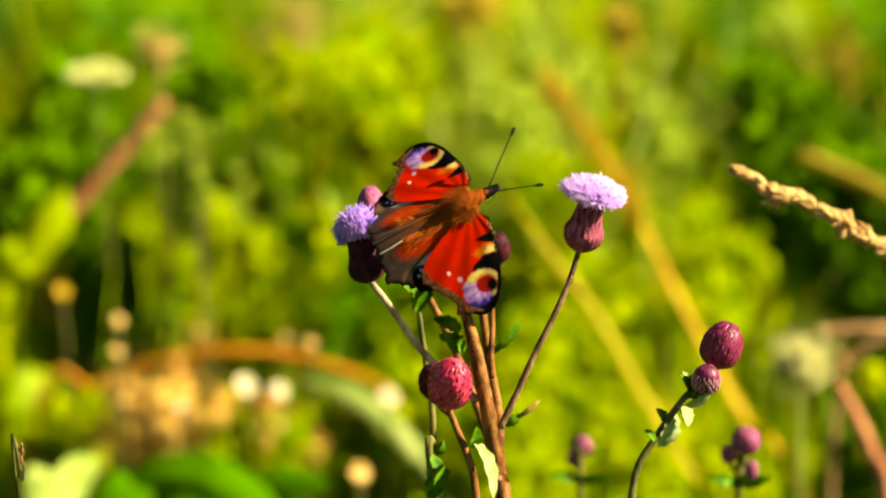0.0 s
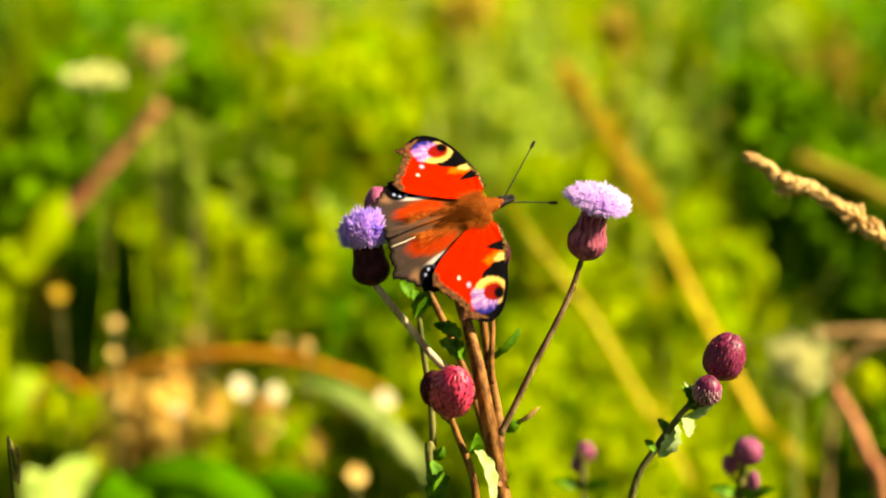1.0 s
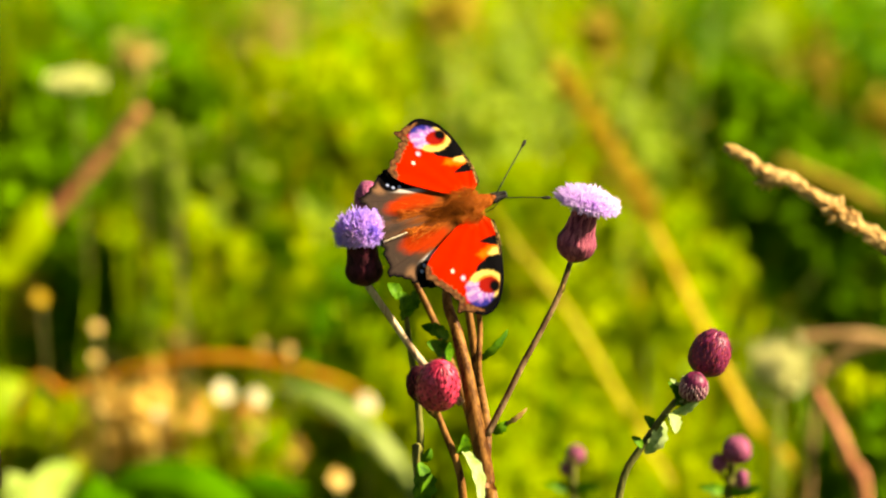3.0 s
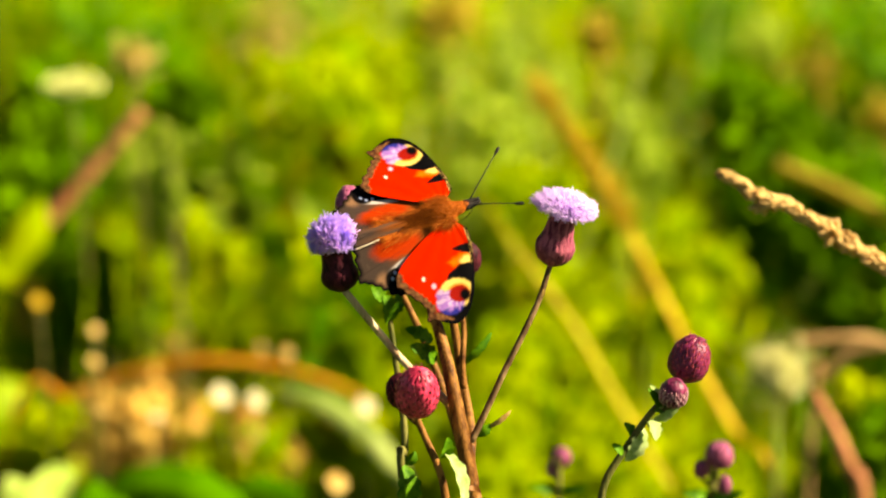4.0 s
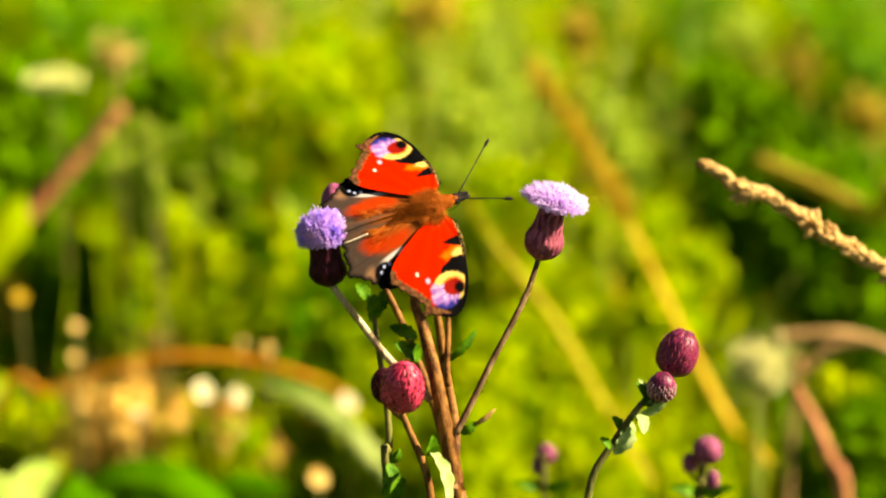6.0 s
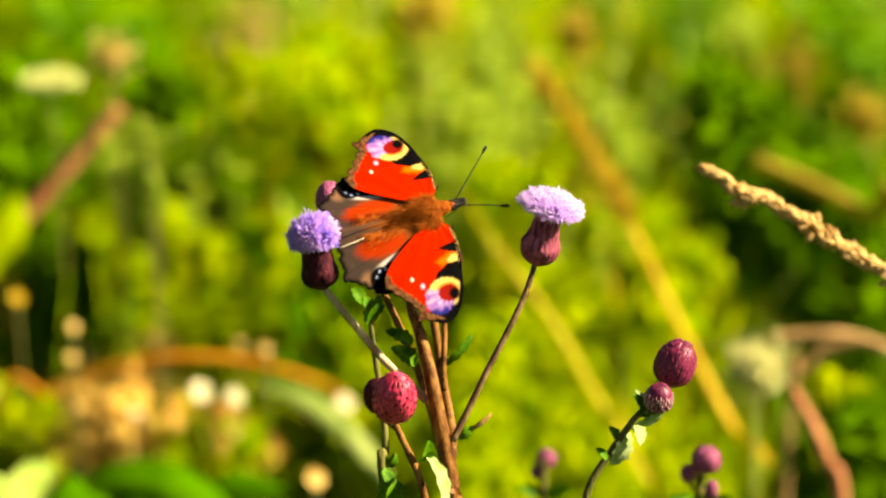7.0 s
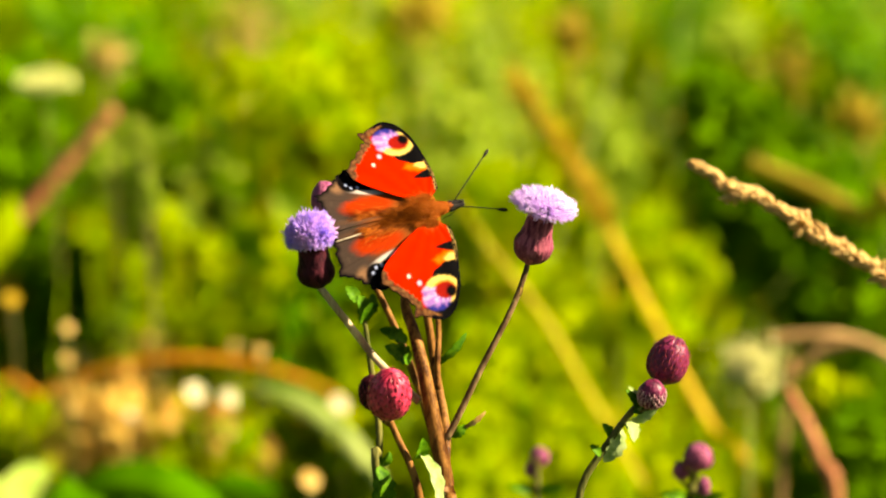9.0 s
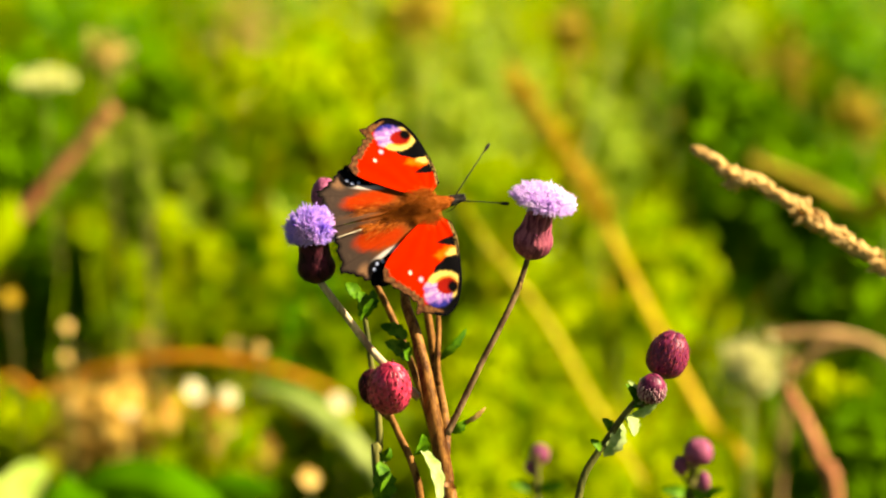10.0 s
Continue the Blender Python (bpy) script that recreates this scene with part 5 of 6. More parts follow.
def glint_flower(at, r, material, label):
    """A small flower added as a blurred glint: stem, domed disc, and petals held up towards the light."""
    at = Vector(at)
    t = thing("glint_flower", (at.x, at.y, 0), label, "flower", "small flowers in the grass")
    part("stem", tube(bmesh.new(), [(at.x, at.y, -0.005), (at.x + 0.003, at.y + 0.002, at.z * 0.5), at], 0.0009, 0.0006, 6, 4), STEM_GREEN, t)
    up = Vector((0.45, -0.55, 0.7)).normalized()
    m = frame_on(at, up)
    disc = bmesh.new()
    bmesh.ops.create_icosphere(disc, subdivisions=2, radius=1.0, matrix=m @ Matrix.Diagonal((r * 0.42, r * 0.42, r * 0.25, 1)))
    part("disc", disc, material, t)
    for k in range(9):
        a = k * 2 * math.pi / 9
        d = m.to_3x3() @ Vector((math.cos(a), math.sin(a), 0.12))
        part("petal", blade(bmesh.new(), [at + d * r * 0.3, at + d * r * 0.7, at + d * r * 1.05], r * 0.62, up, 0.0001, 0.15, 3, 0.3, 0.6), material, t)


# pale flower shapes stand in for sun glints out of focus in the grass
rng = random.Random(77)
extra = [(rng.uniform(70, 470), rng.uniform(610, 800), rng.uniform(1.45, 1.6), rng.uniform(0.9, 2.4)) for _ in range(22)]
for i, (x, y, d, r) in enumerate(((120, 582, 1.5, 2.2), (118, 637, 1.5, 2.2), (345, 697, 1.5, 4.2), (405, 705, 1.5, 3.4), (230, 735, 1.5, 2.0), (410, 772, 1.5, 2.6), (600, 716, 1.5, 3.6), (548, 850, 1.4, 3.6), (460, 620, 1.5, 2.2), (415, 612, 1.6, 1.8), (20, 530, 1.5, 3.0), (128, 722, 1.5, 1.6), *extra)):
    glint_flower(place(x, y, d - (0.09 if i > 11 else 0.24)), r * 0.0012, BLADE_YELLOW if i == 10 else WHITE_BLOOM if i in (2, 3, 4, 6) or i > 11 and i % 3 else DRY_BLOOM, "tiny cream flower head added as a blurred sun glint" if i in (2, 3, 4, 6) or i > 11 and i % 3 else "tiny beige flower head added as a blurred spot of light")


# broad leaves
def broad_leaf(points, width, material, label):
    t = thing("leafy_plant", (points[0][0], points[0][1], 0), label, "leaf")
    part("leaf_blade", blade(bmesh.new(), points, width, OUT, 0.0004, 0.18, 8, 0.03, 0.74), material, t)
    rib(points, width * 0.6, material, t)
    return t


p = (-0.24366, 1.26709, 0.31228)
broad_leaf([down(p, -0.02), p, (-0.23112, 1.27544, 0.33296), (-0.21857, 1.28275, 0.35106), (-0.21132, 1.28954, 0.36786)], 0.020, GRASS_FRESH, "broad sunlit yellow-green leaf")
p = (-0.25568, 1.24413, 0.20207)
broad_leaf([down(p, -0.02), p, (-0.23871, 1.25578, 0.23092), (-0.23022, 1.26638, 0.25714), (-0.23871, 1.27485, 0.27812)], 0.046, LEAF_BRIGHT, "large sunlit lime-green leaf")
p = place(-30, 960, 1.19)
broad_leaf([down(p), p, place(-5, 905, 1.20), place(35, 868, 1.22), place(85, 828, 1.26)], 0.020, BLADE_PALE, "pale yellowish leaf low in the grass")
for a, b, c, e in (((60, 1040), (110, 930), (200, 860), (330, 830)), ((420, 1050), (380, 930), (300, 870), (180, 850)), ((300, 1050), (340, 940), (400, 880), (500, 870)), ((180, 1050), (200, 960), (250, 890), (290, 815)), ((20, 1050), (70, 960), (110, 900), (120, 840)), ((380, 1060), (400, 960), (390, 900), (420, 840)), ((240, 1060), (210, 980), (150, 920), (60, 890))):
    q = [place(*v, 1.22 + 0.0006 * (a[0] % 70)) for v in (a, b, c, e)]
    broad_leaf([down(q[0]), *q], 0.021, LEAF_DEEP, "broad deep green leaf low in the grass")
p = (0.17228, 1.17396, 0.29533)
broad_leaf([down(p), p, (0.18016, 1.17937, 0.30873), (0.2038, 1.18084, 0.31238)], 0.014, GRASS_FRESH, "short bright green leaf")
t = stalk("grass_spike", [(-0.123, 0.705, -0.005), (-0.1225, 0.70, 0.25), (-0.12928, 0.67797, 0.50925), (-0.128, 0.67845, 0.51843), (-0.12751, 0.67951, 0.5264)], 0.0006, 0.0003, STEM_GREEN, "thin grass spike at the foot of the thistle", "grass")
bm = bmesh.new()
for k in range(16):
    q = Vector((-0.128, 0.67873, 0.51914)) + Vector((0.0005 * math.sin(k * 2.4), 0.0005 * math.cos(k * 2.4), -0.004 + 0.0007 * k))
    tube(bm, [q, q + Vector((0.0005 * math.sin(k * 2.4), 0, 0.0012)), q + Vector((0.0003 * math.sin(k * 2.4), 0, 0.0024))], 0.0003, 0.0001, 4, 0)
tagged(part("seed_head", bm, STALK_BROWN, t), kind="stuff")


# ---- what the wind moves ----
def motions():
    for name, rows in (
        ("thistle", [(0, 0.002398, 0.693427, 0, -0.257, 0.114, -0), (0.3, 0.002398, 0.693427, 0, -0.587, 0.558, -0.002), (0.5, 0.002398, 0.693427, 0, -1.365, 0.339, -0.004), (0.8, 0.002398, 0.693427, 0, -0.674, 0.599, -0.003), (1, 0.002398, 0.693427, 0, -0.064, 0.221, 0), (1.2, 0.002398, 0.693427, 0, -0.693, 0.549, -0.002), (1.5, 0.002398, 0.693427, 0, -0.551, 0.352, -0.001), (1.8, 0.002398, 0.693427, 0, 0.205, 0.204, 0.001), (2, 0.002398, 0.693427, 0, -0.365, 0.299, -0), (2.2, 0.002398, 0.693427, 0, -0.878, 0.533, -0.003), (2.5, 0.002398, 0.693427, 0, -0.803, 0.425, -0.002), (2.7, 0.002398, 0.693427, 0, -0.573, 0.442, -0.001), (3.8, 0.002398, 0.693427, 0, 0.329, -0.01, -0), (4, 0.002398, 0.693427, 0, -0.229, -0.039, -0), (4.2, 0.002398, 0.693427, 0, -0.159, 0.171, 0), (4.5, 0.002398, 0.693427, 0, 0.215, -0.116, -0), (4.8, 0.002398, 0.693427, 0, -0.322, 0.085, -0), (5, 0.002398, 0.693427, 0, -0.792, 0.123, -0.001), (5.2, 0.002398, 0.693427, 0, -0.406, 0.031, -0), (5.5, 0.002398, 0.693427, 0, -0.033, 0.034, 0), (5.7, 0.002398, 0.693427, 0, -0.107, 0.045, 0), (6.8, 0.002398, 0.693427, 0, 0.146, 0.052, 0), (7, 0.002398, 0.693427, 0, 0.173, 0.024, 0), (7.5, 0.002398, 0.693427, 0, -0.075, 0.026, 0), (8, 0.002398, 0.693427, 0, 0.149, 0.086, 0), (8.5, 0.002398, 0.693427, 0, -0.091, 0.049, 0), (9, 0.002398, 0.693427, 0, -0.003, 0.002, 0), (9.5, 0.002398, 0.693427, 0, -0.196, -0.053, -0), (10, 0.002398, 0.693427, 0, -0.168, 0.022, -0)]),
        ("flower_branch_right", [(0, -0.001512, -0.02438, 0.535178, -0.079, -1.198, 0.09), (0.3, -0.001807, -0.02438, 0.534233, -3.201, 0.517, 0.187), (0.5, -0.001619, -0.02438, 0.534666, -1.527, -1.292, 0.217), (0.8, -0.001825, -0.02438, 0.534325, -5.38, 1.61, 0.19), (1, -0.001562, -0.02438, 0.534906, -0.662, -0.204, 0.065), (1.2, -0.001619, -0.02438, 0.534462, -4.669, 0.541, 0.255), (1.5, -0.001434, -0.02438, 0.535234, -1.064, -0.139, 0.079), (1.8, -0.001554, -0.02438, 0.535259, -1.752, 1.16, 0.024), (2, -0.001581, -0.02438, 0.534854, -0.636, -0.369, 0.076), (2.2, -0.001668, -0.02438, 0.534434, -3.703, 0.547, 0.202), (2.5, -0.001587, -0.02438, 0.534911, -1.205, -0.252, 0.106), (2.7, -0.001667, -0.02438, 0.535369, -3.958, 0.594, 0.19), (3.8, -0.001693, -0.02438, 0.53506, -3.251, 0.719, 0.153), (4, -0.001631, -0.02438, 0.534198, -1.324, -0.783, 0.162), (4.2, -0.001808, -0.02438, 0.534296, -3.187, 0.037, 0.229), (4.5, -0.001643, -0.02438, 0.534452, -1.957, -0.808, 0.212), (4.8, -0.001802, -0.02438, 0.534424, -3.707, 0.187, 0.244), (5, -0.001668, -0.02438, 0.534674, -1.498, -0.606, 0.16), (5.2, -0.001778, -0.02438, 0.534952, -2.59, 0.391, 0.147), (5.5, -0.00152, -0.02438, 0.534733, -0.92, -0.342, 0.092), (5.7, -0.001646, -0.02438, 0.535844, -3.894, 0.652, 0.174), (6.8, -0.001561, -0.02438, 0.535811, -2.869, 0.457, 0.142), (7, -0.001492, -0.02438, 0.535257, -0.488, 0.177, 0.022), (7.5, -0.001502, -0.02438, 0.535377, -0.396, 0.015, 0.028), (8, -0.001427, -0.02438, 0.535197, -0.624, -0.087, 0.048), (8.5, -0.001464, -0.02438, 0.535457, -0.311, 0.148, 0.01), (9, -0.001502, -0.02438, 0.535187, -0.006, -0.011, 0.001), (9.5, -0.001536, -0.02438, 0.53516, -0.451, -0.052, 0.037), (10, -0.00142, -0.02438, 0.535373, -0.476, -0.156, 0.042)]),
        ("flower_branch_left", [(0, -0.007899, -0.030647, 0.550647, -17.406, -4.187, 0.953), (0.3, -0.007938, -0.030647, 0.548461, 1.178, -0.7, 0.125), (0.5, -0.007773, -0.030647, 0.548823, -1.975, -0.889, -0.205), (0.8, -0.0081, -0.030647, 0.54726, -0.473, 1.172, -0.168), (1, -0.007855, -0.030647, 0.548682, -0.373, -1.357, -0.093), (1.2, -0.008159, -0.030647, 0.547402, -1.291, 0.285, -0.186), (1.5, -0.00813, -0.030647, 0.549232, 0.554, -0.246, -0.004), (1.8, -0.00825, -0.030647, 0.548049, -0.249, 0.94, -0.116), (2, -0.00814, -0.030647, 0.548668, -0.384, -1.153, -0.038), (2.2, -0.008298, -0.030647, 0.547396, -0.399, 1.503, -0.167), (2.5, -0.007862, -0.030647, 0.549036, 0.283, -0.969, -0.042), (2.7, -0.008243, -0.030647, 0.547671, -0.65, 1.608, -0.206), (3.8, -0.008038, -0.030647, 0.547724, -0.684, 0.022, -0.141), (4, -0.007887, -0.030647, 0.548865, -1.161, -2.256, -0.112), (4.2, -0.00822, -0.030647, 0.54781, -1.023, 0.111, -0.146), (4.5, -0.007833, -0.030647, 0.548955, -1.534, -2.881, -0.133), (4.8, -0.008263, -0.030647, 0.54759, -0.83, 0.316, -0.131), (5, -0.007824, -0.030647, 0.549141, -0.97, -1.589, -0.134), (5.2, -0.008242, -0.030647, 0.547618, -0.473, 0.573, -0.116), (5.5, -0.007978, -0.030647, 0.549167, -0.437, -2.318, -0.054), (5.7, -0.008031, -0.030647, 0.548676, -0.237, -0.058, -0.119), (6.8, -0.008355, -0.030647, 0.549046, 0.067, -0.205, -0.026), (7, -0.008328, -0.030647, 0.549738, 0.535, -1.353, 0.059), (7.5, -0.008379, -0.030647, 0.549621, 0.539, -0.932, 0.053), (8, -0.008707, -0.030647, 0.549196, 0.062, -0.556, 0.058), (8.5, -0.008549, -0.030647, 0.549184, 0.326, 0.42, 0.002), (9, -0.008604, -0.030647, 0.549052, 0, -0.022, 0.002), (9.5, -0.00871, -0.030647, 0.549012, 0.007, 0.301, 0.003), (10, -0.008731, -0.030647, 0.549113, -0.31, 0.198, -0.024)]),
        ("bud_branch_front", [(0, -0.007627, -0.040815, 0.512569, 0.306, 2.378, -0.146), (0.3, -0.00767, -0.040815, 0.513327, -0.048, 2.456, -0.175), (0.5, -0.007703, -0.040815, 0.515709, -0.339, 4.879, -0.369), (0.8, -0.007636, -0.040815, 0.512722, 0.202, 2.365, -0.152), (1, -0.007578, -0.040815, 0.512023, 0.775, 2.971, -0.152), (1.2, -0.007654, -0.040815, 0.513031, 0.065, 2.41, -0.164), (1.5, -0.007731, -0.040815, 0.514748, -0.472, 3.053, -0.247), (1.8, -0.00771, -0.040815, 0.512839, 0.212, 0.213, -0.005), (2, -0.007668, -0.040815, 0.513228, -0.025, 2.327, -0.164), (2.2, -0.007716, -0.040815, 0.513971, -0.213, 2.251, -0.171), (2.5, -0.00771, -0.040815, 0.514285, -0.304, 2.91, -0.224), (2.7, -0.007718, -0.040815, 0.514505, -0.409, 3.05, -0.242), (3.8, -0.007697, -0.040815, 0.512627, 0.365, 0.13, 0.008), (4, -0.007717, -0.040815, 0.513264, -0.04, 0.911, -0.066), (4.2, -0.007687, -0.040815, 0.512755, 0.217, 0.773, -0.043), (4.5, -0.007663, -0.040815, 0.51208, 0.76, -0.077, 0.039), (4.8, -0.007718, -0.040815, 0.513333, -0.066, 1.045, -0.077), (5, -0.007782, -0.040815, 0.514533, -0.333, 1.468, -0.122), (5.2, -0.007718, -0.040815, 0.513466, -0.117, 1.282, -0.096), (5.5, -0.007686, -0.040815, 0.512633, 0.301, 0.52, -0.022), (5.7, -0.007763, -0.040815, 0.514099, -0.369, 1.225, -0.106), (6.8, -0.007761, -0.040815, 0.513622, -0.203, 0.378, -0.036), (7, -0.007724, -0.040815, 0.512791, 0.243, -0.356, 0.035), (7.5, -0.00776, -0.040815, 0.513418, -0.09, -0.029, -0.002), (8, -0.007755, -0.040815, 0.513049, 0.101, -0.711, 0.054), (8.5, -0.007762, -0.040815, 0.513586, -0.164, 0.269, -0.027), (9, -0.007744, -0.040815, 0.5132, 0.006, -0.024, 0.002), (9.5, -0.007778, -0.040815, 0.513664, -0.174, -0.009, -0.007), (10, -0.007777, -0.040815, 0.513645, -0.171, -0.023, -0.006)]),
        ("bud_branch_back", [(0, -0.001245, -0.015552, 0.515091, -5.766, -2.642, -0.13), (0.3, -0.001216, -0.015552, 0.514958, -7.197, -0.569, -0.489), (0.5, -0.001277, -0.015552, 0.515373, -5.175, -1.126, -0.273), (0.8, -0.001201, -0.015552, 0.514873, -8.443, -0.021, -0.664), (1, -0.001237, -0.015552, 0.515078, -4.983, -1.062, -0.267), (1.2, -0.001234, -0.015552, 0.515077, -6.226, -0.854, -0.38), (1.5, -0.001359, -0.015552, 0.51602, -1.484, -0.314, -0.088), (1.8, -0.00128, -0.015552, 0.515432, -2.354, 0.059, -0.187), (2, -0.00138, -0.015552, 0.516133, -1.154, -0.904, -0.016), (2.2, -0.001237, -0.015552, 0.515109, -6.263, -0.413, -0.438), (2.5, -0.00134, -0.015552, 0.515822, -2.222, -1.02, -0.079), (2.7, -0.001356, -0.015552, 0.515989, -1.553, -0.383, -0.087), (3.8, -0.001481, -0.015552, 0.51702, 0.003, 0.072, -0.005), (4, -0.001378, -0.015552, 0.51615, -1.111, -0.48, -0.047), (4.2, -0.001235, -0.015552, 0.515067, -5.39, -1.145, -0.286), (4.5, -0.001338, -0.015552, 0.515824, -1.48, -0.737, -0.052), (4.8, -0.001238, -0.015552, 0.515093, -5.61, -0.951, -0.324), (5, -0.001343, -0.015552, 0.515884, -2.089, -0.522, -0.115), (5.2, -0.001221, -0.015552, 0.514981, -7.106, -1.107, -0.411), (5.5, -0.001397, -0.015552, 0.516308, -0.746, -0.395, -0.027), (5.7, -0.001334, -0.015552, 0.51584, -1.654, -0.127, -0.116), (6.8, -0.001415, -0.015552, 0.516438, -0.511, -0.465, -0.004), (7, -0.001531, -0.015552, 0.517381, 0.253, -0.236, 0.035), (7.5, -0.001557, -0.015552, 0.517604, 0.421, -0.112, 0.04), (8, -0.001521, -0.015552, 0.51731, 0.205, -0.144, 0.026), (8.5, -0.001517, -0.015552, 0.517349, 0.236, 0.31, -0.003), (9, -0.00148, -0.015552, 0.517007, -0.003, -0.014, 0.001), (9.5, -0.001458, -0.015552, 0.516825, -0.176, -0.065, -0.009), (10, -0.00148, -0.015552, 0.516993, -0.012, -0.075, 0.004)]),
        ("thistle_b", [(0, 0.03582, 0.664873, 0, -0.56, 0.187, 1.239), (0.3, 0.03582, 0.664873, 0, -0.5, 0.616, 0.609), (0.5, 0.03582, 0.664873, 0, -2.15, 0.507, 2.49), (0.8, 0.03582, 0.664873, 0, -0.506, 0.617, -0.231), (1, 0.03582, 0.664873, 0, -0.101, 0.231, -1.705), (1.2, 0.03582, 0.664873, 0, -0.75, 0.622, 0.611), (1.5, 0.03582, 0.664873, 0, -0.841, 0.408, 0.087), (1.8, 0.03582, 0.664873, 0, 0.378, 0.241, -0.043), (2, 0.03582, 0.664873, 0, -0.514, 0.295, -0.619), (2.2, 0.03582, 0.664873, 0, -0.96, 0.569, 0.563), (2.5, 0.03582, 0.664873, 0, -1.052, 0.483, 0.951), (2.7, 0.03582, 0.664873, 0, -0.969, 0.5, 0.04), (3.8, 0.03582, 0.664873, 0, 0.487, -0.062, -0.174), (4, 0.03582, 0.664873, 0, -0.275, -0.108, 0.626), (4.2, 0.03582, 0.664873, 0, -0.146, 0.087, 0.395), (4.5, 0.03582, 0.664873, 0, 0.265, -0.187, -0.003), (4.8, 0.03582, 0.664873, 0, -0.488, 0.067, 0.715), (5, 0.03582, 0.664873, 0, -1.117, 0.138, 1.497), (5.2, 0.03582, 0.664873, 0, -0.695, 0.052, 1.033), (5.5, 0.03582, 0.664873, 0, -0.043, 0.009, 0.076), (5.7, 0.03582, 0.664873, 0, -0.39, 0.083, 0.361), (6.8, 0.03582, 0.664873, 0, 0.005, 0.086, 0.207), (7, 0.03582, 0.664873, 0, 0.288, 0.02, -0.438), (7.5, 0.03582, 0.664873, 0, -0.084, 0.032, 0.073), (8, 0.03582, 0.664873, 0, 0.255, 0.059, -0.35), (8.5, 0.03582, 0.664873, 0, -0.151, 0.056, -0.003), (9, 0.03582, 0.664873, 0, 0, -0, 0), (9.5, 0.03582, 0.664873, 0, -0.261, -0.039, 0.508), (10, 0.03582, 0.664873, 0, -0.26, 0.048, 0.37)]),
        ("thistle_c", [(0, 0.074881, 0.767505, 0, -0.879, -0.019, 0), (0.3, 0.074881, 0.767505, 0, -0.621, 0.211, -0.001), (0.5, 0.074881, 0.767505, 0, -2.134, 0.152, -0.003), (0.8, 0.074881, 0.767505, 0, -0.449, 0.269, -0.001), (1, 0.074881, 0.767505, 0, -0.216, 0.127, -0), (1.2, 0.074881, 0.767505, 0, -0.879, 0.411, -0.003), (1.5, 0.074881, 0.767505, 0, -0.767, 0.283, -0.002), (1.8, 0.074881, 0.767505, 0, 0.228, 0.21, 0), (2, 0.074881, 0.767505, 0, -0.496, 0.256, -0.001), (2.5, 0.074881, 0.767505, 0, -1.038, 0.371, -0.003), (2.7, 0.074881, 0.767505, 0, -0.996, 0.477, -0.004), (3.8, 0.074881, 0.767505, 0, 0.342, -0.035, -0), (4, 0.074881, 0.767505, 0, -0.432, -0.184, 0.001), (4.5, 0.074881, 0.767505, 0, -0.005, -0.285, 0), (4.8, 0.074881, 0.767505, 0, -0.62, 0.048, -0), (5, 0.074881, 0.767505, 0, -1.182, -0.004, 0), (5.2, 0.074881, 0.767505, 0, -0.886, -0.103, 0.001), (5.5, 0.074881, 0.767505, 0, -0.133, -0.014, 0), (5.7, 0.074881, 0.767505, 0, -0.473, 0.05, -0), (6.8, 0.074881, 0.767505, 0, -0.057, 0.088, -0), (7, 0.074881, 0.767505, 0, 0.328, 0.063, 0), (7.5, 0.074881, 0.767505, 0, -0.106, 0.041, -0), (8, 0.074881, 0.767505, 0, 0.285, 0.117, 0), (8.5, 0.074881, 0.767505, 0, -0.209, 0.045, -0), (9, 0.074881, 0.767505, 0, 0, -0, 0), (9.5, 0.074881, 0.767505, 0, -0.27, -0.078, 0), (10, 0.074881, 0.767505, 0, -0.31, 0.053, -0)]),
        ("thistle_d", [(0, 0.031188, 0.829976, 0, -0.446, -0.265, 0.001), (0.3, 0.031188, 0.829976, 0, -0.402, 0.433, -0.002), (0.5, 0.031188, 0.829976, 0, -1.489, -0.123, 0.002), (0.8, 0.031188, 0.829976, 0, -0.206, 0.535, -0.001), (1, 0.031188, 0.829976, 0, -0.122, -0.003, 0), (1.2, 0.031188, 0.829976, 0, -0.405, 0.444, -0.002), (1.5, 0.031188, 0.829976, 0, -0.585, 0.244, -0.001), (1.8, 0.031188, 0.829976, 0, 0.071, 0.28, 0), (2, 0.031188, 0.829976, 0, -0.361, 0.159, -0.001), (2.2, 0.031188, 0.829976, 0, -0.646, 0.45, -0.003), (2.5, 0.031188, 0.829976, 0, -0.727, 0.32, -0.002), (2.7, 0.031188, 0.829976, 0, -0.544, 0.363, -0.002), (3.8, 0.031188, 0.829976, 0, 0.348, -0.028, -0), (4, 0.031188, 0.829976, 0, -0.302, -0.2, 0.001), (4.2, 0.031188, 0.829976, 0, -0.308, 0.047, -0), (4.5, 0.031188, 0.829976, 0, 0.096, -0.329, -0), (4.8, 0.031188, 0.829976, 0, -0.411, -0.101, 0), (5, 0.031188, 0.829976, 0, -0.891, -0.053, 0), (5.2, 0.031188, 0.829976, 0, -0.549, -0.155, 0.001), (5.5, 0.031188, 0.829976, 0, -0.057, -0.062, 0), (5.7, 0.031188, 0.829976, 0, -0.152, -0.048, 0), (6.8, 0.031188, 0.829976, 0, 0.102, 0.002, -0), (7, 0.031188, 0.829976, 0, 0.298, 0.059, 0), (7.5, 0.031188, 0.829976, 0, -0.121, 0.04, -0), (8, 0.031188, 0.829976, 0, 0.254, 0.118, 0), (8.5, 0.031188, 0.829976, 0, -0.061, 0.07, -0), (9, 0.031188, 0.829976, 0, 0, -0, 0), (9.5, 0.031188, 0.829976, 0, -0.143, -0.116, 0), (10, 0.031188, 0.829976, 0, -0.099, 0.034, -0)]),
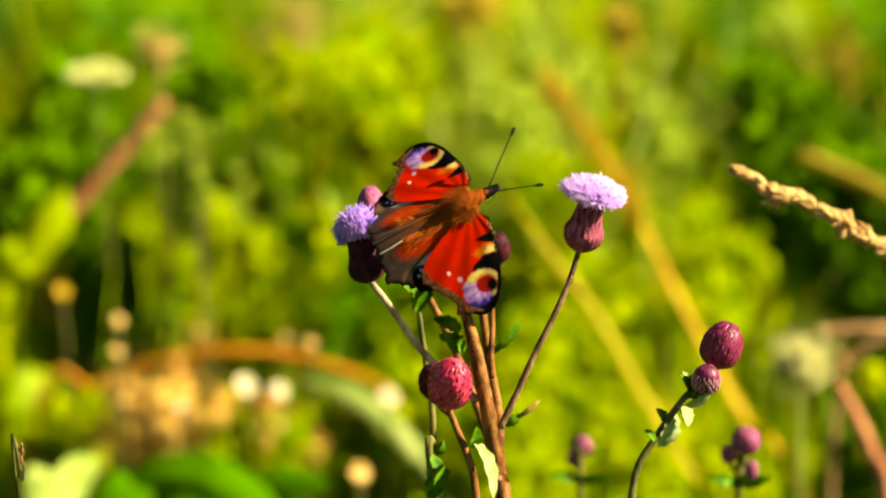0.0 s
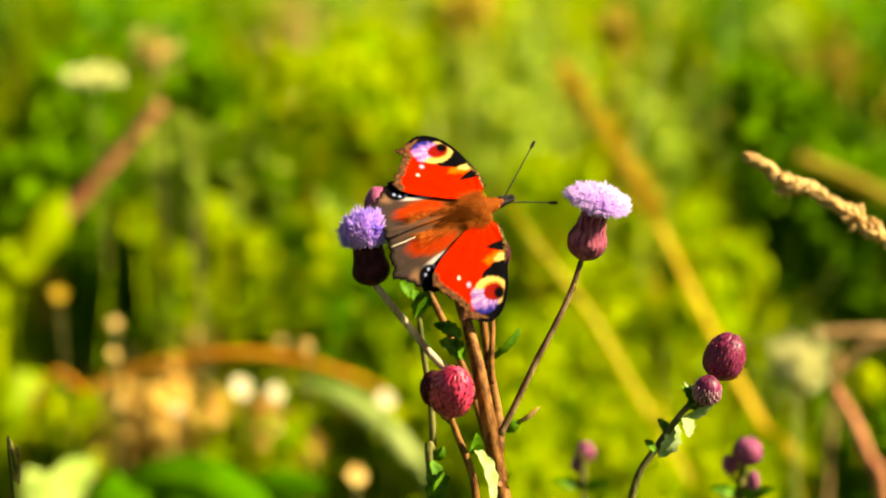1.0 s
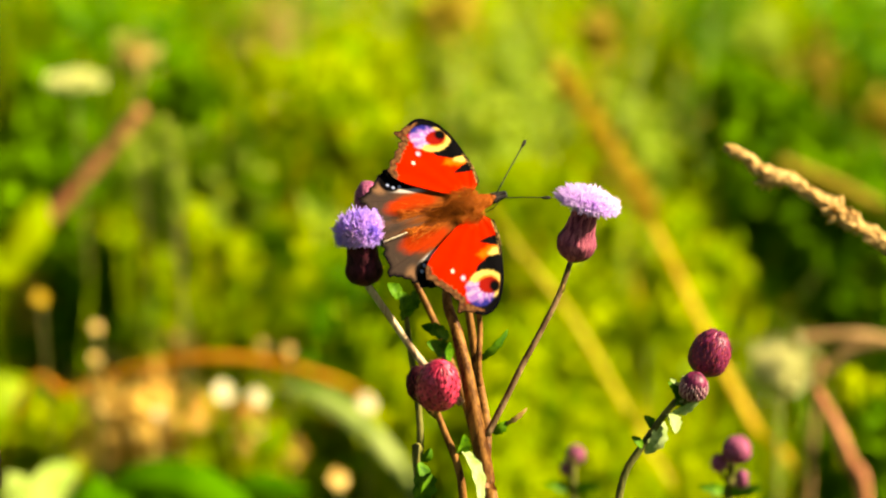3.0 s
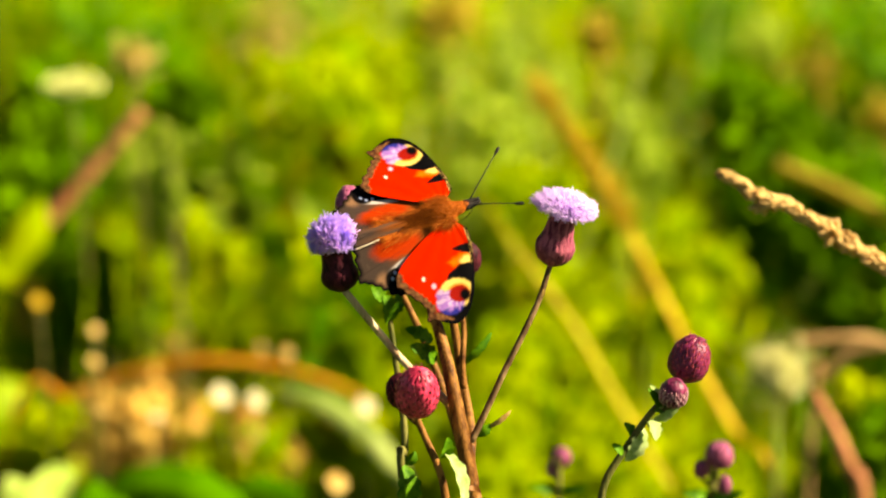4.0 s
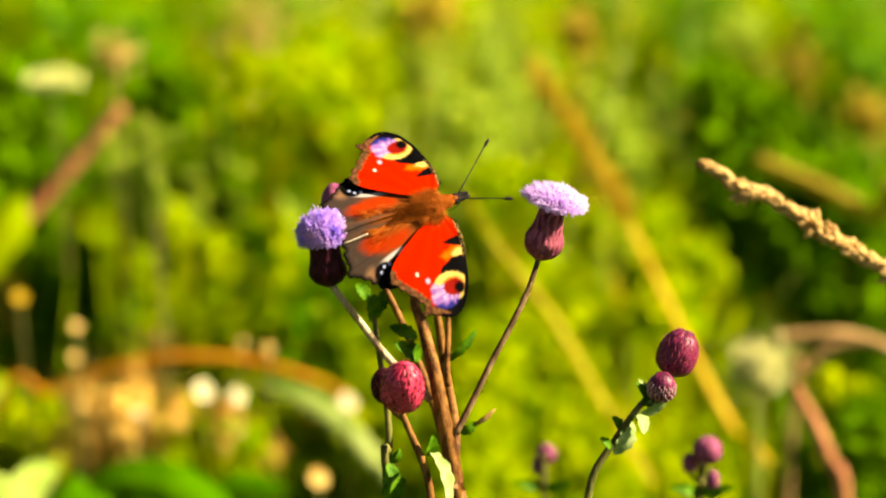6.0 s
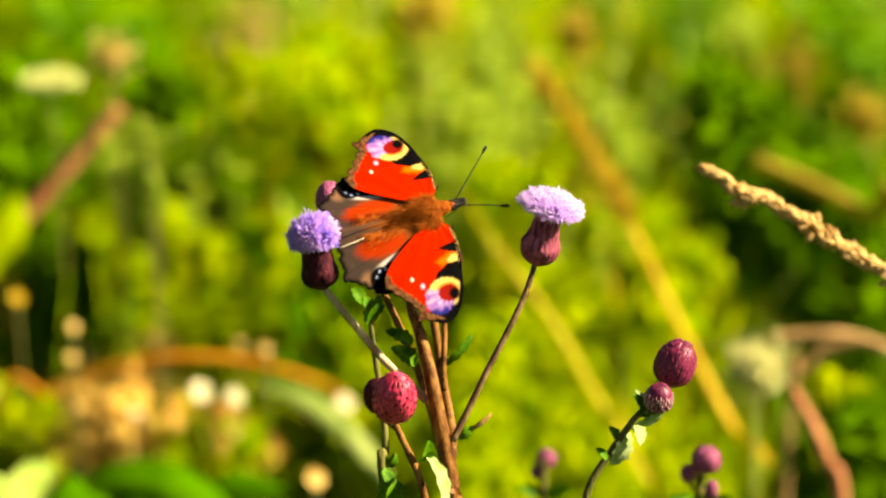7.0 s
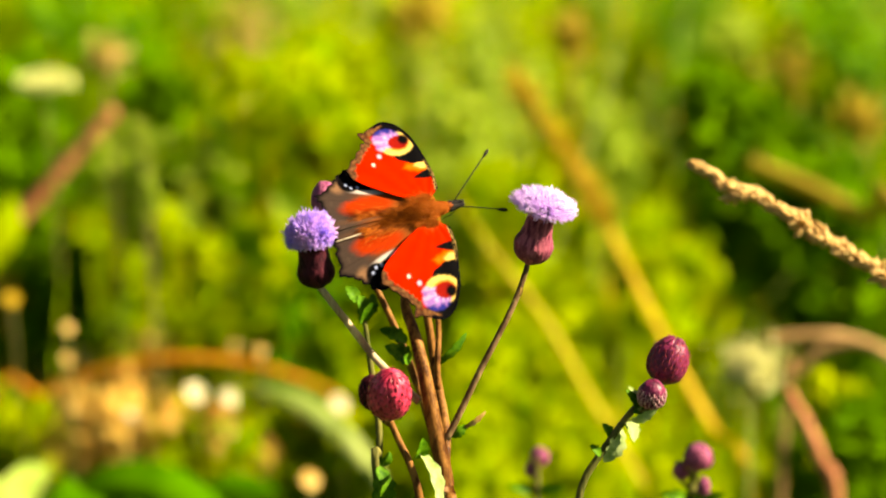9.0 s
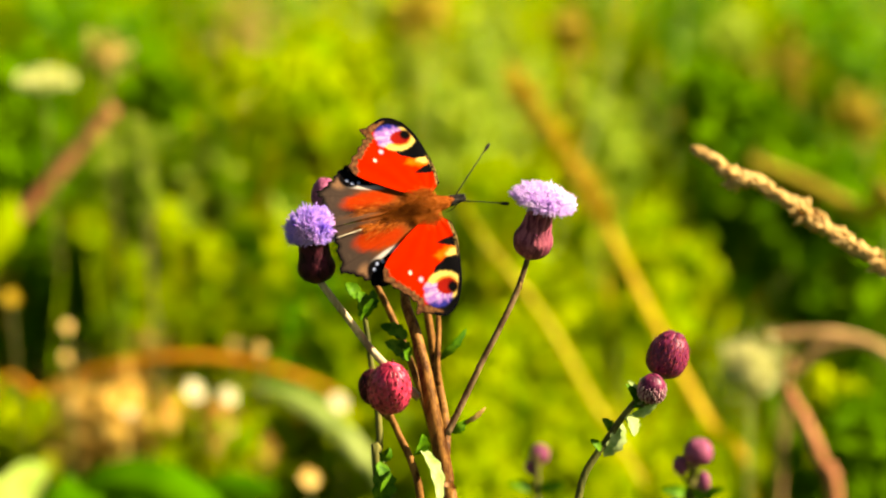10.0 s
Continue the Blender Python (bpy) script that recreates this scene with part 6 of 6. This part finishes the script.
        ("seed", [(0, 0.184873, 0.744218, 0, -0.449, -0.079, 6.791), (0.3, 0.184873, 0.744218, 0, 1.508, -0.536, -1.036), (0.5, 0.184873, 0.744218, 0, 0.376, -0.073, -8.145), (0.8, 0.184873, 0.744218, 0, -0.755, 0.241, -0.357), (1, 0.184873, 0.744218, 0, 0.387, 0.121, -3.061), (1.2, 0.184873, 0.744218, 0, 0.876, 0.054, -0.026), (1.5, 0.184873, 0.744218, 0, 0.271, 0.125, 2.397), (1.8, 0.184873, 0.744218, 0, -0.517, 0.204, -0.335), (2, 0.184873, 0.744218, 0, -0.15, 0.087, -3.694), (2.5, 0.184873, 0.744218, 0, -0.467, 0.161, -2.943), (2.7, 0.184873, 0.744218, 0, -0.711, 0.07, -4.768), (3.8, 0.184873, 0.744218, 0, 0.665, 0.073, -1.381), (4, 0.184873, 0.744218, 0, 0.311, 0.059, 1.589), (4.2, 0.184873, 0.744218, 0, 1.11, -0.228, -0.548), (4.5, 0.184873, 0.744218, 0, 0.106, -0.013, -1.862), (4.8, 0.184873, 0.744218, 0, -0.2, -0.123, -0.803), (5, 0.184873, 0.744218, 0, -0.144, 0.032, 0.449), (5.2, 0.184873, 0.744218, 0, 0.27, -0.132, -0.67), (5.5, 0.184873, 0.744218, 0, 0.056, 0.075, 1.736), (5.7, 0.184873, 0.744218, 0, 0.186, 0.035, -0.132), (6.8, 0.184873, 0.744218, 0, 0.168, 0.083, 0.634), (7, 0.184873, 0.744218, 0, 0.338, 0.13, 1.105), (7.5, 0.184873, 0.744218, 0, 0.278, 0.107, 2.651), (8, 0.184873, 0.744218, 0, 0.404, 0.134, -2.543), (8.5, 0.184873, 0.744218, 0, 0.133, 0.094, 0.676), (9, 0.184873, 0.744218, 0, 0, -0, 0), (9.5, 0.184873, 0.744218, 0, 0.179, 0.048, -0.276), (10, 0.184873, 0.744218, 0, -0.258, -0.058, -4.683)]),
        ("yellow", [(0, 0.211637, 1.159851, 0, -1.003, -1.359, -0.329), (1, 0.211637, 1.159851, 0, 0.199, 0.261, 0.065), (2.5, 0.211637, 1.159851, 0, 1.231, 1.591, 0.398), (4.5, 0.211637, 1.159851, 0, -0.589, -0.787, -0.193), (5.5, 0.211637, 1.159851, 0, 0.432, 0.563, 0.14), (7.5, 0.211637, 1.159851, 0, 0.965, 1.25, 0.313), (8, 0.211637, 1.159851, 0, 0.199, 0.26, 0.065), (8.5, 0.211637, 1.159851, 0, 0.033, 0.043, 0.011), (9, 0.211637, 1.159851, 0, 0, -0, 0), (10, 0.211637, 1.159851, 0, -0.033, -0.043, -0.011)]),
        ("butterfly", [(0, -0.008706, 0.683331, 0.594075, 50.33, -23.58, 9.542), (0.3, -0.002763, 0.684821, 0.595487, 47.798, -17.823, 15.317), (0.5, -0.003703, 0.686839, 0.598996, 44.576, -14.032, 17.084), (0.8, -0.000238, 0.683527, 0.595863, 51.761, -12.061, 19.162), (1, -0.004278, 0.681501, 0.594281, 57.309, -8.995, 22.948), (1.2, -0.00112, 0.683856, 0.596288, 44.418, -8.906, 19.905), (1.5, -0.002614, 0.685992, 0.596331, 35.292, -9.616, 17.867), (1.8, -0.004334, 0.684276, 0.593451, 39.571, -9.904, 18.37), (2, -0.003525, 0.68475, 0.595381, 37.647, -11.067, 18.336), (2.2, -0.000368, 0.685921, 0.597108, 35.048, -13.167, 14.311), (2.5, -0.001808, 0.686377, 0.596846, 36.389, -11.851, 17.076), (2.7, -0.000513, 0.686119, 0.596215, 40.501, -9.736, 19.989), (3.8, -0.007598, 0.684166, 0.591708, 48.014, -9.536, 21.089), (4, -0.008216, 0.685021, 0.59382, 42.215, -10.808, 18.998), (4.2, -0.005688, 0.684065, 0.593896, 43.481, -13.01, 16.733), (4.5, -0.008959, 0.682081, 0.592617, 51.497, -12.195, 19.417), (4.8, -0.00624, 0.684226, 0.594564, 48.967, -13.494, 18.404), (5, -0.005771, 0.685937, 0.596497, 44.82, -10.415, 20.283), (5.2, -0.006455, 0.68432, 0.594954, 47.995, -11.526, 19.698), (5.5, -0.007027, 0.68249, 0.593891, 53.134, -11.053, 19.667), (5.7, -0.006409, 0.683015, 0.595183, 49.356, -10.414, 19.735), (6.8, -0.006176, 0.682495, 0.594472, 48.21, -9.494, 20.039), (7, -0.006424, 0.682244, 0.593975, 48.785, -9.36, 19.027), (7.5, -0.006156, 0.68339, 0.59457, 46.149, -7.562, 18.714), (8, -0.005297, 0.682363, 0.593743, 48.704, -6.784, 19.392), (8.5, -0.004958, 0.684004, 0.594545, 44.538, -5.966, 17.911), (9, -0.005634, 0.683525, 0.594018, 47.991, -6.415, 17.362), (9.5, -0.005831, 0.683486, 0.594964, 47.08, -7.622, 16.234), (10, -0.005119, 0.68359, 0.594991, 48.199, -7.668, 15.998)]),
        ("bud_branch_front_2", [(0, -0.007627, -0.040815, 0.512569, 0.306, 2.378, -0.146), (0.3, -0.00767, -0.040815, 0.513327, -0.048, 2.456, -0.175), (0.5, -0.007703, -0.040815, 0.515709, -0.339, 4.879, -0.369), (0.8, -0.007636, -0.040815, 0.512722, 0.202, 2.365, -0.152), (1, -0.007578, -0.040815, 0.512023, 0.775, 2.971, -0.152), (1.2, -0.007654, -0.040815, 0.513031, 0.065, 2.41, -0.164), (1.5, -0.007731, -0.040815, 0.514748, -0.472, 3.053, -0.247), (1.8, -0.00771, -0.040815, 0.512839, 0.212, 0.213, -0.005), (2, -0.007668, -0.040815, 0.513228, -0.025, 2.327, -0.164), (2.2, -0.007716, -0.040815, 0.513971, -0.213, 2.251, -0.171), (2.5, -0.00771, -0.040815, 0.514285, -0.304, 2.91, -0.224), (2.7, -0.007718, -0.040815, 0.514505, -0.409, 3.05, -0.242), (3.8, -0.007697, -0.040815, 0.512627, 0.365, 0.13, 0.008), (4, -0.007717, -0.040815, 0.513264, -0.04, 0.911, -0.066), (4.2, -0.007687, -0.040815, 0.512755, 0.217, 0.773, -0.043), (4.5, -0.007663, -0.040815, 0.51208, 0.76, -0.077, 0.039), (4.8, -0.007718, -0.040815, 0.513333, -0.066, 1.045, -0.077), (5, -0.007782, -0.040815, 0.514533, -0.333, 1.468, -0.122), (5.2, -0.007718, -0.040815, 0.513466, -0.117, 1.282, -0.096), (5.5, -0.007686, -0.040815, 0.512633, 0.301, 0.52, -0.022), (5.7, -0.007763, -0.040815, 0.514099, -0.369, 1.225, -0.106), (6.8, -0.007761, -0.040815, 0.513622, -0.203, 0.378, -0.036), (7, -0.007724, -0.040815, 0.512791, 0.243, -0.356, 0.035), (7.5, -0.00776, -0.040815, 0.513418, -0.09, -0.029, -0.002), (8, -0.007755, -0.040815, 0.513049, 0.101, -0.711, 0.054), (8.5, -0.007762, -0.040815, 0.513586, -0.164, 0.269, -0.027), (9, -0.007744, -0.040815, 0.5132, 0.006, -0.024, 0.002), (9.5, -0.007778, -0.040815, 0.513664, -0.174, -0.009, -0.007), (10, -0.007777, -0.040815, 0.513645, -0.171, -0.023, -0.006)]),
        ("left_forewing", [(0, 0.002, 0.0021, 0.0008, -31.221, 0.9, 6.226), (0.3, 0.002, 0.0021, 0.0008, -29.507, 0.088, 2.259), (0.5, 0.002, 0.0021, 0.0008, -28.24, 0.9, 3.445), (0.8, 0.002, 0.0021, 0.0008, -31.71, -0.059, -0.07), (1, 0.002, 0.0021, 0.0008, -31.75, 0.9, 3.747), (1.2, 0.002, 0.0021, 0.0008, -28.207, 1.014, 1.934), (1.5, 0.002, 0.0021, 0.0008, -9.888, 0.9, 4.846), (1.8, 0.002, 0.0021, 0.0008, -6.67, 0.813, 2.836), (2, 0.002, 0.0021, 0.0008, -4.745, 0.9, 3.008), (2.2, 0.002, 0.0021, 0.0008, -0.573, 0.804, -0.752), (2.5, 0.002, 0.0021, 0.0008, -4.343, 0.9, 0.863), (2.7, 0.002, 0.0021, 0.0008, -6.716, 0.8, 0.455), (3.8, 0.002, 0.0021, 0.0008, -13.824, 0.855, 2.398), (4, 0.002, 0.0021, 0.0008, -16.428, 0.9, 2.172), (4.2, 0.002, 0.0021, 0.0008, -21.048, 0.39, 0.191), (4.5, 0.002, 0.0021, 0.0008, -25.932, 0.9, 2.586), (4.8, 0.002, 0.0021, 0.0008, -23.281, 0.592, 1.036), (5, 0.002, 0.0021, 0.0008, -22.325, 0.9, 1.936), (5.2, 0.002, 0.0021, 0.0008, -23.381, 0.411, 0.121), (5.5, 0.002, 0.0021, 0.0008, -26.122, 0.9, 2.278), (5.7, 0.002, 0.0021, 0.0008, -25.971, 0.63, 0.92), (6.8, 0.002, 0.0021, 0.0008, -17.073, 0.763, 1.828), (7, 0.002, 0.0021, 0.0008, -16.479, 0.9, 2.61), (7.5, 0.002, 0.0021, 0.0008, -11.91, 0.9, 2.258), (8, 0.002, 0.0021, 0.0008, -13.109, 0.9, 0.969), (8.5, 0.002, 0.0021, 0.0008, -10.126, 0.9, 0.527), (9, 0.002, 0.0021, 0.0008, -12.25, 0.9, 0.426), (9.5, 0.002, 0.0021, 0.0008, -12.447, 0.9, 0.269), (10, 0.002, 0.0021, 0.0008, -13.2, 0.9, -0.116)]),
        ("right_forewing", [(0, 0.002, -0.0021, 0.0008, 16.016, 1.3, -7.902), (0.3, 0.002, -0.0021, 0.0008, 21.21, 1.058, -5.748), (0.5, 0.002, -0.0021, 0.0008, 24.836, 1.3, -5.561), (0.8, 0.002, -0.0021, 0.0008, 16.551, 1.231, -4.554), (1, 0.002, -0.0021, 0.0008, 10.259, 1.3, -4.762), (1.2, 0.002, -0.0021, 0.0008, 15.137, 1.471, -3.905), (1.5, 0.002, -0.0021, 0.0008, 10.02, 1.3, -6.865), (1.8, 0.002, -0.0021, 0.0008, 7.614, 1.228, -5.533), (2, 0.002, -0.0021, 0.0008, 6.5, 1.3, -5.549), (2.2, 0.002, -0.0021, 0.0008, 1.157, 1.2, -4.114), (2.5, 0.002, -0.0021, 0.0008, 3.698, 1.3, -5.498), (2.7, 0.002, -0.0021, 0.0008, 6.468, 1.21, -5.344), (3.8, 0.002, -0.0021, 0.0008, 16.716, 1.208, -5.884), (4, 0.002, -0.0021, 0.0008, 19.401, 1.3, -5.742), (4.2, 0.002, -0.0021, 0.0008, 17.076, 1.126, -4.039), (4.5, 0.002, -0.0021, 0.0008, 12.275, 1.3, -3.687), (4.8, 0.002, -0.0021, 0.0008, 11.995, 1.209, -3.944), (5, 0.002, -0.0021, 0.0008, 12.925, 1.3, -4.371), (5.2, 0.002, -0.0021, 0.0008, 11.086, 1.05, -3.026), (5.5, 0.002, -0.0021, 0.0008, 10.02, 1.3, -3.19), (5.7, 0.002, -0.0021, 0.0008, 10.918, 1.106, -1.927), (6.8, 0.002, -0.0021, 0.0008, 8.357, 1.125, -1.634), (7, 0.002, -0.0021, 0.0008, 8.977, 1.3, -2.292), (7.5, 0.002, -0.0021, 0.0008, 5.35, 1.3, -2.344), (8, 0.002, -0.0021, 0.0008, 4.897, 1.3, -1.722), (8.5, 0.002, -0.0021, 0.0008, 1.764, 1.3, -2.014), (9, 0.002, -0.0021, 0.0008, 1.881, 1.3, -1.02), (9.5, 0.002, -0.0021, 0.0008, 6.31, 1.3, -0.666), (10, 0.002, -0.0021, 0.0008, 4.902, 1.3, -0.323)]),
        ("left_hindwing", [(0, -0.0002, 0.002, 0.00035, -34.221, 0.504, 1.233), (0.3, -0.0002, 0.002, 0.00035, -32.507, 0.248, 0.598), (0.5, -0.0002, 0.002, 0.00035, -31.24, 0.544, 1.301), (0.8, -0.0002, 0.002, 0.00035, -34.71, 0.174, 0.478), (1, -0.0002, 0.002, 0.00035, -34.75, 0.504, 1.749), (1.2, -0.0002, 0.002, 0.00035, -31.207, 0.416, 1.309), (1.5, -0.0002, 0.002, 0.00035, -12.888, 0.287, 2.34), (1.8, -0.0002, 0.002, 0.00035, -9.67, 0.138, 1.346), (2, -0.0002, 0.002, 0.00035, -7.745, 0.105, 1.134), (2.2, -0.0002, 0.002, 0.00035, -3.573, -0.002, -0.097), (2.5, -0.0002, 0.002, 0.00035, -7.343, 0.022, 0.226), (2.7, -0.0002, 0.002, 0.00035, -9.716, 0.023, 0.165), (3.8, -0.0002, 0.002, 0.00035, -16.824, 0.272, 1.072), (4, -0.0002, 0.002, 0.00035, -19.428, 0.319, 1.063), (4.2, -0.0002, 0.002, 0.00035, -24.048, 0.1, 0.316), (4.5, -0.0002, 0.002, 0.00035, -28.932, 0.238, 0.784), (4.8, -0.0002, 0.002, 0.00035, -26.281, 0.151, 0.507), (5, -0.0002, 0.002, 0.00035, -25.325, 0.278, 0.894), (5.2, -0.0002, 0.002, 0.00035, -26.381, 0.087, 0.297), (5.5, -0.0002, 0.002, 0.00035, -29.122, 0.243, 0.844), (5.7, -0.0002, 0.002, 0.00035, -28.971, 0.133, 0.45), (6.8, -0.0002, 0.002, 0.00035, -20.073, 0.146, 0.767), (7, -0.0002, 0.002, 0.00035, -19.479, 0.191, 1.008), (7.5, -0.0002, 0.002, 0.00035, -14.91, 0.128, 1.011), (8, -0.0002, 0.002, 0.00035, -16.109, 0.058, 0.417), (8.5, -0.0002, 0.002, 0.00035, -13.126, 0.04, 0.386), (9, -0.0002, 0.002, 0.00035, -15.25, 0.002, 0.017), (9.5, -0.0002, 0.002, 0.00035, -15.447, -0.048, -0.298), (10, -0.0002, 0.002, 0.00035, -16.2, -0.066, -0.458)]),
        ("right_hindwing", [(0, -0.0002, -0.002, 0.00035, 19.216, 1.037, -2.824), (0.3, -0.0002, -0.002, 0.00035, 24.41, 0.829, -2.144), (0.5, -0.0002, -0.002, 0.00035, 28.036, 0.832, -2.057), (0.8, -0.0002, -0.002, 0.00035, 19.751, 0.697, -2.054), (1, -0.0002, -0.002, 0.00035, 13.459, 0.656, -2.312), (1.2, -0.0002, -0.002, 0.00035, 18.337, 0.512, -1.649), (1.5, -0.0002, -0.002, 0.00035, 13.22, 0.236, -1.932), (1.8, -0.0002, -0.002, 0.00035, 10.814, 0.116, -1.168), (2, -0.0002, -0.002, 0.00035, 9.7, 0.086, -0.929), (2.2, -0.0002, -0.002, 0.00035, 4.357, 0.004, -0.181), (2.5, -0.0002, -0.002, 0.00035, 6.898, 0.011, -0.114), (2.7, -0.0002, -0.002, 0.00035, 9.668, 0.028, -0.209), (3.8, -0.0002, -0.002, 0.00035, 19.916, 0.293, -1.136), (4, -0.0002, -0.002, 0.00035, 22.601, 0.365, -1.231), (4.2, -0.0002, -0.002, 0.00035, 20.276, 0.34, -1.113), (4.5, -0.0002, -0.002, 0.00035, 15.475, 0.466, -1.589), (4.8, -0.0002, -0.002, 0.00035, 15.195, 0.389, -1.358), (5, -0.0002, -0.002, 0.00035, 16.125, 0.388, -1.277), (5.2, -0.0002, -0.002, 0.00035, 14.286, 0.324, -1.156), (5.5, -0.0002, -0.002, 0.00035, 13.22, 0.451, -1.617), (5.7, -0.0002, -0.002, 0.00035, 14.118, 0.336, -1.174), (6.8, -0.0002, -0.002, 0.00035, 11.557, 0.135, -0.714), (7, -0.0002, -0.002, 0.00035, 12.177, 0.162, -0.841), (7.5, -0.0002, -0.002, 0.00035, 8.55, 0.085, -0.656), (8, -0.0002, -0.002, 0.00035, 8.097, 0.055, -0.381), (8.5, -0.0002, -0.002, 0.00035, 4.964, 0.03, -0.292), (9, -0.0002, -0.002, 0.00035, 5.081, 0.001, -0.007), (9.5, -0.0002, -0.002, 0.00035, 9.51, -0.035, 0.214), (10, -0.0002, -0.002, 0.00035, 8.102, -0.034, 0.236)]),
    ):
        walk(MOVERS[name], [(t, pose(*p)) for t, *p in rows])


motions()
